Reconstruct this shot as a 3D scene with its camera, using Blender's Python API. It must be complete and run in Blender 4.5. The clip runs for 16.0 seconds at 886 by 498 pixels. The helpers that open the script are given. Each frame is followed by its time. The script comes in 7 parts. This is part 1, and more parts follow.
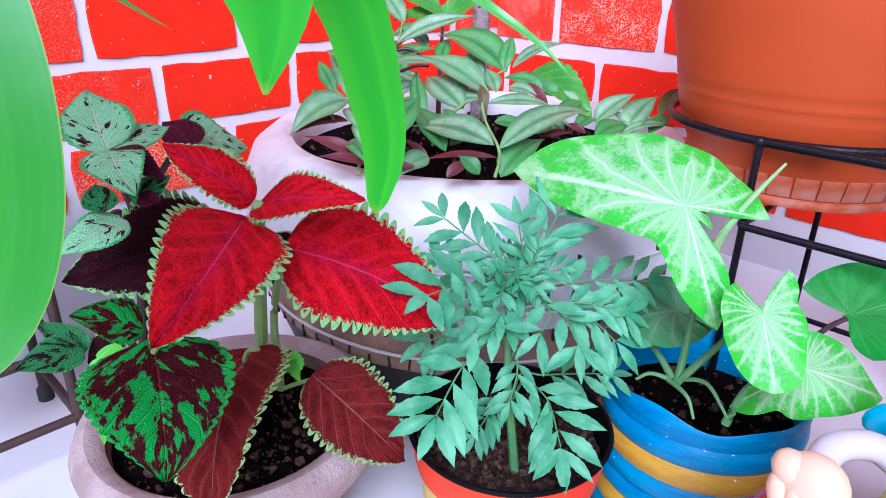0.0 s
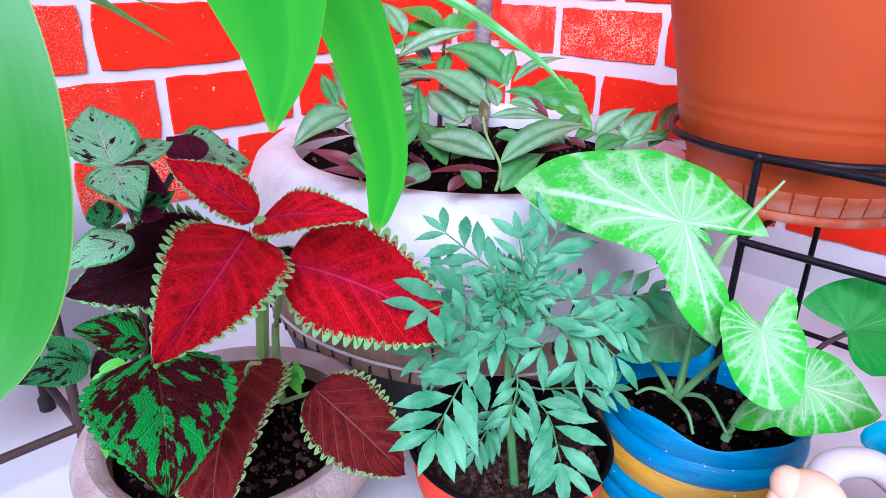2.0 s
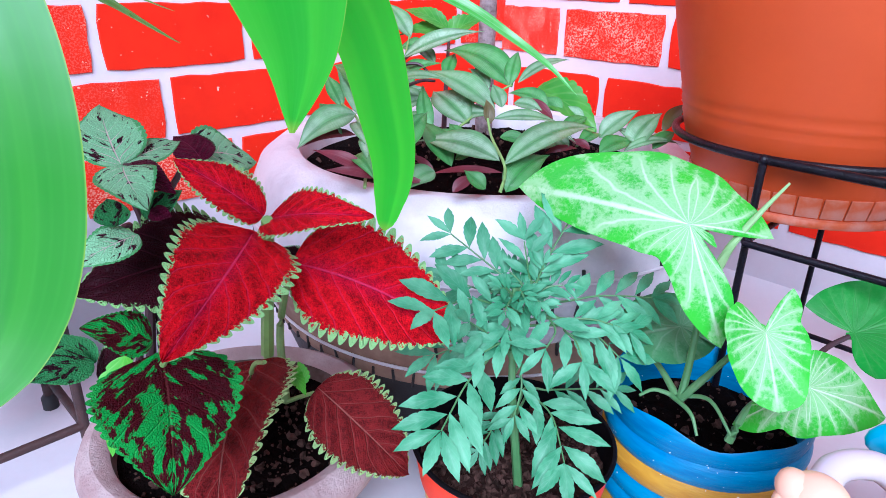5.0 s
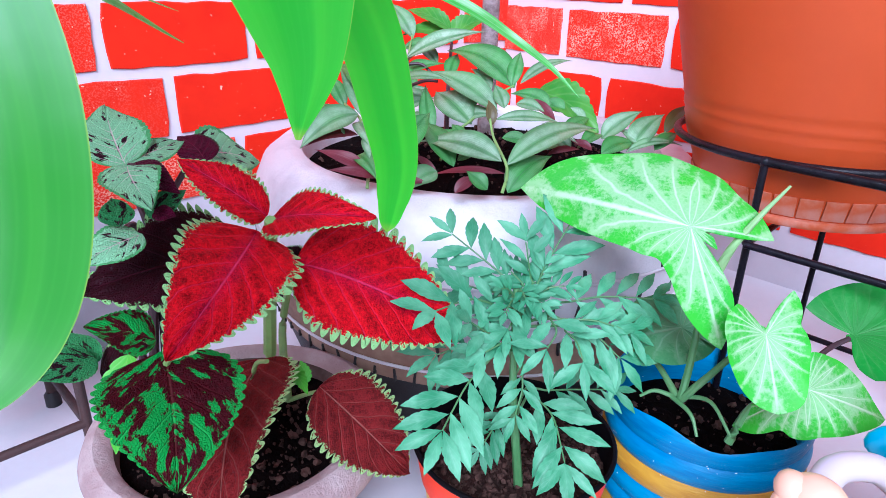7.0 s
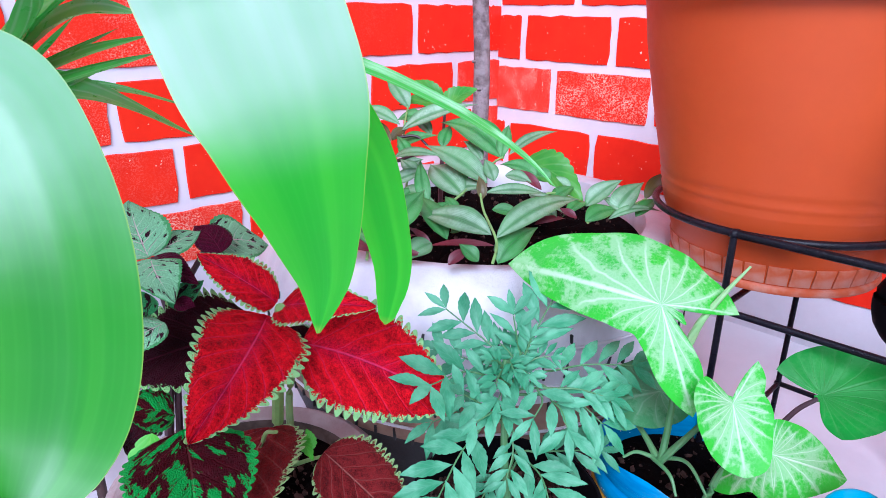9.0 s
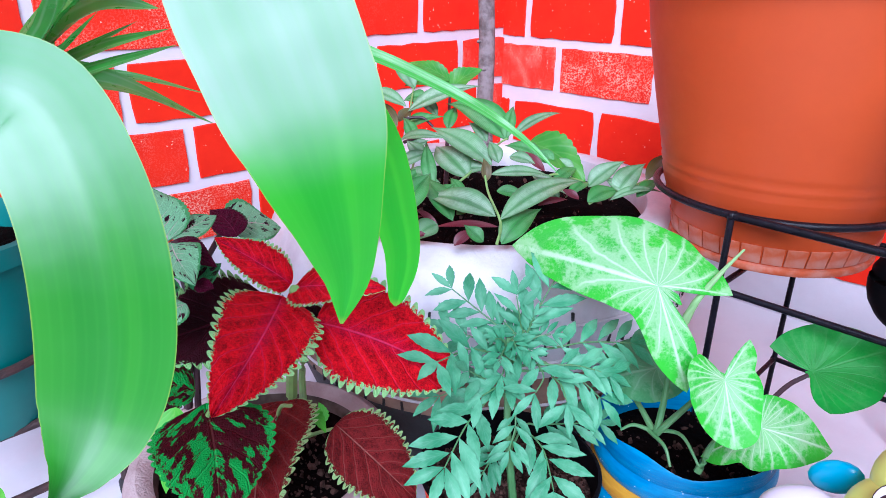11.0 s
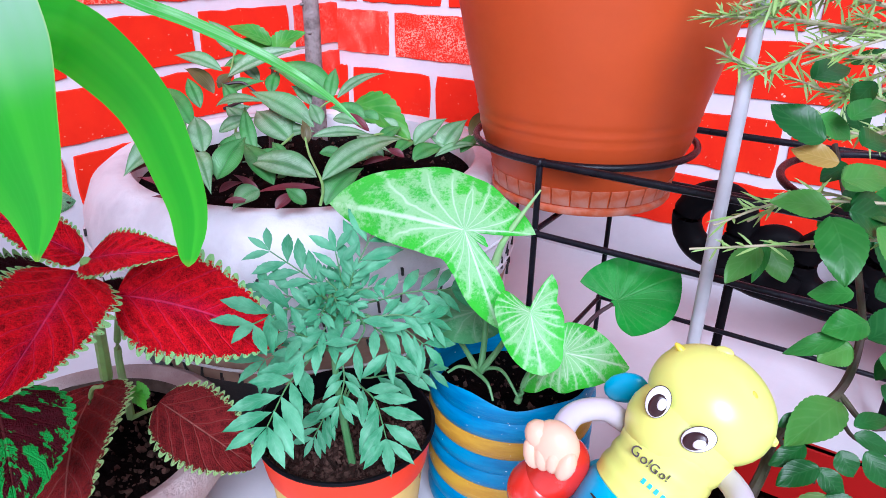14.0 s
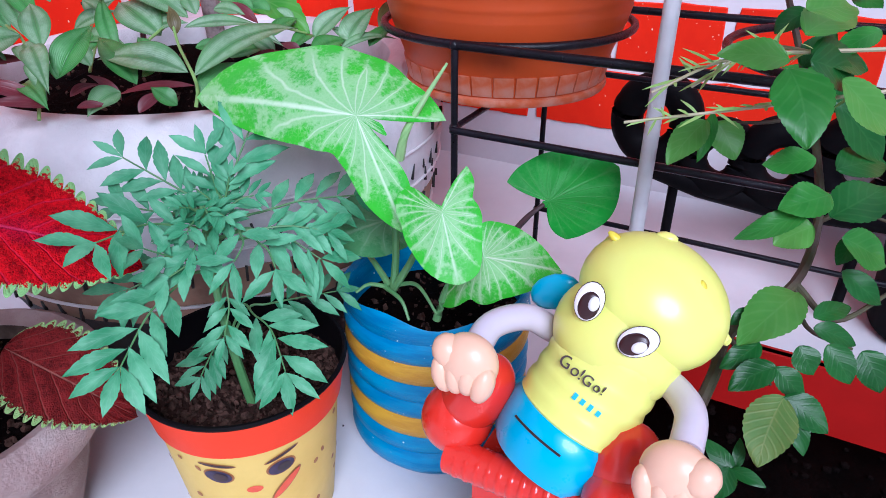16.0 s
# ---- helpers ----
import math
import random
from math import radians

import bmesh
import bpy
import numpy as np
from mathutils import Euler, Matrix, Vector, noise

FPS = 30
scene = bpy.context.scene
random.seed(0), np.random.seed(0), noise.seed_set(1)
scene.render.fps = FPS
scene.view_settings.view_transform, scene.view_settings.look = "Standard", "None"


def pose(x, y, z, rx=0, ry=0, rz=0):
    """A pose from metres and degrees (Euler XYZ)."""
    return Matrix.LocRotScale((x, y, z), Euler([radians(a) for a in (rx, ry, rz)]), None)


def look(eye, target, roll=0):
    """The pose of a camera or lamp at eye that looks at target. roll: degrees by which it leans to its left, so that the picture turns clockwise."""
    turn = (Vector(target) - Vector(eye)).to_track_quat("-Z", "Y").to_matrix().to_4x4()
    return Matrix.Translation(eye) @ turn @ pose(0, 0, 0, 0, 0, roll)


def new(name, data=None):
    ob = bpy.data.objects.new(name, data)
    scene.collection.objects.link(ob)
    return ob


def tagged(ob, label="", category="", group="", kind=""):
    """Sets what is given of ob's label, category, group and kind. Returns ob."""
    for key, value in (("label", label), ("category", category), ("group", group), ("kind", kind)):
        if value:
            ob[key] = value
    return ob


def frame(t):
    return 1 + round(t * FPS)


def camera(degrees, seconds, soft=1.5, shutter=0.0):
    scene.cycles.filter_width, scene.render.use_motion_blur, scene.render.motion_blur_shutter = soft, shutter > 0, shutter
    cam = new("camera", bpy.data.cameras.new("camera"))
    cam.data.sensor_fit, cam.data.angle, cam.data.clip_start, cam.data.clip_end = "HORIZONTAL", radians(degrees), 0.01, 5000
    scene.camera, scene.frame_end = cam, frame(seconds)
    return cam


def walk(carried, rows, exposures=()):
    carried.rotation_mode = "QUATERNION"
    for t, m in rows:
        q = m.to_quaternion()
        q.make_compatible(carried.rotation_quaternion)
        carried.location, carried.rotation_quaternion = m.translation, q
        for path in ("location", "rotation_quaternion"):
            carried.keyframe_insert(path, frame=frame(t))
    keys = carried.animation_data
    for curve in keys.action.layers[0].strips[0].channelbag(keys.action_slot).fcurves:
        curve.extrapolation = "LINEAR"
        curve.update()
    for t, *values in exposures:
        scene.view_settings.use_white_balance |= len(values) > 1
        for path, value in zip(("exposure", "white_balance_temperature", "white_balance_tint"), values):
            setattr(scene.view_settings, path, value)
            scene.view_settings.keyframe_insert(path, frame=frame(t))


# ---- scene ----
cam = camera(67.9, 16.0, 0.65)
PATH = [
    (0, (0.0324, 0.0775, 0.4660), (-1.1222, 1.2560, -0.2537), 0.96),
    (0.5, (0.0322, 0.0756, 0.4690), (-1.1235, 1.2575, -0.2434), 1.06),
    (1, (0.0312, 0.0776, 0.4689), (-1.1228, 1.2572, -0.2500), 1.26),
    (1.5, (0.0320, 0.0767, 0.4710), (-1.1241, 1.2597, -0.2389), 1.36),
    (2, (0.0330, 0.0767, 0.4711), (-1.1299, 1.2596, -0.2278), 1.14),
    (2.5, (0.0320, 0.0757, 0.4710), (-1.1258, 1.2601, -0.2338), 1.46),
    (3, (0.0320, 0.0747, 0.4710), (-1.1256, 1.2599, -0.2328), 1.46),
    (3.5, (0.0320, 0.0747, 0.4710), (-1.1238, 1.2575, -0.2396), 1.56),
    (4, (0.0320, 0.0747, 0.4710), (-1.1280, 1.2594, -0.2295), 1.55),
    (6.5, (0.0319, 0.0727, 0.4721), (-1.1367, 1.2514, -0.2245), 1.41),
    (7, (0.0328, 0.0728, 0.4732), (-1.1351, 1.2501, -0.2267), 1.61),
    (7.5, (0.0386, 0.0723, 0.4878), (-1.1351, 1.2561, -0.1913), 1.21),
    (8, (0.0445, 0.0657, 0.5006), (-1.1403, 1.2473, -0.1631), 0.67),
    (8.5, (0.0486, 0.0581, 0.5113), (-1.1576, 1.2607, -0.0709), 0.44),
    (9, (0.0541, 0.0563, 0.5168), (-1.1382, 1.2581, -0.0947), 0.78),
    (11.5, (0.0694, 0.0400, 0.5378), (-1.1041, 1.1920, -0.1943), 0.36),
    (12, (0.0777, 0.0353, 0.5458), (-1.0588, 1.1773, -0.2568), 0.95),
    (12.5, (0.0877, 0.0303, 0.5468), (-0.9790, 1.2792, -0.1897), 1.72),
    (13, (0.0940, 0.0381, 0.5431), (-0.9164, 1.3458, -0.1706), 3.06),
    (13.5, (0.1069, 0.0588, 0.5334), (-0.8260, 1.4223, -0.1812), 2.94),
    (14, (0.1051, 0.0642, 0.5189), (-0.7929, 1.4381, -0.2200), 0.96),
    (14.5, (0.1044, 0.0747, 0.5044), (-0.7726, 1.4428, -0.2696), -0.27),
    (15, (0.1054, 0.1049, 0.4813), (-0.6887, 1.4986, -0.3355), 0.41),
    (15.5, (0.1063, 0.1215, 0.4707), (-0.6629, 1.5090, -0.3797), 0.20),
    (16, (0.1033, 0.1341, 0.4589), (-0.6465, 1.5086, -0.4291), -0.23),
]
walk(cam, [(t, look(eye, target, roll)) for t, eye, target, roll in PATH],
     [(0.0, 0.61, 5100, 20), (7.0, 0.65, 5100, 20), (9.0, 0.58, 5100, 20), (12.0, 0.60, 5100, 20), (12.5, 0.38, 5150, 20), (13.0, 0.44, 5200, 18), (14.5, 0.52, 5250, 18), (15.0, 0.40, 5250, 18), (16.0, 0.22, 5250, 18)])

# ---- light ----
world = bpy.data.worlds.new("sky")
scene.world = world
world.use_nodes = True
wn = world.node_tree
sky = wn.nodes.new("ShaderNodeTexSky")
sky.sky_type, sky.sun_disc = 'NISHITA', False
sky.sun_elevation, sky.sun_rotation = radians(39), radians(141)
sky.air_density, sky.dust_density, sky.ozone_density = 1.0, 1.0, 1.5
# thin high cloud takes part of the blue out of the sky
haze = wn.nodes.new("ShaderNodeHueSaturation")
haze.inputs["Saturation"].default_value = 0.40
wn.links.new(sky.outputs[0], haze.inputs["Color"])
wn.links.new(haze.outputs[0], wn.nodes["Background"].inputs[0])
wn.nodes["Background"].inputs[1].default_value = 0.038
sun = new("sun", bpy.data.lights.new("sun", 'SUN'))
sun.data.energy, sun.data.angle, sun.data.color = 3.35, radians(32), (1.0, 0.985, 0.985)
sun.matrix_world = look((1.55, -1.9, 2.0), (0, 0, 0))


# ---- materials ----
class Nodes:
    """A short way to write node materials."""

    def __init__(self, name):
        self.mat = bpy.data.materials.new(name)
        self.mat.use_nodes = True
        self.t = self.mat.node_tree
        self.bsdf = self.t.nodes["Principled BSDF"]
        self.out = self.t.nodes["Material Output"]

    def put(self, socket, value):
        if isinstance(value, bpy.types.NodeSocket):
            self.t.links.new(value, socket)
        elif isinstance(value, (tuple, list)) and len(value) == 3 and socket.type == 'RGBA':
            socket.default_value = (*value, 1)
        else:
            socket.default_value = value

    def math(self, op, a, b=0.0, clamp=False):
        n = self.t.nodes.new("ShaderNodeMath")
        n.operation, n.use_clamp = op, clamp
        self.put(n.inputs[0], a)
        self.put(n.inputs[1], b)
        return n.outputs[0]

    def ramp(self, value, lo, hi):
        n = self.t.nodes.new("ShaderNodeMapRange")
        n.interpolation_type = 'SMOOTHSTEP'
        for k, v in zip((0, 1, 2, 3, 4), (value, lo, hi, 0.0, 1.0)):
            self.put(n.inputs[k], v)
        return n.outputs[0]

    def mix(self, fac, a, b, blend='MIX'):
        n = self.t.nodes.new("ShaderNodeMix")
        n.data_type, n.blend_type = 'RGBA', blend
        self.put(n.inputs[0], fac)
        self.put(n.inputs[6], a)
        self.put(n.inputs[7], b)
        return n.outputs[2]

    def coords(self, kind="Object"):
        return self.t.nodes.new("ShaderNodeTexCoord").outputs[kind]

    def uv(self):
        n = self.t.nodes.new("ShaderNodeSeparateXYZ")
        self.put(n.inputs[0], self.coords("UV"))
        return n.outputs[0], n.outputs[1]

    def noise(self, scale, detail=4.0, rough=0.55, at=None, stretch=None):
        n = self.t.nodes.new("ShaderNodeTexNoise")
        v = at or self.coords()
        if stretch:
            m = self.t.nodes.new("ShaderNodeMapping")
            self.put(m.inputs[0], v)
            m.inputs[3].default_value = stretch
            v = m.outputs[0]
        self.put(n.inputs["Vector"], v)
        n.inputs["Scale"].default_value, n.inputs["Detail"].default_value, n.inputs["Roughness"].default_value = scale, detail, rough
        return n.outputs[0]

    def voronoi(self, scale, feature='F1'):
        n = self.t.nodes.new("ShaderNodeTexVoronoi")
        n.feature = feature
        self.put(n.inputs["Vector"], self.coords())
        n.inputs["Scale"].default_value = scale
        return n.outputs[0]

    def random(self):
        return self.t.nodes.new("ShaderNodeObjectInfo").outputs["Random"]

    def finish(self, colour, rough=0.5, metal=0.0, bump=None, depth=0.2, dist=0.002, spec=0.5, glow=0.0, coat=0.0, coat_rough=0.03, sheen=0.0):
        b = self.bsdf
        self.put(b.inputs["Base Color"], colour)
        self.put(b.inputs["Roughness"], rough)
        b.inputs["Metallic"].default_value = metal
        b.inputs["Specular IOR Level"].default_value = spec
        b.inputs["Coat Weight"].default_value = coat
        b.inputs["Coat Roughness"].default_value = coat_rough
        b.inputs["Sheen Weight"].default_value = sheen
        if bump is not None:
            n = self.t.nodes.new("ShaderNodeBump")
            n.inputs["Strength"].default_value, n.inputs["Distance"].default_value = depth, dist
            self.put(n.inputs["Height"], bump)
            self.put(b.inputs["Normal"], n.outputs[0])
        if glow:
            # light that passes through a thin leaf
            tr = self.t.nodes.new("ShaderNodeBsdfTranslucent")
            self.put(tr.inputs[0], colour)
            ms = self.t.nodes.new("ShaderNodeMixShader")
            ms.inputs[0].default_value = glow
            self.t.links.new(b.outputs[0], ms.inputs[1])
            self.t.links.new(tr.outputs[0], ms.inputs[2])
            self.t.links.new(ms.outputs[0], self.out.inputs[0])
        return self.mat


def surface(name, base, other, rough=0.5, big=6.0, fine=90.0, bump=0.15, metal=0.0, spec=0.5, coat=0.0, dist=0.002):
    """A base colour that drifts to another in patches, with fine grain."""
    n = Nodes(name)
    patches = n.ramp(n.noise(big), 0.35, 0.7)
    grain = n.noise(fine, 6.0, 0.7)
    col = n.mix(patches, base, other)
    col = n.mix(n.math('MULTIPLY', grain, 0.25), col, tuple(c * 0.6 for c in base))
    return n.finish(col, n.math('ADD', n.math('MULTIPLY', grain, 0.2), rough - 0.1), metal, grain, bump, dist, spec, coat=coat)


def brick_material():
    n = Nodes("brick_paint")
    tone = n.random()
    # brick space is one brick long and high: back to metres, and a place of its own for each brick
    v = n.t.nodes.new("ShaderNodeVectorMath")
    v.operation = 'MULTIPLY_ADD'
    n.put(v.inputs[0], n.coords())
    v.inputs[1].default_value = (0.19, 0.0045, 0.08)
    n.t.links.new(n.t.nodes.new("ShaderNodeObjectInfo").outputs["Random"], v.inputs[2])
    at = v.outputs[0]
    base = n.mix(n.ramp(n.noise(26.0, at=at), 0.3, 0.75), (0.80, 0.026, 0.004), (0.74, 0.020, 0.004))
    # roller specks where the white shows through, on some bricks nearly all over
    where = n.ramp(n.noise(20.0, 2.0, at=at), 0.38, 0.66)
    worn = n.ramp(tone, 0.66, 0.95)
    grain = n.noise(380.0, 3.0, 0.7, at=at)
    fleck = n.math('MULTIPLY', n.ramp(grain, 0.50, 0.56), n.math('MULTIPLY', worn, n.math('ADD', n.math('MULTIPLY', where, 0.60), 0.12)))
    dots = n.math('MULTIPLY', n.ramp(n.noise(150.0, 1.0, at=at), 0.73, 0.77), 0.8)
    col = n.mix(n.math('MAXIMUM', fleck, dots), base, (0.86, 0.62, 0.46))
    return n.finish(col, 0.45, bump=n.noise(420.0, 3.0, at=at), depth=0.2, dist=0.0008, spec=0.15)


def coleus(name, inner, deep, edge, margin=0.88, splotch=0.0, blotch=(0.05, 0.3, 0.06), vein_col=(0.6, 0.05, 0.12), spread=0.85, flush=(0, 0, 0, 0), star=0.0):
    n = Nodes(name)
    u, v = n.uv()
    e = n.math('ABSOLUTE', n.math('SUBTRACT', n.math('MULTIPLY', u, 2.0), 1.0))
    rib = n.math('SUBTRACT', 1.0, n.ramp(e, 0.006, 0.035))
    # pinnate veins: stripes that lean towards the tip
    warp = n.math('MULTIPLY', n.noise(70.0, 2.0), 0.4)
    phase = n.math('FRACT', n.math('ADD', n.math('SUBTRACT', n.math('MULTIPLY', v, 7.0), n.math('MULTIPLY', e, 2.2)), warp))
    off = n.math('ABSOLUTE', n.math('SUBTRACT', phase, 0.5))
    vein = n.math('SUBTRACT', 1.0, n.ramp(off, 0.01, 0.07))
    mesh = n.voronoi(620.0, 'DISTANCE_TO_EDGE')
    net = n.math('SUBTRACT', 1.0, n.ramp(mesh, 0.02, 0.16))
    # dark velvet mottling in two sizes, thicker towards the middle of each field and the edge
    clouds = n.math('MULTIPLY', n.ramp(n.noise(85.0, 4.0, 0.7), 0.34, 0.60), n.ramp(off, 0.03, 0.30))
    grains = n.ramp(n.noise(480.0, 4.0, 0.75), 0.40, 0.60)
    dark = n.math('MULTIPLY', n.math('MAXIMUM', n.math('MULTIPLY', clouds, 0.75), n.math('MULTIPLY', n.ramp(e, 0.55, 0.95), 0.55)), n.math('ADD', n.math('MULTIPLY', grains, 0.55), 0.45))
    col = n.mix(dark, inner, deep)
    col = n.mix(n.math('MULTIPLY', n.math('SUBTRACT', 1.0, n.ramp(e, 0.0, 0.36)), flush[3]), col, flush[:3])
    col = n.mix(n.math('MULTIPLY', grains, 0.24), col, tuple(c * 0.45 for c in deep))
    col = n.mix(n.math('MULTIPLY', net, 0.16), col, tuple(min(1.0, c * 1.3) for c in inner))
    col = n.mix(n.math('MULTIPLY', n.math('MAXIMUM', rib, n.math('MULTIPLY', vein, 0.38)), 0.75), col, vein_col)
    if splotch:
        # splashes that run along the side veins
        comb = n.t.nodes.new("ShaderNodeCombineXYZ")
        n.put(comb.inputs[0], n.math('SUBTRACT', n.math('MULTIPLY', v, 7.0), n.math('MULTIPLY', e, 3.0)))
        n.put(comb.inputs[1], n.math('MULTIPLY', u, 4.0))
        n.put(comb.inputs[2], n.math('MULTIPLY', n.random(), 40.0))
        streak = n.math('ADD', n.math('MULTIPLY', n.noise(spread, 5.0, 0.68, comb.outputs[0]), 0.75), n.math('MULTIPLY', n.noise(140.0, 3.0), 0.25))
        patch = n.ramp(streak, splotch - 0.012, splotch + 0.012)
        green = n.mix(n.noise(60.0), blotch, tuple(c * 1.5 for c in blotch))
        green = n.mix(n.math('MULTIPLY', net, 0.35), green, tuple(c * 0.55 for c in blotch))
        green = n.mix(n.math('MULTIPLY', n.math('MAXIMUM', vein, rib), 0.4), green, tuple(min(1, c * 2.0 + 0.03) for c in blotch))
        col = n.mix(patch, col, green)
        # pale veins that spread over the splashes from the leaf's foot
        reach = n.math('SUBTRACT', 1.0, n.ramp(n.math('ADD', n.math('MULTIPLY', v, 0.8), n.math('MULTIPLY', e, 0.7)), 0.25, 0.75))
        col = n.mix(n.math('MULTIPLY', n.math('MULTIPLY', n.math('MAXIMUM', rib, vein), reach), star), col, vein_col)
    rag = n.math('ADD', e, n.math('ADD', n.math('MULTIPLY', n.math('SUBTRACT', n.noise(380.0, 3.0, 0.7), 0.5), 0.34), n.math('MULTIPLY', n.math('SUBTRACT', n.noise(90.0, 2.0), 0.5), 0.12)))
    col = n.mix(n.ramp(rag, margin, margin + 0.035), col, n.mix(n.noise(200.0), edge, tuple(c * 0.6 for c in edge)))
    height = n.math('SUBTRACT', n.math('MULTIPLY', n.ramp(mesh, 0.0, 0.3), 0.40), n.math('MULTIPLY', n.math('MAXIMUM', rib, vein), 0.9))
    return n.finish(col, 0.46, bump=height, depth=0.75, dist=0.0016, spec=0.07, glow=0.06)


def plain_leaf(name, base, other, vein, rough=0.4, lines=7.0, lean=2.0, strength=0.4, glow=0.2, scale=30.0, spec=0.45, parallel=False, relief=0.5, wax=0.0):
    n = Nodes(name)
    u, v = n.uv()
    e = n.math('ABSOLUTE', n.math('SUBTRACT', n.math('MULTIPLY', u, 2.0), 1.0))
    rib = n.math('SUBTRACT', 1.0, n.ramp(e, 0.0, 0.07))
    phase = n.math('MULTIPLY', u, lines) if parallel else n.math('SUBTRACT', n.math('MULTIPLY', v, lines), n.math('MULTIPLY', e, lean))
    stripe = n.math('ABSOLUTE', n.math('SUBTRACT', n.math('FRACT', phase), 0.5))
    veins = n.math('SUBTRACT', 1.0, n.ramp(stripe, 0.0, 0.22))
    col = n.mix(n.ramp(n.noise(scale, 4.0), 0.3, 0.7), base, other)
    col = n.mix(n.math('MULTIPLY', n.random(), 0.35), col, tuple(c * 0.6 for c in base))
    col = n.mix(n.math('MULTIPLY', n.math('MAXIMUM', rib, n.math('MULTIPLY', veins, 0.6)), strength), col, vein)
    return n.finish(col, n.math('ADD', n.math('MULTIPLY', n.noise(120.0), 0.2), rough - 0.1), bump=n.math('ADD', n.math('MULTIPLY', veins, relief), n.math('MULTIPLY', n.noise(160.0), min(1.0, relief * 2))), depth=0.2, dist=0.001, spec=spec, glow=glow, coat=wax, coat_rough=0.33)


def strap_material(name, start, end, glow, tone=1.0):
    """Long glossy leaf: bluish sky sheen put into its colour towards the root, clear yellow-green from start to the
    tip.
    """
    n = Nodes(name)
    u, v = n.uv()
    stripe = n.math('ABSOLUTE', n.math('SUBTRACT', n.math('FRACT', n.math('MULTIPLY', u, 13.0)), 0.5))
    fine = n.math('SUBTRACT', 1.0, n.ramp(stripe, 0.0, 0.25))
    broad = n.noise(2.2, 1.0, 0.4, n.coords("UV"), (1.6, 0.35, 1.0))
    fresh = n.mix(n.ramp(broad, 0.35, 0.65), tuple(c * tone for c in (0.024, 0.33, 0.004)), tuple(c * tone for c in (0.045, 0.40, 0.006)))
    # the sky's pale reflection, painted as base colour
    pale_sheen = n.mix(n.ramp(broad, 0.30, 0.70), (0.14, 0.36, 0.16), (0.24, 0.43, 0.27))
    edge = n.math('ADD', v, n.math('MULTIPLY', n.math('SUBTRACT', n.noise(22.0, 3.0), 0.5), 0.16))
    col = n.mix(n.ramp(edge, start, end), pale_sheen, fresh)
    col = n.mix(n.math('MULTIPLY', fine, 0.05), col, (0.10, 0.46, 0.04))
    # yellowed thin edge and tip
    e = n.math('ABSOLUTE', n.math('SUBTRACT', n.math('MULTIPLY', u, 2.0), 1.0))
    col = n.mix(n.math('MULTIPLY', n.math('MAXIMUM', n.ramp(e, 0.97, 1.0), n.ramp(v, 0.985, 1.0)), 0.35), col, (0.45, 0.52, 0.06))
    height = n.math('ADD', n.math('MULTIPLY', broad, 0.8), n.math('MULTIPLY', n.noise(160.0), 0.05))
    return n.finish(col, n.math('ADD', n.math('MULTIPLY', n.noise(120.0), 0.2), 0.34), bump=height, depth=0.3, dist=0.003, spec=0.2, glow=glow, coat=0.45, coat_rough=0.30)


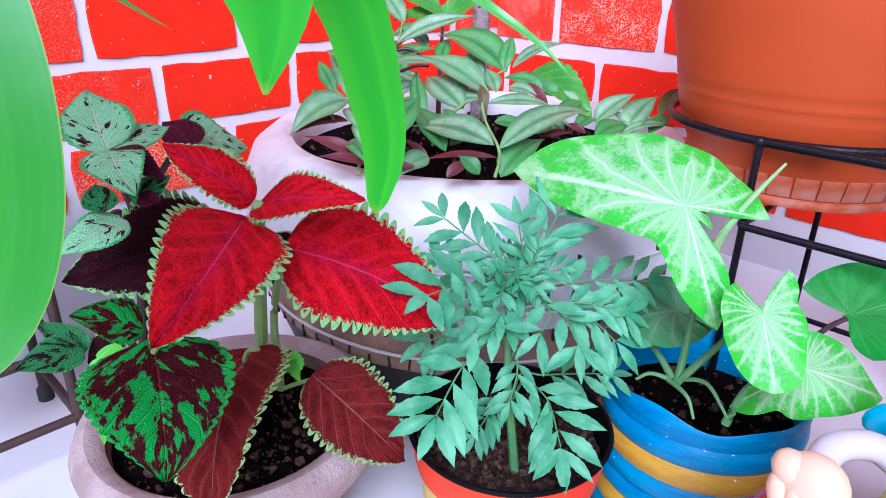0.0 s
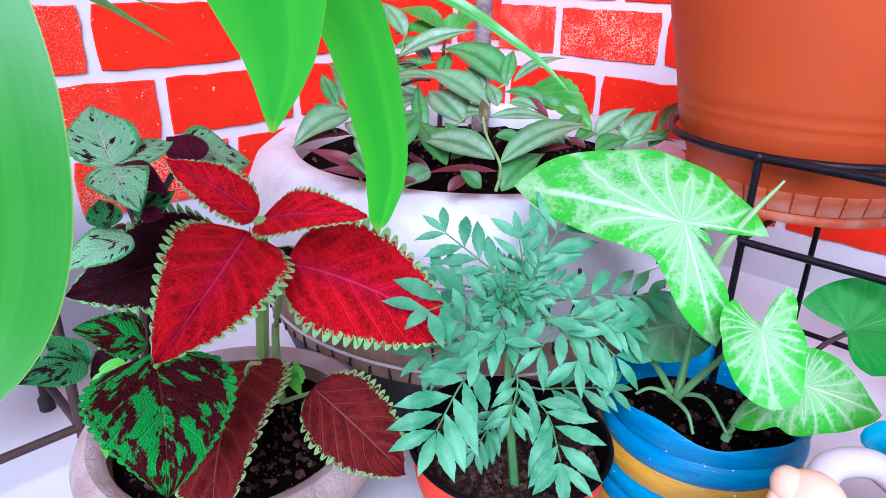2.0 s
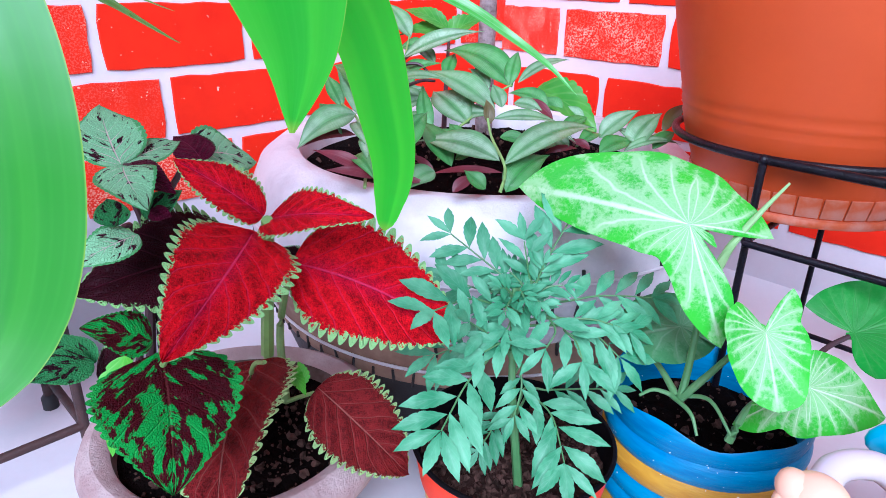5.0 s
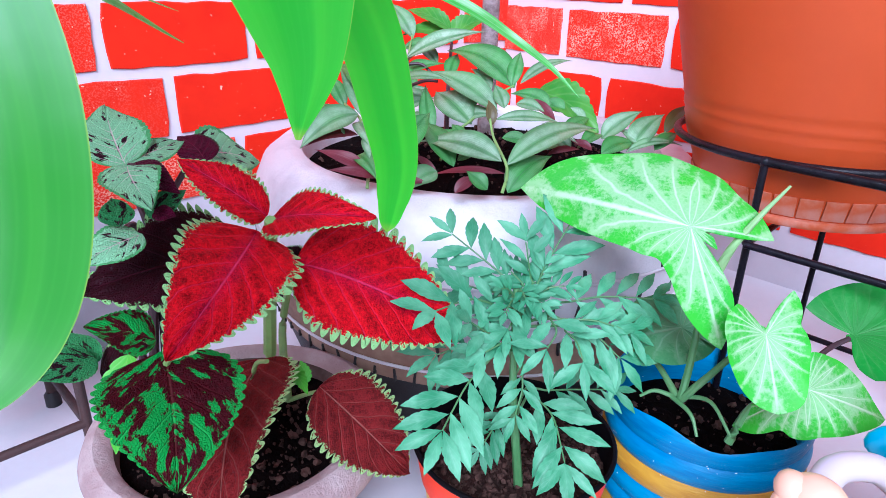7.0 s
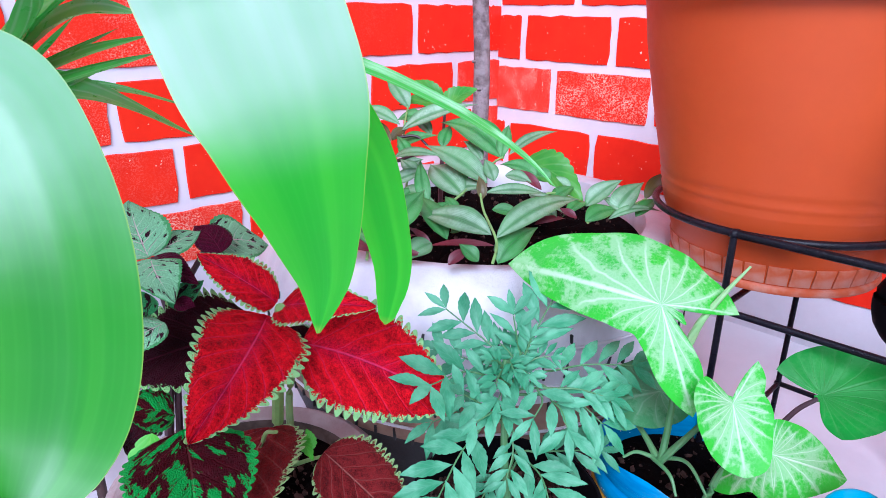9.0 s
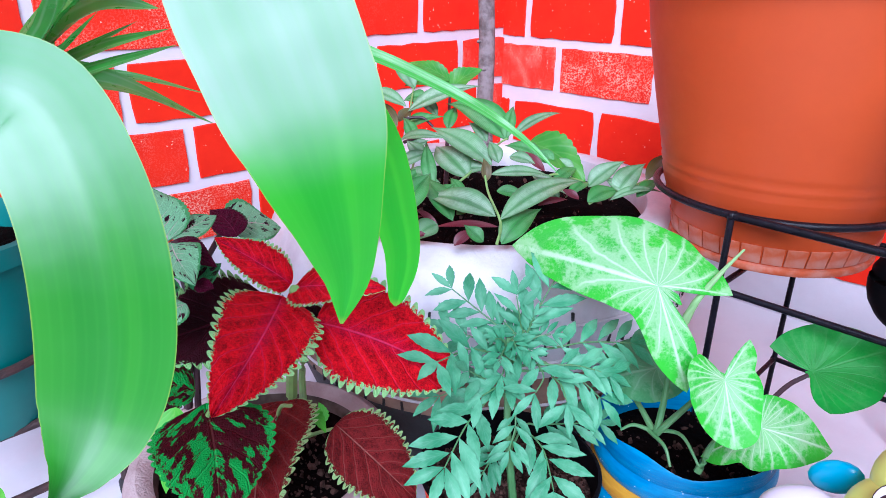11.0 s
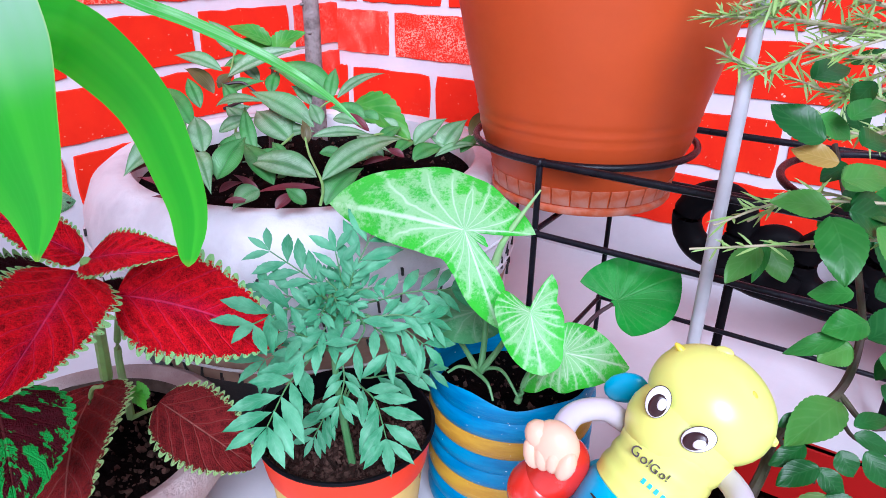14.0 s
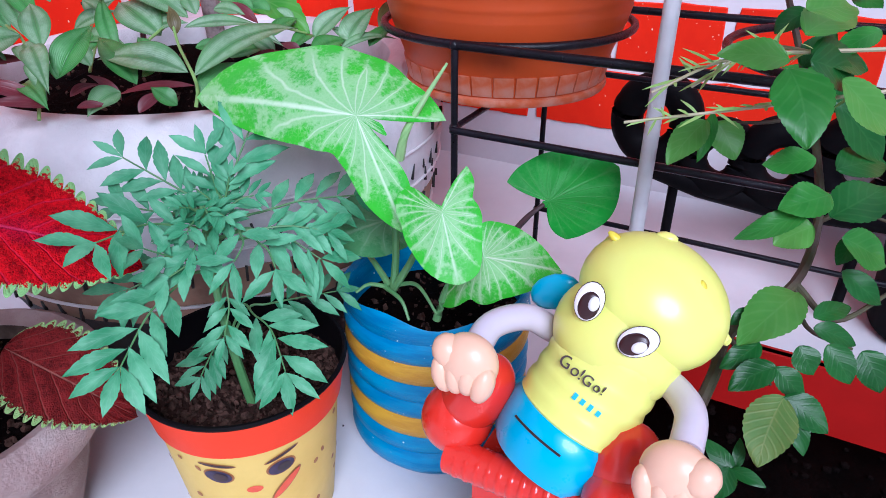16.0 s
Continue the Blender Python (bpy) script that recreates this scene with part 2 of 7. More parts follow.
def arrow_material(name, base, rim, vein, amount):
    """u runs round the leaf, v from its heart to the rim; the pale veins follow the three lobes."""
    n = Nodes(name)
    u, v = n.uv()
    lobe = n.math('MULTIPLY', u, 3.0)
    off = n.math('ABSOLUTE', n.math('SUBTRACT', n.math('FRACT', n.math('ADD', lobe, 0.5)), 0.5))
    ribway = n.math('MULTIPLY', off, n.math('ADD', v, 0.12))
    rib = n.math('MULTIPLY', n.math('SUBTRACT', 1.0, n.ramp(ribway, 0.002, 0.013)), n.math('SUBTRACT', 1.0, n.math('MULTIPLY', v, 0.75)))
    wobble = n.math('MULTIPLY', n.noise(60.0, 3.0), 0.35)
    # side veins fan out from the heart and lean over towards the lobe's tip
    fan = n.math('FRACT', n.math('ADD', n.math('SUBTRACT', n.math('MULTIPLY', off, 8.0), n.math('MULTIPLY', v, 0.9)), wobble))
    side = n.math('MULTIPLY', n.math('ABSOLUTE', n.math('SUBTRACT', fan, 0.5)), n.math('ADD', v, 0.15))
    fade = n.math('SUBTRACT', 1.0, n.ramp(v, 0.60, 1.0))
    sides = n.math('MULTIPLY', n.math('SUBTRACT', 1.0, n.ramp(side, 0.004, 0.060)), fade)
    net = n.math('SUBTRACT', 1.0, n.ramp(n.voronoi(330.0, 'DISTANCE_TO_EDGE'), 0.02, 0.16))
    # pale cloud that frays out from the veins in grains
    grain = n.noise(330.0, 5.0, 0.7)
    cloud = n.math('ADD', n.math('MULTIPLY', n.math('SUBTRACT', 1.0, n.ramp(side, 0.0, 0.25)), 0.22), n.math('MULTIPLY', n.noise(55.0, 3.0, 0.6), 0.95))
    pale = n.ramp(n.math('ADD', n.math('SUBTRACT', cloud, n.math('MULTIPLY', v, 0.34)), n.math('MULTIPLY', n.math('SUBTRACT', grain, 0.5), 0.75)), 0.14, 0.42)
    col = n.mix(n.ramp(n.noise(26.0), 0.3, 0.7), base, rim)
    col = n.mix(n.math('MULTIPLY', n.ramp(v, 0.80, 1.0), 0.6), col, rim)
    col = n.mix(n.math('MULTIPLY', n.math('MULTIPLY', net, fade), amount * 0.10), col, vein)
    col = n.mix(n.math('MULTIPLY', pale, amount * 0.60), col, tuple(0.60 * p + 0.40 * q for p, q in zip(vein, base)))
    lines = n.math('MAXIMUM', rib, n.math('MULTIPLY', sides, 0.48))
    col = n.mix(n.math('MULTIPLY', lines, amount), col, vein)
    relief = n.math('SUBTRACT', n.math('MULTIPLY', n.noise(140.0, 3.0), 0.5), n.math('MULTIPLY', lines, 0.6))
    return n.finish(col, 0.45, bump=relief, depth=0.5, dist=0.0014, spec=0.25, glow=0.2)


def trad_material(name, base, silver, rib_col, amount):
    """Striped leaf: a silvery band on either half, green along the rib and the margin."""
    n = Nodes(name)
    u, v = n.uv()
    e = n.math('ABSOLUTE', n.math('SUBTRACT', n.math('MULTIPLY', u, 2.0), 1.0))
    band = n.math('MULTIPLY', n.ramp(e, 0.08, 0.30), n.math('SUBTRACT', 1.0, n.ramp(e, 0.55, 0.92)))
    fine = n.math('ABSOLUTE', n.math('SUBTRACT', n.math('FRACT', n.math('MULTIPLY', u, 18.0)), 0.5))
    lines = n.math('SUBTRACT', 1.0, n.ramp(fine, 0.05, 0.35))
    streak = n.ramp(n.noise(160.0, 4.0, 0.7), 0.3, 0.62)
    col = n.mix(n.ramp(n.noise(45.0, 4.0), 0.3, 0.7), base, tuple(c * 0.62 for c in base))
    shine = n.math('MULTIPLY', band, n.math('ADD', n.math('MULTIPLY', streak, 0.55), 0.45))
    col = n.mix(n.math('MULTIPLY', shine, n.math('MULTIPLY', n.math('ADD', n.math('MULTIPLY', n.random(), 0.6), 0.4), amount)), col, silver)
    col = n.mix(n.math('MULTIPLY', lines, 0.16), col, tuple(c * 0.5 for c in base))
    rib = n.math('SUBTRACT', 1.0, n.ramp(e, 0.01, 0.06))
    col = n.mix(n.math('MULTIPLY', rib, 0.7), col, rib_col)
    col = n.mix(n.math('MULTIPLY', n.ramp(e, 0.93, 1.0), 0.5), col, (0.10, 0.05, 0.035))
    height = n.math('SUBTRACT', n.math('MULTIPLY', lines, 0.25), n.math('MULTIPLY', rib, 0.9))
    return n.finish(col, n.math('ADD', n.math('MULTIPLY', n.noise(200.0), 0.2), 0.26), bump=height, depth=0.4, dist=0.0012, spec=0.5, glow=0.10)


WHITE_WALL = surface("white_wall_paint", (0.76, 0.74, 0.78), (0.70, 0.68, 0.73), 0.6, 5.0, 70.0, 0.25)
WHITE_FLOOR = surface("white_floor_tile", (0.75, 0.74, 0.77), (0.66, 0.65, 0.69), 0.38, 4.0, 60.0, 0.06)
BRICK = brick_material()
TYRE_WHITE = surface("white_tyre_paint", (0.74, 0.72, 0.74), (0.58, 0.55, 0.58), 0.5, 20.0, 150.0, 0.5, dist=0.003)
RUBBER = surface("tan_stained_rubber", (0.40, 0.26, 0.18), (0.24, 0.14, 0.10), 0.7, 26.0, 150.0, 0.3, spec=0.2)
BLACK_RUBBER = surface("black_rubber", (0.015, 0.014, 0.015), (0.03, 0.03, 0.03), 0.6, 20.0, 150.0, 0.2)
SOIL = surface("potting_soil", (0.007, 0.004, 0.0035), (0.002, 0.0014, 0.0014), 0.95, 40.0, 180.0, 0.9, spec=0.04, dist=0.006)
# soil of the face pot, with sunlight put into its lighter brown
SOIL_BROWN = surface("sunlit_potting_soil", (0.060, 0.030, 0.024), (0.018, 0.010, 0.008), 0.95, 60.0, 240.0, 0.9, spec=0.06, dist=0.005)
CLUMP = surface("soil_clump", (0.115, 0.062, 0.047), (0.012, 0.008, 0.006), 0.95, 130.0, 260.0, 0.8, spec=0.08, dist=0.003)
CLAY = surface("weathered_clay", (0.40, 0.285, 0.27), (0.53, 0.43, 0.41), 0.8, 34.0, 210.0, 0.9, spec=0.2, dist=0.003)
# darker brown for the clay pot's inner wall
CLAY_DARK = surface("dark_brown_clay", (0.06, 0.040, 0.032), (0.16, 0.11, 0.09), 0.85, 40.0, 130.0, 0.5, spec=0.1)
TERRACOTTA = surface("terracotta_plastic", (0.56, 0.080, 0.013), (0.50, 0.068, 0.012), 0.42, 5.0, 60.0, 0.03, spec=0.3)
TERRACOTTA_PALE = surface("scuffed_terracotta", (0.50, 0.095, 0.030), (0.55, 0.24, 0.17), 0.5, 55.0, 120.0, 0.1, spec=0.3)
IRON = surface("black_painted_iron", (0.004, 0.0035, 0.006), (0.011, 0.009, 0.015), 0.30, 60.0, 300.0, 0.35, spec=0.25)
RUST = surface("rusty_iron", (0.055, 0.022, 0.018), (0.025, 0.015, 0.014), 0.6, 60.0, 300.0, 0.5)
def can_paint(name, base, other):
    """Brushed paint with a few white drops."""
    n = Nodes(name)
    col = n.mix(n.ramp(n.noise(30.0, 4.0, 0.6, None, (1, 1, 5)), 0.3, 0.7), base, other)
    col = n.mix(n.ramp(n.noise(230.0, 1.0), 0.74, 0.77), col, (0.75, 0.78, 0.80))
    return n.finish(col, 0.36, bump=n.noise(90.0, 4.0, 0.6, None, (1, 1, 6)), depth=0.4, dist=0.002, spec=0.35)


BLUE = can_paint("blue_paint", (0.004, 0.18, 0.42), (0.012, 0.27, 0.52))
OCHRE = can_paint("ochre_paint", (0.62, 0.36, 0.03), (0.50, 0.25, 0.022))
ORANGE_RED = surface("orange_red_paint", (0.80, 0.050, 0.012), (0.72, 0.042, 0.010), 0.45, 12.0, 120.0, 0.08, spec=0.25)
POT_YELLOW = surface("yellow_pot_paper", (0.72, 0.52, 0.13), (0.66, 0.45, 0.10), 0.5, 14.0, 120.0, 0.06)
BLACK_PLASTIC = surface("black_plastic", (0.004, 0.0035, 0.0045), (0.007, 0.006, 0.007), 0.55, 20.0, 150.0, 0.05, spec=0.05)
INK = surface("brown_ink", (0.03, 0.02, 0.025), (0.06, 0.03, 0.03), 0.5, 90.0, 300.0, 0.05)
INK_VIOLET = surface("violet_ink", (0.055, 0.04, 0.085), (0.03, 0.02, 0.045), 0.5, 90.0, 300.0, 0.05)
INK_RED = surface("red_ink", (0.75, 0.11, 0.05), (0.66, 0.08, 0.04), 0.5, 60.0, 300.0, 0.05)
INK_BROWN = surface("light_brown_ink", (0.38, 0.16, 0.05), (0.30, 0.11, 0.04), 0.5, 60.0, 300.0, 0.05)
POLE_WHITE = surface("grey_white_paint", (0.62, 0.61, 0.63), (0.48, 0.47, 0.50), 0.45, 24.0, 160.0, 0.2)
BARK = surface("grey_bark", (0.40, 0.33, 0.32), (0.15, 0.11, 0.10), 0.8, 75.0, 260.0, 1.0, spec=0.2, dist=0.004)
BARK_THIN = surface("brown_twig", (0.060, 0.032, 0.024), (0.07, 0.075, 0.028), 0.7, 50.0, 220.0, 0.4)
TEAL = surface("teal_plastic", (0.005, 0.17, 0.145), (0.008, 0.21, 0.18), 0.4, 8.0, 90.0, 0.05)
TROUGH_RED = surface("red_plastic", (0.40, 0.008, 0.006), (0.30, 0.007, 0.005), 0.45, 10.0, 110.0, 0.08, spec=0.25)
TOY_YELLOW = surface("yellow_toy_plastic", (0.83, 0.86, 0.20), (0.80, 0.83, 0.18), 0.32, 6.0, 60.0, 0.0, coat=0.15)
TOY_AMBER = surface("amber_toy_plastic", (0.78, 0.66, 0.05), (0.72, 0.58, 0.04), 0.35, 6.0, 60.0, 0.0, coat=0.15)
TOY_BLUE = surface("blue_toy_plastic", (0.012, 0.46, 0.74), (0.010, 0.42, 0.70), 0.3, 6.0, 60.0, 0.0, coat=0.2)
TOY_RED = surface("red_toy_plastic", (0.72, 0.028, 0.012), (0.66, 0.022, 0.012), 0.25, 6.0, 60.0, 0.0, coat=0.3)
TOY_PEACH = surface("peach_toy_plastic", (0.86, 0.55, 0.38), (0.84, 0.51, 0.34), 0.35, 6.0, 60.0, 0.0)
TOY_LILAC = surface("pale_lilac_tube", (0.62, 0.56, 0.62), (0.57, 0.51, 0.58), 0.35, 6.0, 60.0, 0.0)
TOY_WHITE = surface("white_print", (0.85, 0.82, 0.84), (0.80, 0.78, 0.80), 0.3, 6.0, 60.0, 0.0)
TOY_DARK = surface("dark_brown_print", (0.055, 0.012, 0.010), (0.03, 0.01, 0.012), 0.3, 6.0, 60.0, 0.0)

COLEUS_RED = coleus("red_coleus_leaf", (0.78, 0.004, 0.012), (0.075, 0.0006, 0.002), (0.36, 0.72, 0.26), 0.91, vein_col=(0.72, 0.04, 0.13), flush=(0.40, 0.002, 0.060, 0.35))
COLEUS_BROWN = coleus("brown_coleus_leaf", (0.22, 0.018, 0.018), (0.034, 0.004, 0.004), (0.40, 0.66, 0.24), 0.92, vein_col=(0.36, 0.13, 0.10))
COLEUS_DARK = coleus("dark_coleus_leaf", (0.016, 0.002, 0.004), (0.030, 0.002, 0.007), (0.26, 0.55, 0.18), 0.91, vein_col=(0.08, 0.012, 0.024))
COLEUS_PATCH = coleus("patched_coleus_leaf", (0.055, 0.003, 0.007), (0.018, 0.0015, 0.002), (0.035, 0.36, 0.055), 0.91, 0.52, (0.018, 0.24, 0.035), (0.10, 0.02, 0.02), 0.95)
COLEUS_SPOT = coleus("spotted_coleus_leaf", (0.022, 0.004, 0.010), (0.05, 0.004, 0.016), (0.12, 0.42, 0.14), 0.86, 0.43, (0.21, 0.44, 0.23), (0.70, 0.45, 0.47), 0.9, star=0.85)
COLEUS_SPOT_DARK = coleus("dark_spotted_coleus_leaf", (0.012, 0.004, 0.006), (0.02, 0.003, 0.007), (0.06, 0.26, 0.08), 0.88, 0.47, (0.028, 0.15, 0.045), (0.08, 0.05, 0.05), 0.8)
COLEUS_PURPLE = coleus("purple_coleus_leaf", (0.085, 0.003, 0.022), (0.018, 0.001, 0.005), (0.05, 0.10, 0.04), 0.95, vein_col=(0.20, 0.02, 0.06))
COLEUS_GREEN = plain_leaf("young_coleus_leaf", (0.10, 0.50, 0.02), (0.08, 0.42, 0.02), (0.22, 0.55, 0.08))
MARIGOLD = plain_leaf("marigold_leaf", (0.042, 0.25, 0.105), (0.16, 0.46, 0.25), (0.32, 0.60, 0.44), 0.46, 5.0, 1.8, 0.10, 0.08, 45.0, 0.28, False, 0.2)
ARROW_PALE = arrow_material("arrowhead_leaf", (0.060, 0.44, 0.045), (0.060, 0.52, 0.020), (0.80, 0.92, 0.74), 0.85)
ARROW_DARK = arrow_material("plain_arrowhead_leaf", (0.020, 0.30, 0.026), (0.016, 0.23, 0.022), (0.35, 0.62, 0.30), 0.13)
# for the low leaf: its shade is put into a duller green
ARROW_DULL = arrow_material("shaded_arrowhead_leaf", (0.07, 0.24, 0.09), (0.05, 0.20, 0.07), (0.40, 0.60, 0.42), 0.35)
TRAD = trad_material("silvery_wandering_leaf", (0.12, 0.31, 0.105), (0.42, 0.57, 0.40), (0.07, 0.20, 0.065), 0.72)
TRAD_GREEN = trad_material("green_wandering_leaf", (0.050, 0.27, 0.042), (0.20, 0.45, 0.19), (0.04, 0.16, 0.04), 0.55)
TRAD_SERRATE = plain_leaf("serrated_green_leaf", (0.045, 0.26, 0.022), (0.10, 0.36, 0.04), (0.20, 0.42, 0.12), 0.38, 6.0, 2.0, 0.3, 0.18, 40.0, 0.35)
OLIVE = plain_leaf("olive_brown_leaf", (0.15, 0.13, 0.035), (0.09, 0.07, 0.025), (0.25, 0.2, 0.08), 0.4, 4.0, 0.0, 0.3, 0.10, 50.0, 0.35, parallel=True)
TRAD_UNDER = plain_leaf("maroon_leaf_underside", (0.17, 0.018, 0.03), (0.11, 0.015, 0.025), (0.25, 0.08, 0.08), 0.4, 4.0, 0.0, 0.3, 0.10, 40.0, parallel=True)
# start and end place the painted sheen; tone evens out sun and shadow
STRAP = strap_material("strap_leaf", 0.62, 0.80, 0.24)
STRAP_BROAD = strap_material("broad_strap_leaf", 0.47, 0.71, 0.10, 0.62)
STRAP_BRIGHT = strap_material("bright_strap_leaf", 0.30, 0.60, 0.42, 1.6)
GRASSY = plain_leaf("grassy_leaf", (0.08, 0.48, 0.06), (0.13, 0.56, 0.09), (0.42, 0.66, 0.42), 0.3, 3.0, 0.0, 0.40, 0.4, 20.0, 0.6, True, 0.15)
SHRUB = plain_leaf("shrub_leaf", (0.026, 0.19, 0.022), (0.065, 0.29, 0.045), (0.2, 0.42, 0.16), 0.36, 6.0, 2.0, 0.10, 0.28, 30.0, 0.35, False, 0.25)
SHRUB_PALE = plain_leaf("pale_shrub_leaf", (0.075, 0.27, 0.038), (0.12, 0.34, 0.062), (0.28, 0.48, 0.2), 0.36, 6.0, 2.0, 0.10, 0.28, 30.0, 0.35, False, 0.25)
# darker tone mixed in among upper leaves; on low ones it paints shade
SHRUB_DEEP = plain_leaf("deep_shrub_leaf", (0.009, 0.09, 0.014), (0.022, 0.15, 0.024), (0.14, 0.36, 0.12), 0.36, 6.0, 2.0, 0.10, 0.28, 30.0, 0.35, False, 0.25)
NEEDLE = plain_leaf("needle_leaf", (0.30, 0.52, 0.12), (0.42, 0.60, 0.22), (0.45, 0.55, 0.3), 0.45, 2.0, 0.0, 0.2, 0.2, 50.0)
TWIG_PALE = surface("pale_twig", (0.46, 0.40, 0.26), (0.34, 0.36, 0.18), 0.6, 60.0, 200.0, 0.2)
WILTED = plain_leaf("wilted_yellow_green_leaf", (0.14, 0.21, 0.05), (0.085, 0.19, 0.042), (0.26, 0.29, 0.11), 0.5, 8.0, 2.0, 0.4, 0.15, 60.0, 0.2, False, 1.0)
YELLOW_LEAF = plain_leaf("yellowed_leaf", (0.45, 0.26, 0.045), (0.36, 0.24, 0.05), (0.5, 0.35, 0.12))
STEM_LIGHT = surface("pale_green_stem", (0.24, 0.42, 0.11), (0.20, 0.30, 0.10), 0.45, 60.0, 200.0, 0.2)
STEM_GREEN = surface("green_stem", (0.08, 0.23, 0.075), (0.12, 0.28, 0.10), 0.45, 60.0, 200.0, 0.2)
STEM_DARK = surface("purple_stem", (0.035, 0.014, 0.018), (0.06, 0.02, 0.025), 0.5, 60.0, 200.0, 0.2)
SPIKE = surface("rolled_young_leaf", (0.32, 0.52, 0.22), (0.25, 0.46, 0.17), 0.4, 60.0, 200.0, 0.1)


# ---- builders ----
def part(name, bm, material, parent=None, label=""):
    """Links a bmesh as one mesh object, under a thing or a part."""
    me = bpy.data.meshes.new(name)
    bm.normal_update()
    for e in bm.edges:
        if len(e.link_faces) == 2 and e.calc_face_angle() > 0.75:
            e.smooth = False
    bm.to_mesh(me)
    bm.free()
    for m in material if isinstance(material, (list, tuple)) else (material,):
        me.materials.append(m)
    for p in me.polygons:
        p.use_smooth = True
    ob = new(name, me)
    ob.parent = parent
    if parent in GROWN:
        ob.matrix_parent_inverse = Matrix.Translation(-parent.location)
    return tagged(ob, label) if label else ob


GROWN = []  # plants, whose parts are given in world coordinates


def thing(name, place, label, category, group="", kind=""):
    ob = new(name)
    ob.location = place
    if category in ("plant", "shrub"):
        GROWN.append(ob)
    ob.empty_display_size = 0.02
    return tagged(ob, label, category, group, kind)


def lathe(profile, steps=64, wave=None):
    """A body of revolution from (radius, height) pairs; wave(angle, k) gives a factor for the radius."""
    bm = bmesh.new()
    rings = []
    for k, (r, z) in enumerate(profile):
        ring = []
        for i in range(steps):
            a = 2 * math.pi * i / steps
            q = r * (wave(a, k) if wave else 1.0)
            ring.append(bm.verts.new((q * math.cos(a), q * math.sin(a), z)))
        rings.append(ring)
    for lo, hi in zip(rings, rings[1:]):
        for i in range(steps):
            j = (i + 1) % steps
            bm.faces.new((lo[i], lo[j], hi[j], hi[i]))
    return bm


def cap(bm, z, r, steps=64, jitter=0.0, seed=0):
    """A rough disc, for soil."""
    rng = random.Random(seed)
    rings = [[bm.verts.new((0, 0, z))]]
    n = 9
    for k in range(1, n + 1):
        q = r * k / n
        rings.append([bm.verts.new((q * math.cos(2 * math.pi * i / steps), q * math.sin(2 * math.pi * i / steps),
                                    z + (rng.uniform(-jitter, jitter) if k < n else 0))) for i in range(steps)])
    for i in range(steps):
        bm.faces.new((rings[0][0], rings[1][i], rings[1][(i + 1) % steps]))
    for lo, hi in zip(rings[1:], rings[2:]):
        for i in range(steps):
            j = (i + 1) % steps
            bm.faces.new((lo[i], hi[i], hi[j], lo[j]))
    return bm


def rod(bm, points, r0, r1=None, sides=10, closed=False):
    """A round rod along points, tapering from r0 to r1."""
    r1 = r0 if r1 is None else r1
    pts = [Vector(p) for p in points]
    n = len(pts)
    rings = []
    for k, p in enumerate(pts):
        a = pts[(k - 1) % n] if closed else pts[max(k - 1, 0)]
        b = pts[(k + 1) % n] if closed else pts[min(k + 1, n - 1)]
        d = (b - a).normalized()
        x = d.cross(Vector((0, 0, 1)) if abs(d.z) < 0.95 else Vector((1, 0, 0))).normalized()
        y = d.cross(x)
        r = r0 + (r1 - r0) * k / max(n - 1, 1)
        rings.append([bm.verts.new(p + r * (math.cos(2 * math.pi * i / sides) * x + math.sin(2 * math.pi * i / sides) * y)) for i in range(sides)])
    for k in range(n if closed else n - 1):
        lo, hi = rings[k], rings[(k + 1) % n]
        for i in range(sides):
            j = (i + 1) % sides
            bm.faces.new((lo[i], lo[j], hi[j], hi[i]))
    if not closed:
        bm.faces.new(rings[0][::-1])
        bm.faces.new(rings[-1])
    return bm


def smooth_path(points, n=16):
    """Points along a Catmull-Rom curve."""
    p = [Vector(q) for q in points]
    p = [2 * p[0] - p[1]] + p + [2 * p[-1] - p[-2]]
    out = []
    for k in range(1, len(p) - 2):
        for i in range(n):
            t = i / n
            a, b, c, d = p[k - 1:k + 3]
            out.append(0.5 * (2 * b + (c - a) * t + (2 * a - 5 * b + 4 * c - d) * t * t + (3 * b - a - 3 * c + d) * t ** 3))
    return out + [p[-2]]


def stem(plant, name, material, points, r0, r1):
    return part(name, rod(bmesh.new(), smooth_path(points, 6), r0, r1, 8), material, plant)


def box(bm, x0, x1, y0, y1, z0, z1, bevel=0.0):
    vs = bmesh.ops.create_cube(bm, size=1.0, matrix=Matrix.LocRotScale(((x0 + x1) / 2, (y0 + y1) / 2, (z0 + z1) / 2), None, (x1 - x0, y1 - y0, z1 - z0)))["verts"]
    if bevel:
        edges = list({e for v in vs for e in v.link_edges})
        bmesh.ops.bevel(bm, geom=edges, offset=bevel, segments=2, affect='EDGES', profile=0.6)
    return bm


def blob(bm, place, radii, turn=(0, 0, 0), mat=0, seg=24):
    vs = bmesh.ops.create_uvsphere(bm, u_segments=seg, v_segments=seg // 2, radius=1.0,
                                   matrix=Matrix.LocRotScale(place, Euler([radians(a) for a in turn]), radii))["verts"]
    for f in {f for v in vs for f in v.link_faces}:
        f.material_index = mat
    return vs


# ---- leaves ----
def profile(*pairs):
    """A width along the blade that runs straight between (place, width) pairs, slightly smoothed."""
    def at(v):
        for (v0, w0), (v1, w1) in zip(pairs, pairs[1:]):
            if v <= v1:
                return w0 + (w1 - w0) * (v - v0) / (v1 - v0)
        return pairs[-1][1]
    return lambda v: sum(at(v + min(0.012, v / 3, (1 - v) / 3) * k) for k in range(-3, 4)) / 7


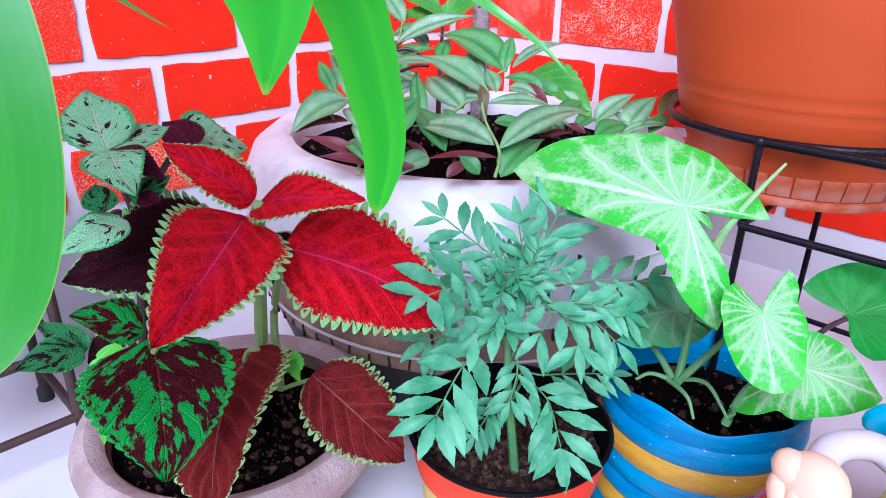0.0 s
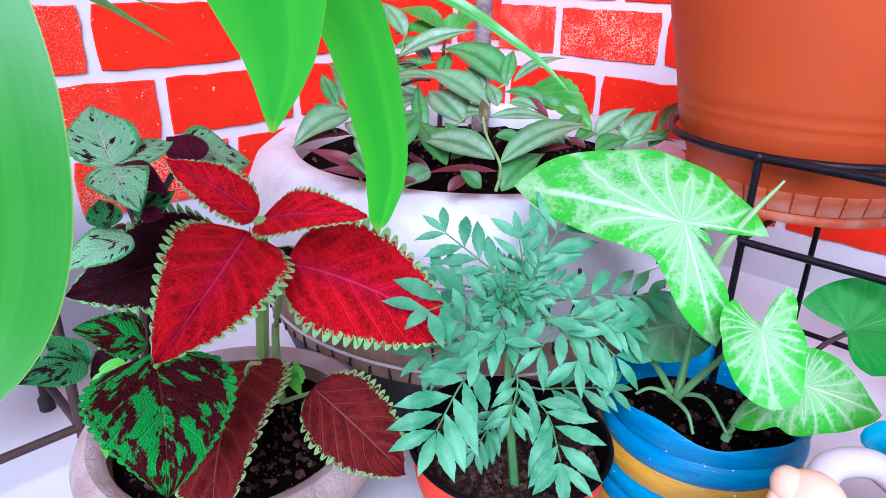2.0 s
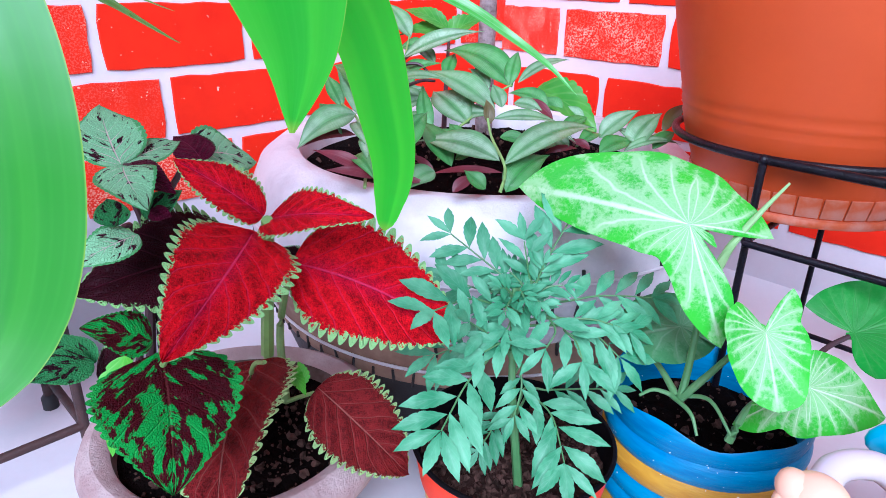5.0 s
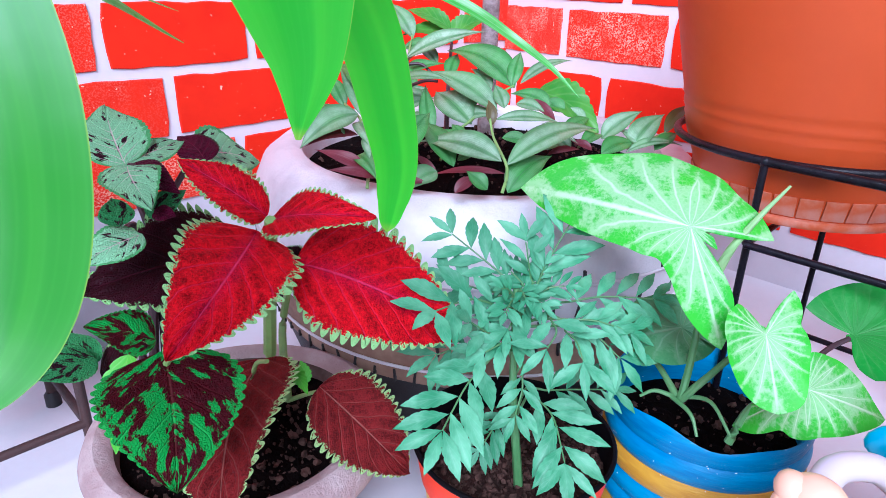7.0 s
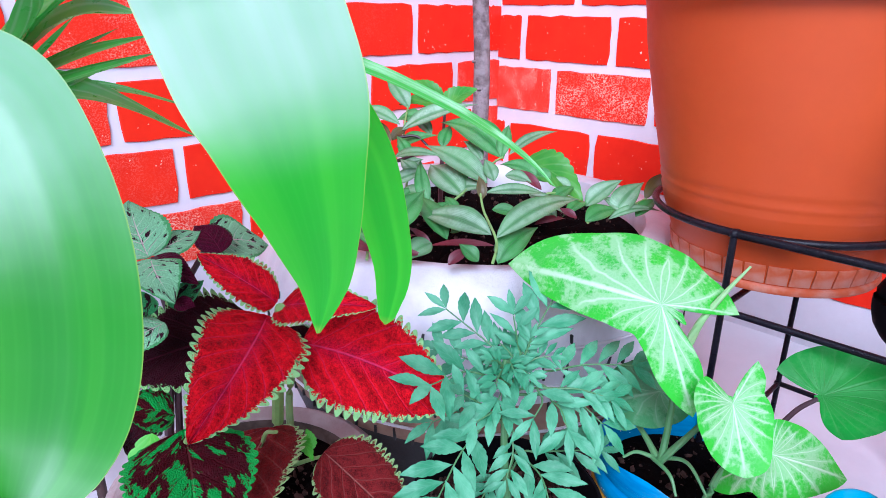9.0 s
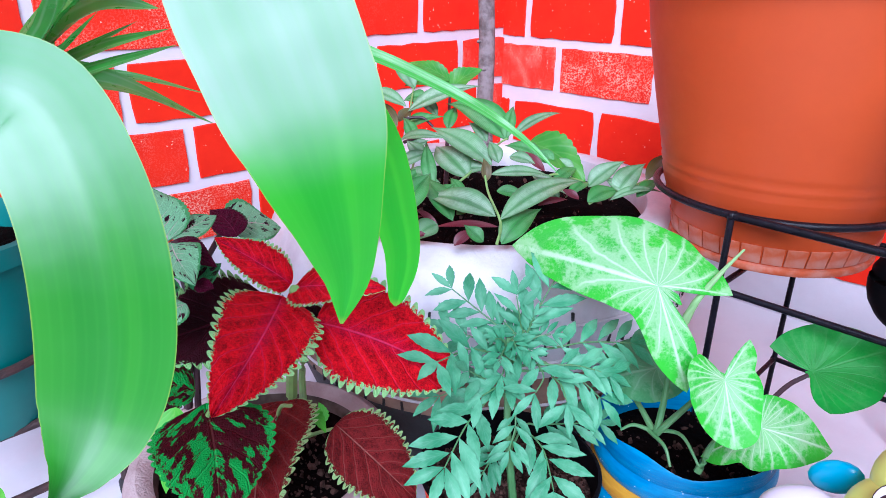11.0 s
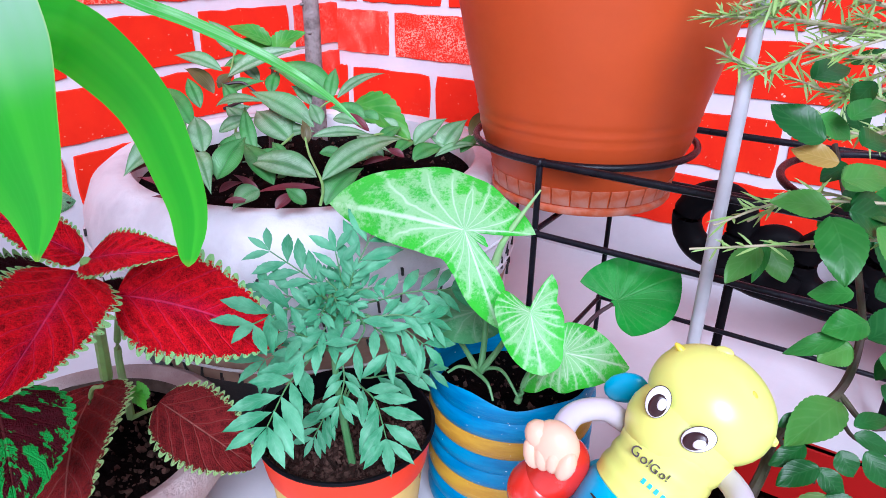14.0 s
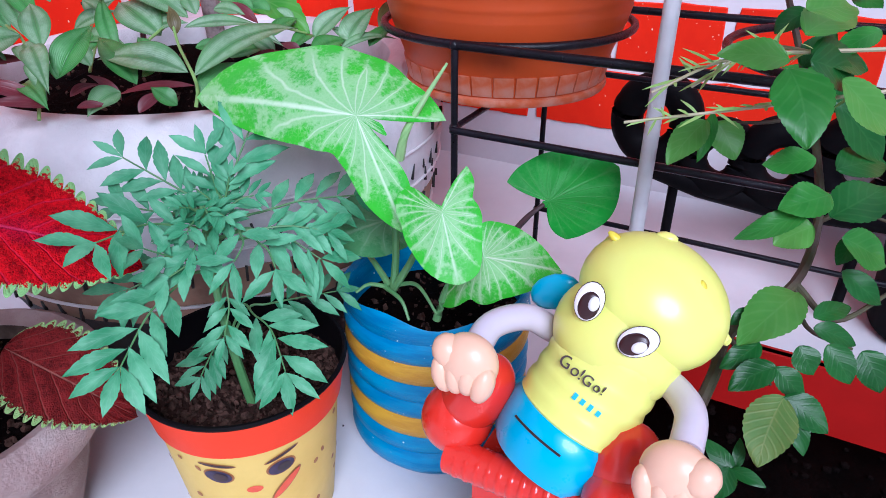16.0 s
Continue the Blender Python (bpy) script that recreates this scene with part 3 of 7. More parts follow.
SHAPES = {
    "strap_wide": profile((0.000, 0.45), (0.286, 0.8), (0.357, 0.9), (0.524, 1.0), (0.691, 0.93), (0.749, 0.8), (0.801, 0.66), (0.846, 0.53), (0.897, 0.39), (0.949, 0.22), (1.000, 0.02)),
    "strap_slim": profile((0.000, 0.45), (0.417, 0.8), (0.500, 0.9), (0.650, 1.0), (0.745, 0.9), (0.845, 0.78), (0.915, 0.64), (0.965, 0.5), (0.988, 0.34), (1.000, 0.03)),
    "strap_broad": profile((0.000, 0.45), (0.250, 0.75), (0.333, 0.7), (0.527, 0.92), (0.707, 1.0), (0.787, 0.96), (0.847, 0.82), (0.900, 0.58), (0.947, 0.3), (1.000, 0.02)),
    "egg": lambda v: max(0.0, math.sin(math.pi * min(1, v ** 0.63))) ** 0.86,
    "ovate": lambda v: max(0.0, math.sin(math.pi * min(1, v ** 0.80))) ** 0.80,
    "heart": lambda v: max(0.0, math.sin(math.pi * min(1, v ** 0.60))) ** 0.74,
    "leaflet": lambda v: max(0.0, math.sin(math.pi * min(1, v ** 1.02))) ** 1.1,
    "lance": lambda v: max(0.0, math.sin(math.pi * min(1, v ** 0.70))) ** 1.22,
    "strap": lambda v: min(1.0, 0.55 + 0.9 * v) * max(0.0, 1 - max(0.0, (v - 0.55) / 0.45) ** 2.2) ** 0.9,
    "blade": lambda v: min(1.0, 0.6 + 1.2 * v) * (1 - v ** 2.5) ** 0.9,
}


def blade_mesh(path, width, normal, shape="egg", fold=0.12, teeth=0, tooth=0.06, nv=24, nu=6, ripple=0.0, seed=0, pucker=0.0):
    """A leaf blade along a path of points: folded at the rib, with a toothed edge where teeth are given."""
    rng = random.Random(seed)
    bm = bmesh.new()
    uvl = bm.loops.layers.uv.new("UVMap")
    n = len(path) - 1
    grid, uvs = [], {}
    ph = rng.uniform(0, 6.28)
    for k in range(nv + 1):
        v = k / nv
        s = v * n
        i = min(int(s), n - 1)
        p = path[i].lerp(path[i + 1], s - i)
        d = (path[min(i + 1, n)] - path[i]).normalized()
        x = d.cross(Vector(normal)).normalized()
        z = x.cross(d)
        w = 0.5 * width * SHAPES[shape](v)
        row = []
        for j in range(-nu, nu + 1):
            e = j / nu
            q = e
            if teeth and abs(j) == nu:
                q = e * (1 + tooth * 2 * (abs(math.sin(math.pi * teeth * v)) ** 0.55 - 0.5) * min(1, 6 * v))
            lift = fold * width * abs(q) ** 1.3 * 0.5 * (w / (0.5 * width) if width else 0)
            wavy = ripple * width * math.sin(9 * v + ph + 2.5 * e) * abs(e)
            puff = pucker * width * abs(math.sin(math.pi * (6.0 * v - 2.0 * abs(e)))) * (1 - abs(e)) ** 0.5 * min(1, 4 * abs(e))
            vert = bm.verts.new(p + x * (q * w) + z * (lift + wavy + puff))
            uvs[vert] = (0.5 + 0.5 * e, v)
            row.append(vert)
        grid.append(row)
    for lo, hi in zip(grid, grid[1:]):
        for a, b, c, d in zip(lo, lo[1:], hi[1:], hi):
            f = bm.faces.new((a, b, c, d))
            for loop in f.loops:
                loop[uvl].uv = uvs[loop.vert]
    bmesh.ops.remove_doubles(bm, verts=bm.verts, dist=1e-6)
    return bm


LEAF_STYLE = {}
for m in (COLEUS_RED, COLEUS_BROWN, COLEUS_DARK):
    LEAF_STYLE[m] = dict(shape="heart", teeth=18, tooth=0.13, nv=216, nu=10, ripple=0.025, pucker=0.035)
LEAF_STYLE[COLEUS_PATCH] = dict(shape="egg", teeth=17, tooth=0.05, nv=150, nu=9, ripple=0.03, pucker=0.025)
LEAF_STYLE[COLEUS_SPOT] = LEAF_STYLE[COLEUS_SPOT_DARK] = LEAF_STYLE[COLEUS_PURPLE] = dict(shape="egg", teeth=16, tooth=0.035, nv=110, nu=8, ripple=0.03, pucker=0.02)
LEAF_STYLE[COLEUS_GREEN] = dict(shape="egg", teeth=6, tooth=0.12, nv=36, nu=4)
LEAF_STYLE[TRAD] = LEAF_STYLE[TRAD_GREEN] = LEAF_STYLE[TRAD_UNDER] = LEAF_STYLE[OLIVE] = dict(shape="lance", nv=20, nu=4, ripple=0.02)
LEAF_STYLE[SHRUB] = LEAF_STYLE[SHRUB_PALE] = LEAF_STYLE[SHRUB_DEEP] = LEAF_STYLE[YELLOW_LEAF] = LEAF_STYLE[WILTED] = dict(shape="ovate", nv=48, nu=5, teeth=12, tooth=0.025, ripple=0.035)
LEAF_STYLE[TRAD_SERRATE] = dict(shape="egg", nv=60, nu=4, teeth=9, tooth=0.07, ripple=0.03)
COUNT = [0]


def leaf(plant, material, base, tip, width, normal, arch, fold):
    COUNT[0] += 1
    b, t, up = Vector(base), Vector(tip), Vector(normal)
    rng = random.Random(COUNT[0])
    side = (t - b).cross(up).normalized() * rng.uniform(-0.05, 0.05)
    length = (t - b).length
    path = [b.lerp(t, s / 12) + (up * arch + side) * length * 4 * (s / 12) * (1 - s / 12) * (1.15 - 0.3 * s / 12) for s in range(13)]
    return part("leaf", blade_mesh(path, width, up, fold=fold, seed=COUNT[0], **LEAF_STYLE[material]), material, plant)


def strap(plant, name, material, points, width, normal, fold, shape="strap", nv=64):
    COUNT[0] += 1
    return part(name, blade_mesh(smooth_path(points, 8), width, normal, shape, fold, nv=nv, nu=8, ripple=0.006, seed=COUNT[0]), material, plant)


def arrow_leaf(plant, material, heart, tip, lobe_a, lobe_b, edges, normal, cup):
    """An arrowhead blade: three lobes round a heart; edges give the rim between one lobe and the next as shares of an even sweep."""
    h, up = Vector(heart), Vector(normal).normalized()
    lobes = [Vector(p) - h for p in (tip, lobe_a, lobe_b)]
    flat = [v - up * v.dot(up) for v in lobes]
    x = flat[0].normalized()
    y = up.cross(x)
    turn = [math.atan2(v.dot(y), v.dot(x)) % (2 * math.pi) for v in flat]
    turn[0] = 0.0
    steps, nr = 48, 14
    bm = bmesh.new()
    uvl = bm.loops.layers.uv.new("UVMap")
    centre = bm.verts.new(h)
    rings, uvs = [[] for _ in range(nr)], {}
    for k in range(3):
        p0, p1 = k, (k + 1) % 3
        t0, t1 = turn[p0], turn[p1] if k < 2 else 2 * math.pi
        l0, l1 = flat[p0].length, flat[p1].length
        s0, s1 = lobes[p0].dot(up) / l0, lobes[p1].dot(up) / l1
        rim = smooth_path([(i / 8, f, 0) for i, f in enumerate((1.0, *edges[k], 1.0))], steps // 8)
        for i in range(steps):
            s = i / steps
            a = t0 + (t1 - t0) * s
            near = l0 ** (1 - s) * l1 ** s
            r = near * rim[i].y
            rise = s0 + (s1 - s0) * (s * s * (3 - 2 * s))
            for q in range(nr):
                v = (q + 1) / nr
                p = h + (math.cos(a) * x + math.sin(a) * y) * (r * v) + up * (rise * r * v + cup * r * (v - v * v) * 1.6)
                p += up * (0.016 * r * v * math.sin(9 * a + 3 * v))
                vert = bm.verts.new(p)
                uvs[vert] = ((k + s) / 3, v)
                rings[q].append(vert)
    n = 3 * steps

    def paint(f, i):
        for loop in f.loops:
            if loop.vert is centre:
                loop[uvl].uv = ((i + 0.5) / n, 0)
            else:
                u, v = uvs[loop.vert]
                loop[uvl].uv = (1.0 if i == n - 1 and u == 0 else u, v)

    for i in range(n):
        j = (i + 1) % n
        paint(bm.faces.new((centre, rings[0][i], rings[0][j])), i)
        for lo, hi in zip(rings, rings[1:]):
            paint(bm.faces.new((lo[i], hi[i], hi[j], lo[j])), i)
    return part("leaf", bm, material, plant)


MARIGOLD_STEM = [Vector(p) for p in ((-0.190, 0.384, 0.120), (-0.194, 0.381, 0.162), (-0.201, 0.382, 0.202), (-0.206, 0.385, 0.239), (-0.215, 0.395, 0.275))]


def frond(plant, base, middle, tip, width, pairs, normal):
    """A feathered marigold leaf: a thin rib with pairs of narrow leaflets and one at the end."""
    COUNT[0] += 1
    rng = random.Random(COUNT[0] * 7)
    path = smooth_path((base, middle, tip), 10)
    # the rib starts at the main stem, a little below its lowest leaflets
    k = next((k for k in range(len(MARIGOLD_STEM) - 1) if MARIGOLD_STEM[k + 1].z > path[0].z - 0.008), len(MARIGOLD_STEM) - 2)
    a, b = MARIGOLD_STEM[k], MARIGOLD_STEM[k + 1]
    root = a.lerp(b, min(1.0, max(0.0, (path[0].z - 0.008 - a.z) / (b.z - a.z))))
    rib = part("frond", rod(bmesh.new(), smooth_path((root, path[0], path[3], path[8], path[-5]), 6), 0.0011, 0.0005, 6), STEM_GREEN, plant)
    up = Vector(normal)
    n = len(path) - 1
    span = (Vector(tip) - Vector(base)).length

    def leaflet(root, way, length):
        way = way.normalized()
        sag = -Vector((0, 0, 1)) * length * rng.uniform(0.0, 0.12)
        p = [root + way * (length * s / 8) + sag * (s / 8) ** 2 + up * length * 0.05 * math.sin(math.pi * s / 8) for s in range(9)]
        nn = (up + Vector((rng.uniform(-.16, .16), rng.uniform(-.16, .16), rng.uniform(-.1, .1)))).normalized()
        part("leaflet", blade_mesh(p, length * rng.uniform(0.25, 0.32), nn, "leaflet", 0.24, 6, 0.065, 48, 3, 0.05, rng.randrange(999)), MARIGOLD, rib)

    pairs += 1
    for k in range(pairs):
        s = 0.22 + 0.62 * k / max(pairs - 1, 1)
        i = min(int(s * n), n - 1)
        d = (path[i + 1] - path[max(i - 1, 0)]).normalized()
        x = d.cross(up).normalized()
        size = width * (0.72 + 0.35 * math.sin(math.pi * (0.25 + 0.75 * k / pairs))) * rng.uniform(0.84, 1.06)
        for sign in (-1, 1):
            leaflet(path[i] + d * rng.uniform(-.002, .002), x * sign * 0.85 + d * rng.uniform(0.6, 1.0) + up * rng.uniform(-0.12, 0.08), size)
    leaflet(path[-5], path[-1] - path[-5], max(width * 0.8, span * 0.22))
    return rib


def soil_clumps(parent, z, r, count, seed, hole=0.0, material=CLUMP):
    rng = random.Random(seed)
    bm = bmesh.new()
    for _ in range(count):
        a, q = rng.uniform(0, 6.283), r * math.sqrt(rng.uniform(hole, 1))
        s = 0.0007 + 0.0030 * rng.random() ** 2.2
        made = bmesh.ops.create_icosphere(bm, subdivisions=1, radius=s, matrix=Matrix.LocRotScale((q * math.cos(a), q * math.sin(a), z + s * 0.3),
                                          Euler((rng.uniform(0, 3), rng.uniform(0, 3), 0)), (1, rng.uniform(0.6, 1.2), rng.uniform(0.5, 0.9))))
        for vert in made["verts"]:
            vert.co += Vector((rng.uniform(-.4, .4), rng.uniform(-.4, .4), rng.uniform(-.4, .4))) * s
    return tagged(part("soil_clumps", bm, material, parent), kind="stuff")


# ---- the corner: floor and two walls ----
WALL_Y, WALL_X = 1.08, -0.815


def floor():
    bm = bmesh.new()
    ys = [-4.0, -1.0, 0.0, 0.5, 0.86] + [0.86 + 0.0275 * k for k in range(1, 9)]
    xs = [WALL_X - 0.02 + 0.25 * k for k in range(0, 20)]
    rows = []
    for y in ys:
        s = max(0.0, (y - 0.86) / 0.22)
        rows.append([bm.verts.new((x, y, 0.045 * s * s)) for x in xs])
    for lo, hi in zip(rows, rows[1:]):
        for a, b, c, d in zip(lo, lo[1:], hi[1:], hi):
            bm.faces.new((a, b, c, d))
    return tagged(part("floor", bm, WHITE_FLOOR), "white painted floor rising slightly to the brick wall", "floor", kind="structure")


floor()
bm = box(bmesh.new(), WALL_X - 0.15, 3.6, WALL_Y, WALL_Y + 0.15, -0.1, 1.9)
bmesh.ops.subdivide_edges(bm, edges=bm.edges[:], cuts=12, use_grid_fill=True)
wall_r = tagged(part("wall_north", bm, WHITE_WALL), "white plastered wall with red painted bricks", "wall", kind="structure")
bm = box(bmesh.new(), WALL_X - 0.15, WALL_X, -3.6, WALL_Y - 0.001, -0.1, 1.9)
bmesh.ops.subdivide_edges(bm, edges=bm.edges[:], cuts=12, use_grid_fill=True)
wall_l = tagged(part("wall_west", bm, WHITE_WALL), "white plastered wall with red painted bricks", "wall", kind="structure")


# ---- pots ----
def face_pot():
    """Small plastic pot with a printed face."""
    ob = thing("flower_pot", (-0.212, 0.401, 0), "yellow plastic pot with a printed face and orange-red band", "flower pot")
    prof = [(0.0, 0.0), (0.052, 0.0), (0.055, 0.003), (0.0605, 0.05), (0.0676, 0.118)]
    body = part("body", lathe(prof), POT_YELLOW, ob)
    part("band", lathe([(0.0679, 0.118), (0.0700, 0.1185), (0.0745, 0.146), (0.0742, 0.149)]), ORANGE_RED, ob, "glossy orange-red band under the rim")
    part("rim", lathe([(0.0742, 0.1485), (0.0762, 0.1488), (0.0770, 0.1505), (0.0760, 0.1522), (0.0738, 0.1518), (0.0718, 0.138), (0.0702, 0.126)]), BLACK_PLASTIC, ob, "black plastic rim")
    soil = part("soil", cap(bmesh.new(), 0.126, 0.0705, 48, 0.003, 3), SOIL_BROWN, ob)
    soil_clumps(ob, 0.127, 0.069, 1500, 5)
    # the printed face looks along a heading
    def mark(name, mat, ang, z, w, h, tilt=0.0, lift=0.0006):
        bm = bmesh.new()
        a0 = radians(ang)
        ring, c = [], None
        for i in range(24):
            t = 2 * math.pi * i / 24
            dx, dz = w * math.cos(t), h * math.sin(t)
            x, zz = dx * math.cos(tilt) - dz * math.sin(tilt), dx * math.sin(tilt) + dz * math.cos(tilt)
            r = 0.0551 + (z + zz - 0.003) * 0.1086 + lift
            ring.append(bm.verts.new((r * math.cos(a0 + x / 0.06), r * math.sin(a0 + x / 0.06), z + zz)))
        r = 0.0551 + (z - 0.003) * 0.1086 + lift + 0.0003
        c = bm.verts.new((r * math.cos(a0), r * math.sin(a0), z))
        for i in range(24):
            bm.faces.new((c, ring[i], ring[(i + 1) % 24]))
        part(name, bm, mat, body)
    F0 = -47
    for ang, z, tilt, brow, rise in ((-21, 0.0965, -0.22, -20.5, -0.10), (17, 0.0965, 0.25, 18, 0.34)):
        mark("eye", INK_BROWN, F0 + ang, z, 0.0102, 0.0076, tilt, 0.0004)
        mark("eye", INK_VIOLET, F0 + ang, z, 0.0088, 0.0064, tilt, 0.0010)
        mark("eye", INK, F0 + ang + 1.5, z, 0.0046, 0.0042, tilt, 0.0016)
        mark("brow", INK_BROWN, F0 + brow, z + 0.0115, 0.0122, 0.0021, rise, 0.0006)
        mark("brow", INK, F0 + brow, z + 0.0119, 0.0112, 0.0011, rise, 0.0012)
    mark("nose", INK_RED, F0 - 1, 0.0800, 0.0054, 0.0036)
    mark("mouth", INK_BROWN, F0 + 19, 0.0760, 0.0165, 0.0042, 0.85)
    mark("mouth", INK_RED, F0 + 19, 0.0760, 0.0148, 0.0030, 0.85, 0.0012)
    rng = random.Random(4)
    for _ in range(34):
        mark("freckle", INK_BROWN, F0 + rng.choice((-1, 1)) * rng.uniform(32, 150), rng.uniform(0.03, 0.112), 0.0016 + rng.random() * 0.001, 0.002 + rng.random() * 0.001, rng.uniform(-1, 1))
    return ob


def blue_pot():
    """A ribbed can painted in blue with two ochre bands; its wall ends in an uneven cut edge."""
    ob = thing("planter_can", (-0.128, 0.547, 0), "ribbed can planter painted blue with two ochre bands", "planter")
    def wave(a, k):
        return 1 + 0.012 * math.sin(2 * a + 0.6) + 0.006 * math.sin(5 * a + k)
    def ring(z0, z1, bulge, n=8):
        return [(0.0765 + bulge * math.sin(math.pi * i / n) ** 0.8, z0 + (z1 - z0) * i / n) for i in range(n + 1)]
    part("base", lathe([(0.0, 0.002), (0.060, 0.0), (0.070, 0.003), (0.0765, 0.012)], wave=lambda a, k: wave(a, 0)), BLUE, ob)
    for z0, z1, mat, name in ((0.012, 0.034, BLUE, "blue_ring"), (0.034, 0.052, BLUE, "blue_ring"), (0.052, 0.073, OCHRE, "ochre_ring"), (0.073, 0.090, BLUE, "blue_ring"), (0.090, 0.108, BLUE, "blue_ring"),
                              (0.108, 0.128, OCHRE, "ochre_ring"), (0.128, 0.148, BLUE, "blue_ring")):
        part(name, lathe(ring(z0, z1, 0.0032), wave=lambda a, k: 1 + 0.012 * math.sin(2 * a + 0.6)), mat, ob)
    bm = bmesh.new()
    steps = 72
    cols = []
    for i in range(steps):
        a = 2 * math.pi * i / steps
        g = 1 + 0.012 * math.sin(2 * a + 0.6)
        top = 0.168 + 0.004 * math.sin(3 * a + 1) + 0.0025 * math.sin(7 * a)
        line = [(0.0765, 0.148), (0.0785, 0.155), (0.0792, top - 0.001), (0.0780, top + 0.0008), (0.0762, top - 0.001), (0.0735, 0.155), (0.0725, 0.145), (0.0735, 0.135), (0.0722, 0.118)]
        cols.append([bm.verts.new((r * g * math.cos(a), r * g * math.sin(a), z)) for r, z in line])
    for i in range(steps):
        a, b = cols[i], cols[(i + 1) % steps]
        for k in range(len(a) - 1):
            bm.faces.new((a[k], b[k], b[k + 1], a[k + 1]))
    part("rim", bm, BLUE, ob, "uneven cut rim, blue inside too")
    part("soil", cap(bmesh.new(), 0.128, 0.0735, 48, 0.003, 8), SOIL, ob)
    soil_clumps(ob, 0.129, 0.068, 160, 6)
    return ob


def clay_pot():
    ob = thing("clay_pot", (-0.382, 0.267, 0), "weathered mauve clay pot with a thick rounded rim", "flower pot")
    prof = [(0.0, 0.0), (0.060, 0.0), (0.066, 0.004), (0.085, 0.060), (0.094, 0.098), (0.098, 0.104), (0.109, 0.108), (0.116, 0.118), (0.118, 0.130), (0.114, 0.140), (0.106, 0.145), (0.098, 0.143), (0.093, 0.138)]
    part("body", lathe(prof, 80, lambda a, k: 1 + 0.006 * math.sin(3 * a + k * 0.4)), CLAY, ob)
    part("inner_wall", lathe([(0.0935, 0.1385), (0.091, 0.132), (0.089, 0.120), (0.086, 0.108)], 80), CLAY_DARK, ob, "dark brown inner wall")
    part("soil", cap(bmesh.new(), 0.126, 0.0905, 48, 0.004, 2), SOIL, ob)
    soil_clumps(ob, 0.127, 0.085, 520, 7)
    return ob


def tyre():
    """An upturned car tyre used as a planter, painted white, its tread sipes black."""
    ob = thing("tyre_planter", (-0.476, 0.644, 0), "white painted car tyre planter with black tread slits", "planter")
    lower = [(0.150, 0.0), (0.180, 0.0), (0.205, 0.018), (0.224, 0.055), (0.236, 0.090), (0.2435, 0.110)]
    band = [(0.2435, 0.110), (0.2475, 0.118), (0.2485, 0.126), (0.2500, 0.136), (0.2535, 0.152), (0.2562, 0.166)]
    upper = [(0.2562, 0.166), (0.264, 0.215), (0.262, 0.250), (0.250, 0.278), (0.232, 0.292), (0.216, 0.294), (0.207, 0.289), (0.203, 0.276), (0.206, 0.24), (0.210, 0.20)]
    part("foot", lathe(lower, 96), BLACK_RUBBER, ob, "bare black rubber foot")
    part("tread_band", lathe(band, 128), RUBBER, ob, "unpainted tan-stained tread band")
    body = part("body", lathe(upper, 480, lambda a, k: 1 - (0.006 if k < 4 else 0.0) * max(0.0, math.cos(60 * a + 0.6 * k)) ** 10), TYRE_WHITE, ob)
    groove = [(0.2505, 0.130), (0.2603, 0.186), (0.2645, 0.226)]
    for r, z in groove:
        bm = rod(bmesh.new(), [((r + 0.0004) * math.cos(2 * math.pi * i / 96), (r + 0.0004) * math.sin(2 * math.pi * i / 96), z) for i in range(96)], 0.0016, sides=6, closed=True)
        part("tread_line", bm, TYRE_WHITE, body)
    rng = random.Random(11)
    slit_bm = bmesh.new()
    box(slit_bm, -0.0011, 0.0011, -0.0015, 0.0015, -0.009, 0.009)
    slit = part("tread_slit", slit_bm, BLACK_RUBBER, body)
    n = 0
    for row, (r, z) in enumerate(((0.2568, 0.160), (0.2618, 0.203), (0.2478, 0.118), (0.2640, 0.236), (0.2600, 0.188))):
        for i in range(72):
            if rng.random() < (0.35, 0.45, 0.30, 0.60, 0.60)[row]:
                continue
            a = 2 * math.pi * (i + 0.5 * (row % 2)) / 72 + rng.uniform(-.008, .008)
            o = slit if n == 0 else new("tread_slit", slit.data)
            o.parent = body
            o.matrix_basis = Matrix.Translation((r * math.cos(a), r * math.sin(a), z)) @ Matrix.Rotation(a, 4, 'Z') @ Matrix.Rotation(rng.uniform(-.25, .25), 4, 'X') @ Matrix.Diagonal((1, 1, rng.uniform(0.35, 1.0), 1)) @ Matrix.Rotation(math.pi / 2, 4, 'Z')
            n += 1
    part("soil", cap(bmesh.new(), 0.262, 0.206, 64, 0.008, 5), SOIL, ob)
    soil_clumps(ob, 0.264, 0.19, 420, 9)
    return ob


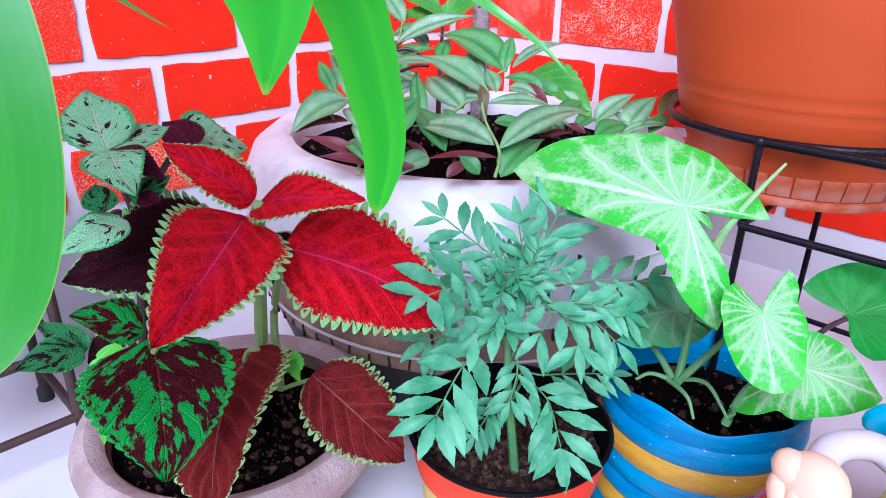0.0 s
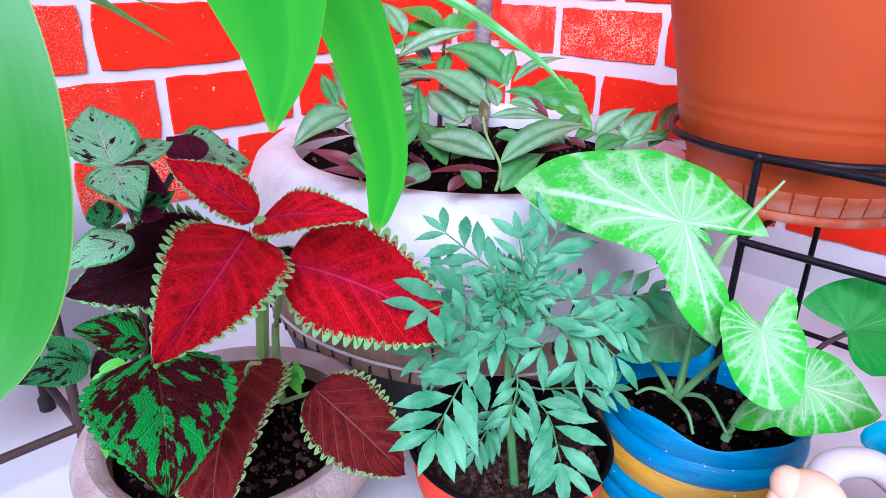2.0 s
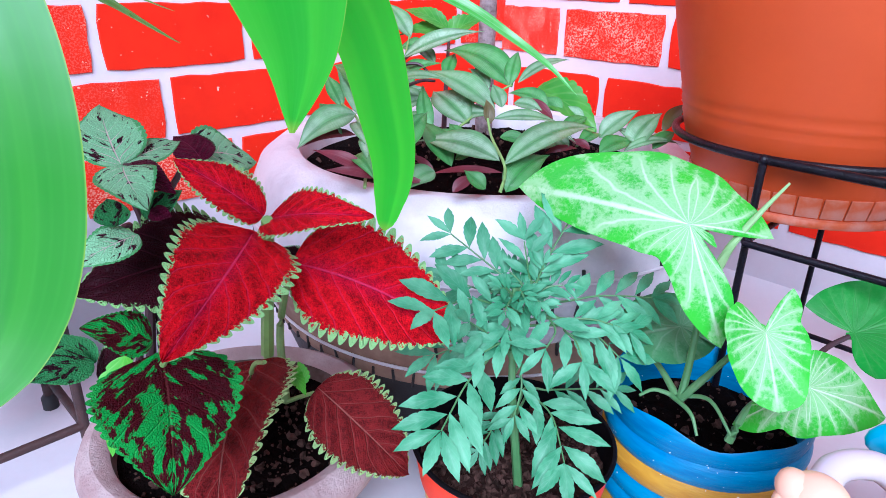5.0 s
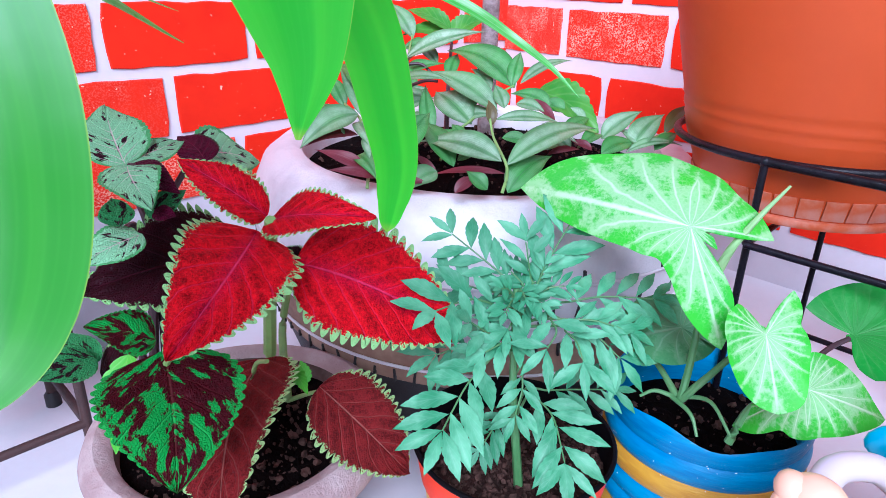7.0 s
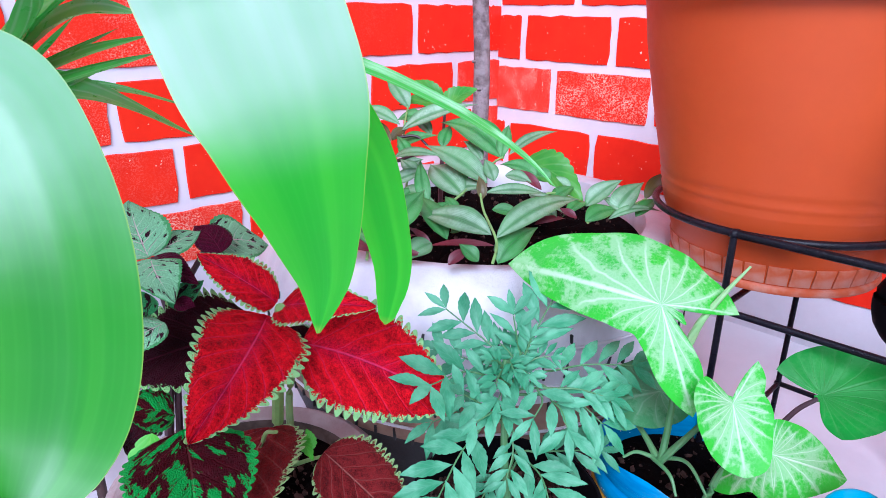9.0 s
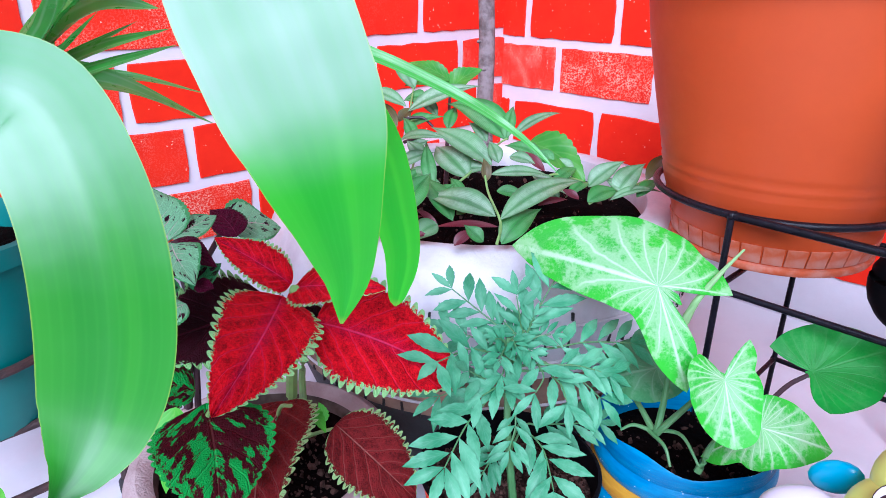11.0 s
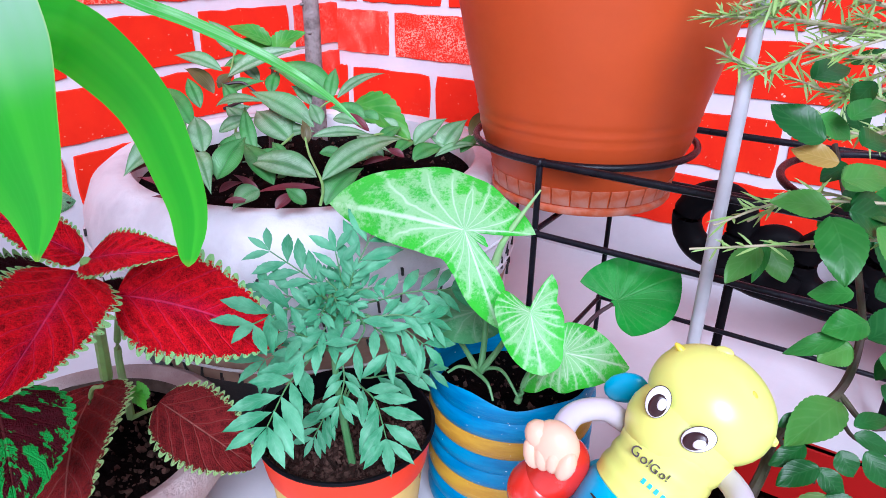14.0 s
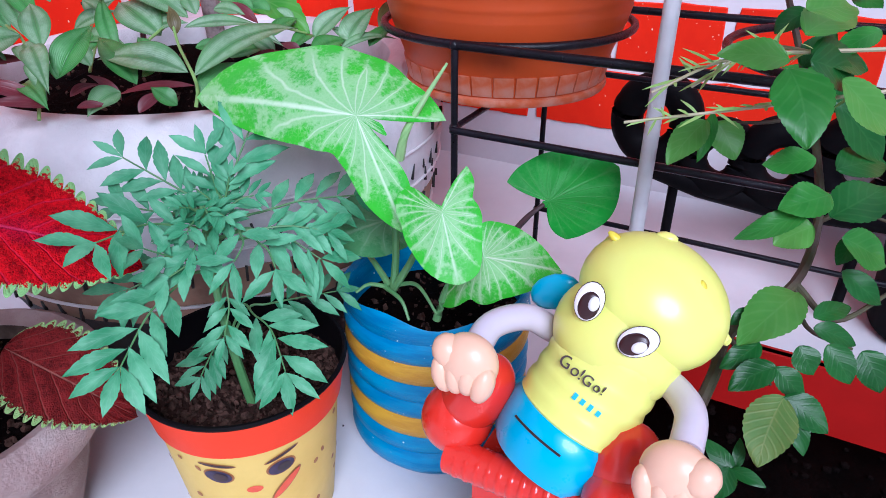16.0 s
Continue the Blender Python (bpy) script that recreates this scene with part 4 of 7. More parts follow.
def hung_pot():
    """Large terracotta-coloured plastic pot that sits in the ring of the rack."""
    ob = thing("large_flower_pot", (-0.150, 0.727, 0.286), "large terracotta-coloured plastic pot held in a rack ring", "flower pot")
    prof = [(0.0, 0.0), (0.088, 0.0), (0.0915, 0.003), (0.0935, 0.012), (0.0985, 0.034), (0.1085, 0.060), (0.1110, 0.070), (0.1120, 0.073), (0.1118, 0.077), (0.1132, 0.080), (0.1142, 0.084), (0.1138, 0.088),
            (0.1155, 0.091), (0.1160, 0.096), (0.128, 0.146), (0.1405, 0.205), (0.1455, 0.240), (0.1465, 0.243), (0.157, 0.245), (0.1595, 0.249), (0.1605, 0.276), (0.158, 0.280), (0.154, 0.278), (0.152, 0.252), (0.143, 0.24), (0.137, 0.21)]
    part("body", lathe(prof, 96), TERRACOTTA, ob)
    bm = box(bmesh.new(), -0.0086, 0.0086, -0.0007, 0.0007, -0.0095, 0.0085, 0.0006)
    rib = part("foot_rib", bm, TERRACOTTA_PALE, ob)
    for i in range(32):
        o = rib if i == 0 else new("foot_rib", rib.data)
        o.parent = ob
        o.matrix_basis = Matrix.Rotation(2 * math.pi * i / 32, 4, 'Z') @ Matrix.Translation((0, 0.0953, 0.018)) @ Matrix.Rotation(radians(-13), 4, 'X')
    part("foot_lip", lathe([(0.088, -0.001), (0.0945, 0.0), (0.0962, 0.003), (0.0955, 0.0065), (0.0925, 0.0075)], 96), TERRACOTTA_PALE, ob, "pale scuffed foot lip")
    part("soil", cap(bmesh.new(), 0.215, 0.136, 48, 0.004, 12), SOIL, ob)
    return ob


def rack():
    """Black iron plant rack with a ring for a pot, long rails and feet."""
    ob = thing("plant_rack", (0, 0, 0), "black painted iron plant rack with a pot ring", "plant stand")
    x0, x1, y0, y1, top, mid, low = -0.146, 0.62, 0.612, 0.835, 0.341, 0.272, 0.100
    bar = lambda name, pts, r=0.0031: part(name, rod(bmesh.new(), pts, r, sides=10), IRON, ob)
    for x in (x0, x1):
        for y in (y0, y1):
            post = bar("post", [(x, y, 0.012), (x, y, top)])
            part("foot", lathe([(0.0, 0.0), (0.0075, 0.0), (0.0075, 0.012), (0.004, 0.016)], 16), BLACK_RUBBER, post).location = (x, y, 0)
            for z in (top, mid, low):
                bm = bmesh.new()
                blob(bm, (x, y, z), (0.0047, 0.0047, 0.0045), seg=12)
                part("weld", bm, IRON, post)
    for y in (y0, y1):
        bar("rail", [(x0 - 0.004, y, top), (x1, y, top)], 0.0037)
        bar("rail", [(x0, y - 0.006 if y == y0 else y + 0.006, mid), (x1, y - 0.006 if y == y0 else y + 0.006, mid)])
    bar("rail", [(x0, y1, low), (x1, y1, low)])
    for x in (x0, x1):
        for z in (top, mid, low):
            bar("cross_bar", [(x, y0, z), (x, y1, z)], 0.0029)
    for k, x in ((0, -0.150), (1, 0.16), (2, 0.46)):
        pts = [(x + 0.1155 * math.cos(2 * math.pi * i / 64), 0.7275 + 0.1155 * math.sin(2 * math.pi * i / 64), top + 0.0005) for i in range(64)]
        part("ring", rod(bmesh.new(), pts, 0.0036, sides=10, closed=True), IRON, ob)
    return ob


pot_face, pot_blue, pot_clay, planter_tyre, pot_hung, stand = face_pot(), blue_pot(), clay_pot(), tyre(), hung_pot(), rack()


# ---- plants ----
coleus_plant = thing("coleus_plant", (-0.37, 0.28, 0.116), "coleus with crimson leaves edged in lime-green teeth", "plant")
coleus_back = thing("coleus_plant", (-0.40, 0.30, 0.116), "coleus with green leaves splashed dark purple", "plant")
marigold_plant = thing("marigold_plant", (-0.212, 0.401, 0.124), "young marigold with feathered blue-green leaves", "plant")
arrow_plant = thing("arrowhead_plant", (-0.128, 0.53, 0.128), "arrowhead plant with pale green white-veined leaves", "plant")
trad_plant = thing("wandering_plant", (-0.476, 0.644, 0.262), "wandering plant with silvery striped green leaves", "plant")
shrub_plant = thing("shrub", (0.09, 0.52, 0.06), "leafy shrub with rounded green leaves", "shrub")

# leaves of the red coleus
leaf(coleus_plant, COLEUS_RED, (-0.2928, 0.2549, 0.3398), (-0.3294, 0.2226, 0.3714), 0.0309, (0.695, -0.089, 0.713), 0.1, 0.14)
leaf(coleus_plant, COLEUS_RED, (-0.2885, 0.2551, 0.3381), (-0.2224, 0.2796, 0.3524), 0.0339, (0.009, -0.523, 0.853), 0.1, 0.14)
leaf(coleus_plant, COLEUS_RED, (-0.2995, 0.2504, 0.3278), (-0.2483, 0.1703, 0.2977), 0.0616, (0.538, 0.028, 0.842), 0.1, 0.14)
leaf(coleus_plant, COLEUS_RED, (-0.2865, 0.2681, 0.3080), (-0.2197, 0.3455, 0.2537), 0.0749, (0.750, -0.206, 0.629), 0.08, 0.1)
leaf(coleus_plant, COLEUS_BROWN, (-0.3140, 0.2979, 0.1906), (-0.2614, 0.3392, 0.1195), 0.0620, (0.834, -0.147, 0.531), 0.08, 0.14)
leaf(coleus_plant, COLEUS_BROWN, (-0.3444, 0.2697, 0.2098), (-0.2538, 0.1871, 0.1772), 0.0825, (-0.069, -0.431, 0.900), 0.08, 0.14)
leaf(coleus_plant, COLEUS_PATCH, (-0.2902, 0.1846, 0.2782), (-0.2419, 0.1632, 0.2262), 0.0724, (0.699, -0.131, 0.703), 0.08, 0.12)
leaf(coleus_plant, COLEUS_DARK, (-0.3290, 0.2610, 0.3047), (-0.3478, 0.1630, 0.2987), 0.0753, (0.464, -0.143, 0.874), 0.1, 0.12)
leaf(coleus_plant, COLEUS_DARK, (-0.3025, 0.2831, 0.2982), (-0.3163, 0.2737, 0.3051), 0.0176, (0.585, -0.305, 0.751), 0.05, 0.1)
leaf(coleus_plant, COLEUS_PATCH, (-0.3366, 0.1971, 0.2606), (-0.3452, 0.1617, 0.2792), 0.0306, (0.646, 0.227, 0.729), 0.06, 0.1)
leaf(coleus_plant, COLEUS_SPOT_DARK, (-0.3444, 0.1645, 0.2569), (-0.3425, 0.1295, 0.2588), 0.0248, (0.501, 0.074, 0.862), 0.06, 0.1)
leaf(coleus_plant, COLEUS_SPOT_DARK, (-0.3476, 0.1664, 0.2526), (-0.3818, 0.1538, 0.2622), 0.0183, (0.336, -0.218, 0.916), 0.06, 0.1)
leaf(coleus_plant, COLEUS_DARK, (-0.3542, 0.1682, 0.2408), (-0.3293, 0.1903, 0.2626), 0.0233, (0.091, -0.750, 0.655), 0.06, 0.1)
leaf(coleus_plant, COLEUS_GREEN, (-0.327, 0.281, 0.209), (-0.300, 0.279, 0.200), 0.0108, (0.406, -0.242, 0.881), 0.05, 0.1)
leaf(coleus_plant, COLEUS_GREEN, (-0.315, 0.287, 0.198), (-0.317, 0.285, 0.217), 0.0092, (0.408, -0.248, 0.879), 0.05, 0.1)
leaf(coleus_plant, COLEUS_GREEN, (-0.304, 0.171, 0.276), (-0.289, 0.151, 0.228), 0.0209, (0.429, -0.616, 0.661), 0.08, 0.1)
leaf(coleus_plant, COLEUS_GREEN, (-0.159, 0.032, 0.362), (-0.131, 0.061, 0.376), 0.0465, (0.401, -0.020, 0.916), 0.06, 0.1)
stem(coleus_plant, "stem", STEM_LIGHT, ((-0.352, 0.279, 0.168), (-0.343, 0.276, 0.208), (-0.321, 0.268, 0.270), (-0.295, 0.257, 0.317), (-0.282, 0.251, 0.341)), 0.0052, 0.0035)
stem(coleus_plant, "stem", STEM_LIGHT, ((-0.345, 0.289, 0.166), (-0.354, 0.294, 0.220), (-0.333, 0.290, 0.267), (-0.296, 0.274, 0.300)), 0.0035, 0.002)
stem(coleus_plant, "petiole", STEM_LIGHT, ((-0.298, 0.260, 0.312), (-0.291, 0.262, 0.303), (-0.295, 0.275, 0.300)), 0.002, 0.0016)
stem(coleus_plant, "petiole", STEM_LIGHT, ((-0.345, 0.289, 0.166), (-0.329, 0.295, 0.177), (-0.313, 0.300, 0.187)), 0.002, 0.0014)
stem(coleus_plant, "petiole", STEM_LIGHT, ((-0.335, 0.252, 0.181), (-0.324, 0.254, 0.222), (-0.306, 0.254, 0.235)), 0.002, 0.0014)
stem(coleus_plant, "petiole", STEM_LIGHT, ((-0.279, 0.185, 0.282), (-0.285, 0.181, 0.270), (-0.275, 0.177, 0.262)), 0.002, 0.0014)

# leaves of the green and purple coleus
leaf(coleus_back, COLEUS_SPOT, (-0.3647, 0.2060, 0.3633), (-0.4115, 0.2153, 0.3897), 0.0403, (0.452, -0.194, 0.870), 0.06, 0.1)
leaf(coleus_back, COLEUS_SPOT, (-0.3649, 0.2079, 0.3643), (-0.3795, 0.2490, 0.3681), 0.0222, (0.421, 0.065, 0.905), 0.05, 0.1)
leaf(coleus_back, COLEUS_PURPLE, (-0.3463, 0.2470, 0.3610), (-0.3933, 0.2508, 0.3682), 0.0248, (0.128, -0.244, 0.961), 0.05, 0.1)
leaf(coleus_back, COLEUS_SPOT, (-0.3711, 0.2526, 0.3603), (-0.3767, 0.2989, 0.3450), 0.0431, (0.540, 0.321, 0.778), 0.08, 0.1)
leaf(coleus_back, COLEUS_SPOT, (-0.3514, 0.2024, 0.3661), (-0.3076, 0.1964, 0.3527), 0.0324, (0.266, -0.169, 0.949), 0.08, 0.1)
leaf(coleus_back, COLEUS_PURPLE, (-0.3620, 0.2073, 0.3636), (-0.3236, 0.2191, 0.3533), 0.0214, (0.333, -0.311, 0.890), 0.08, 0.1)
leaf(coleus_back, COLEUS_SPOT_DARK, (-0.3225, 0.1833, 0.3423), (-0.3404, 0.1871, 0.3527), 0.0179, (0.473, -0.152, 0.868), 0.05, 0.1)
leaf(coleus_back, COLEUS_SPOT, (-0.3224, 0.1942, 0.3349), (-0.3182, 0.1557, 0.3271), 0.0236, (0.545, -0.111, 0.831), 0.08, 0.1)
leaf(coleus_back, COLEUS_SPOT_DARK, (-0.3284, 0.2006, 0.3429), (-0.3267, 0.2239, 0.3536), 0.0169, (0.552, -0.383, 0.741), 0.05, 0.1)
leaf(coleus_back, COLEUS_PURPLE, (-0.3212, 0.2022, 0.3465), (-0.3117, 0.2103, 0.3445), 0.0118, (0.440, -0.309, 0.843), 0.05, 0.1)
stem(coleus_back, "stem", STEM_DARK, ((-0.419, 0.221, 0.192), (-0.399, 0.222, 0.265), (-0.376, 0.218, 0.315), (-0.358, 0.207, 0.348), (-0.353, 0.205, 0.366)), 0.004, 0.0025)
stem(coleus_back, "stem", STEM_DARK, ((-0.416, 0.228, 0.190), (-0.400, 0.229, 0.271), (-0.376, 0.228, 0.324), (-0.377, 0.249, 0.354)), 0.003, 0.002)
stem(coleus_back, "stem", STEM_DARK, ((-0.422, 0.214, 0.194), (-0.398, 0.214, 0.281), (-0.372, 0.207, 0.323), (-0.354, 0.179, 0.312)), 0.003, 0.002)

# fronds of the marigold
frond(marigold_plant, (-0.2043, 0.3661, 0.2427), (-0.1910, 0.3157, 0.2385), (-0.1800, 0.2830, 0.2191), 0.0343, 4, (0.500, -0.550, 0.670))
frond(marigold_plant, (-0.2074, 0.4063, 0.1939), (-0.1727, 0.3997, 0.1808), (-0.1475, 0.3785, 0.1571), 0.0383, 4, (0.450, -0.600, 0.660))
frond(marigold_plant, (-0.2080, 0.3918, 0.1882), (-0.2105, 0.3726, 0.1708), (-0.2122, 0.3559, 0.1524), 0.0227, 4, (0.400, -0.500, 0.770))
frond(marigold_plant, (-0.2047, 0.4085, 0.1910), (-0.1828, 0.4439, 0.1868), (-0.1614, 0.4782, 0.1813), 0.0261, 4, (0.400, -0.500, 0.770))
frond(marigold_plant, (-0.2128, 0.3905, 0.2612), (-0.2239, 0.3502, 0.2791), (-0.2170, 0.3072, 0.2818), 0.0328, 3, (0.400, -0.500, 0.770))
frond(marigold_plant, (-0.1938, 0.4059, 0.2588), (-0.1592, 0.4195, 0.2506), (-0.1410, 0.4287, 0.2293), 0.0362, 3, (0.400, -0.500, 0.770))
frond(marigold_plant, (-0.1990, 0.4123, 0.2630), (-0.1744, 0.4588, 0.2635), (-0.1472, 0.4954, 0.2567), 0.0308, 4, (0.400, -0.500, 0.770))
frond(marigold_plant, (-0.2161, 0.4030, 0.2692), (-0.2425, 0.3918, 0.2883), (-0.2839, 0.3783, 0.3124), 0.0270, 4, (0.400, -0.500, 0.770))
frond(marigold_plant, (-0.2097, 0.4107, 0.2756), (-0.2070, 0.4267, 0.3022), (-0.2022, 0.4490, 0.3326), 0.0347, 3, (0.400, -0.500, 0.770))
frond(marigold_plant, (-0.2111, 0.4068, 0.2749), (-0.2183, 0.4101, 0.2902), (-0.2276, 0.4143, 0.3104), 0.0272, 2, (0.400, -0.500, 0.770))
frond(marigold_plant, (-0.2154, 0.3993, 0.2669), (-0.2401, 0.3767, 0.2731), (-0.2625, 0.3629, 0.2806), 0.0281, 2, (0.400, -0.500, 0.770))
frond(marigold_plant, (-0.1973, 0.3807, 0.2431), (-0.2083, 0.3581, 0.2580), (-0.2077, 0.3334, 0.2800), 0.0289, 2, (0.400, -0.500, 0.770))
frond(marigold_plant, (-0.2089, 0.3819, 0.2332), (-0.2405, 0.3646, 0.2307), (-0.2476, 0.3389, 0.2246), 0.0316, 3, (0.400, -0.500, 0.770))
frond(marigold_plant, (-0.1905, 0.3986, 0.2650), (-0.1703, 0.3817, 0.2623), (-0.1726, 0.3678, 0.2530), 0.0289, 1, (0.400, -0.500, 0.770))
frond(marigold_plant, (-0.2012, 0.3999, 0.2659), (-0.2035, 0.3775, 0.2636), (-0.1958, 0.3639, 0.2564), 0.0275, 2, (0.400, -0.500, 0.770))
frond(marigold_plant, (-0.1809, 0.3998, 0.2587), (-0.1608, 0.3947, 0.2543), (-0.1513, 0.3872, 0.2446), 0.0310, 1, (0.400, -0.500, 0.770))
frond(marigold_plant, (-0.2086, 0.4061, 0.2717), (-0.2074, 0.4109, 0.2821), (-0.2063, 0.4155, 0.2945), 0.0162, 3, (0.400, -0.500, 0.770))
frond(marigold_plant, (-0.2116, 0.4039, 0.2707), (-0.2210, 0.4035, 0.2781), (-0.2312, 0.4015, 0.2836), 0.0162, 3, (0.400, -0.500, 0.770))
frond(marigold_plant, (-0.2070, 0.4055, 0.2694), (-0.1985, 0.4147, 0.2765), (-0.1886, 0.4211, 0.2780), 0.0170, 3, (0.400, -0.500, 0.770))
frond(marigold_plant, (-0.1982, 0.3863, 0.2525), (-0.1981, 0.3608, 0.2534), (-0.2025, 0.3420, 0.2484), 0.0268, 2, (0.400, -0.500, 0.770))
frond(marigold_plant, (-0.2023, 0.3912, 0.2229), (-0.1920, 0.3794, 0.2061), (-0.1883, 0.3643, 0.1898), 0.0232, 3, (0.400, -0.500, 0.770))
frond(marigold_plant, (-0.1880, 0.3979, 0.2619), (-0.1618, 0.4243, 0.2603), (-0.1434, 0.4412, 0.2506), 0.0266, 3, (0.400, -0.500, 0.770))
stem(marigold_plant, "stem", STEM_GREEN, MARIGOLD_STEM, 0.0036, 0.002)
# young leaves crowded round its tip
rng = random.Random(21)
for k in range(14):
    a, up, reach = k * 2.4, rng.uniform(-0.15, 0.8), rng.uniform(0.018, 0.034)
    way = Vector((math.cos(a), math.sin(a), up)).normalized()
    top = MARIGOLD_STEM[-1] - Vector((0, 0, 0.012 * rng.random()))
    frond(marigold_plant, top + way * 0.004, top + way * reach * 0.55 + Vector((0, 0, 0.003)), top + way * reach, reach * 0.52, 3, (0.40, -0.50, 0.77))

# leaves of the arrowhead plant
arrow_leaf(arrow_plant, ARROW_PALE, (-0.1246, 0.4439, 0.3346), (-0.2521, 0.4388, 0.3290), (-0.0905, 0.4406, 0.2648), (-0.0915, 0.4959, 0.3215), [(0.61, 0.4, 0.32, 0.28, 0.32, 0.43, 0.69), (0.85, 0.65, 0.18, 0.31, 0.28, 0.25, 0.21), (0.84, 0.71, 0.69, 0.68, 0.73, 0.78, 0.93)], (0.275, -0.686, 0.674), 0.08)
arrow_leaf(arrow_plant, ARROW_PALE, (-0.0713, 0.4529, 0.2788), (-0.0498, 0.4346, 0.2424), (-0.0711, 0.4859, 0.2974), (-0.0869, 0.4287, 0.2971), [(0.97, 0.75, 0.63, 0.6, 0.57, 0.56, 0.78), (0.34, 0.14, 0.16, 0.18, 0.28, 0.77, 0.88), (0.95, 0.91, 0.86, 0.9, 0.93, 0.99, 1.02)], (0.195, -0.714, 0.672), 0.08)
arrow_leaf(arrow_plant, ARROW_PALE, (-0.0423, 0.4532, 0.2548), (-0.0085, 0.5099, 0.2228), (-0.0506, 0.4649, 0.2697), (-0.0823, 0.4674, 0.1990), [(1.06, 1.1, 1.08, 1.05, 1.0, 0.98, 0.99), (0.86, 0.71, 0.66, 0.6, 0.55, 0.61, 0.91), (0.74, 0.48, 0.47, 0.46, 0.45, 0.53, 0.68)], (0.150, -0.501, 0.852), 0.08)
arrow_leaf(arrow_plant, ARROW_DARK, (-0.0513, 0.5965, 0.2308), (-0.0080, 0.6353, 0.2543), (-0.0867, 0.5912, 0.2423), (-0.0270, 0.5723, 0.2134), [(0.97, 0.91, 0.88, 0.86, 0.86, 0.89, 0.93), (0.14, 0.15, 0.17, 0.18, 0.19, 0.21, 0.68), (0.99, 0.97, 0.99, 1.01, 1.0, 0.99, 0.99)], (0.200, -0.652, 0.732), 0.05)
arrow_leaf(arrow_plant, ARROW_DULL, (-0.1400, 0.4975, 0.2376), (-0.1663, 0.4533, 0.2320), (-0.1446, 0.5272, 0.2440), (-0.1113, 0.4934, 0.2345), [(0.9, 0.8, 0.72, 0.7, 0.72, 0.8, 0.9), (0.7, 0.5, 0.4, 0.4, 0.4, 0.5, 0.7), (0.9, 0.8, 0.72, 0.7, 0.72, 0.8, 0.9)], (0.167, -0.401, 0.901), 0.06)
stem(arrow_plant, "petiole", STEM_GREEN, ((-0.119, 0.467, 0.200), (-0.120, 0.474, 0.231), (-0.121, 0.474, 0.275), (-0.122, 0.455, 0.313), (-0.1262, 0.4490, 0.3270)), 0.003, 0.0016)
stem(arrow_plant, "petiole", STEM_GREEN, ((-0.119, 0.467, 0.200), (-0.106, 0.468, 0.223), (-0.086, 0.459, 0.258), (-0.0722, 0.4590, 0.2730)), 0.003, 0.0016)
stem(arrow_plant, "petiole", STEM_GREEN, ((-0.080, 0.460, 0.190), (-0.074, 0.468, 0.217), (-0.059, 0.476, 0.234), (-0.048, 0.470, 0.243)), 0.003, 0.0018)
stem(arrow_plant, "petiole", STEM_GREEN, ((-0.122, 0.467, 0.201), (-0.142, 0.477, 0.211), (-0.170, 0.493, 0.216)), 0.0028, 0.0015)
stem(arrow_plant, "petiole", STEM_DARK, ((-0.078, 0.513, 0.208), (-0.068, 0.547, 0.214), (-0.061, 0.573, 0.224), (-0.052, 0.586, 0.232)), 0.0025, 0.0018)
stem(arrow_plant, "rolled_leaf", SPIKE, ((-0.115, 0.475, 0.298), (-0.108, 0.474, 0.319), (-0.099, 0.485, 0.340), (-0.089, 0.493, 0.359)), 0.0035, 0.0008)
stem(arrow_plant, "root", STEM_GREEN, ((-0.125, 0.465, 0.201), (-0.107, 0.458, 0.199), (-0.098, 0.453, 0.188)), 0.0018, 0.001)
stem(arrow_plant, "root", STEM_GREEN, ((-0.119, 0.469, 0.202), (-0.099, 0.467, 0.209), (-0.079, 0.459, 0.196)), 0.0018, 0.001)
stem(arrow_plant, "root", STEM_GREEN, ((-0.123, 0.466, 0.201), (-0.136, 0.461, 0.202), (-0.143, 0.454, 0.197)), 0.0018, 0.001)

# leaves of the wandering plant in the tyre
leaf(trad_plant, TRAD, (-0.3092, 0.4844, 0.3285), (-0.3905, 0.4679, 0.3325), 0.0298, (0.138, -0.474, 0.870), 0.12, 0.25)
leaf(trad_plant, TRAD, (-0.3057, 0.4864, 0.3260), (-0.2942, 0.5987, 0.3428), 0.0264, (0.388, -0.174, 0.905), 0.12, 0.25)
leaf(trad_plant, TRAD_GREEN, (-0.3012, 0.4847, 0.3030), (-0.2958, 0.5350, 0.3276), 0.0270, (0.347, -0.442, 0.827), 0.12, 0.25)
leaf(trad_plant, TRAD_UNDER, (-0.3081, 0.4870, 0.3181), (-0.3692, 0.4593, 0.3082), 0.0085, (0.114, -0.548, 0.829), 0.12, 0.25)
leaf(trad_plant, TRAD, (-0.4655, 0.4561, 0.3467), (-0.4780, 0.3976, 0.3200), 0.0348, (0.343, -0.451, 0.824), 0.12, 0.25)
leaf(trad_plant, TRAD_UNDER, (-0.4596, 0.4508, 0.3281), (-0.4756, 0.4009, 0.3215), 0.0126, (0.413, -0.248, 0.877), 0.12, 0.25)
leaf(trad_plant, TRAD, (-0.4706, 0.4640, 0.3428), (-0.5262, 0.4789, 0.3831), 0.0180, (0.443, -0.446, 0.777), 0.12, 0.25)
leaf(trad_plant, TRAD_GREEN, (-0.5081, 0.4733, 0.3436), (-0.5470, 0.4821, 0.3716), 0.0164, (0.454, -0.445, 0.772), 0.12, 0.25)
leaf(trad_plant, TRAD, (-0.3867, 0.5296, 0.3406), (-0.4489, 0.5418, 0.3615), 0.0359, (0.222, -0.397, 0.890), 0.12, 0.25)
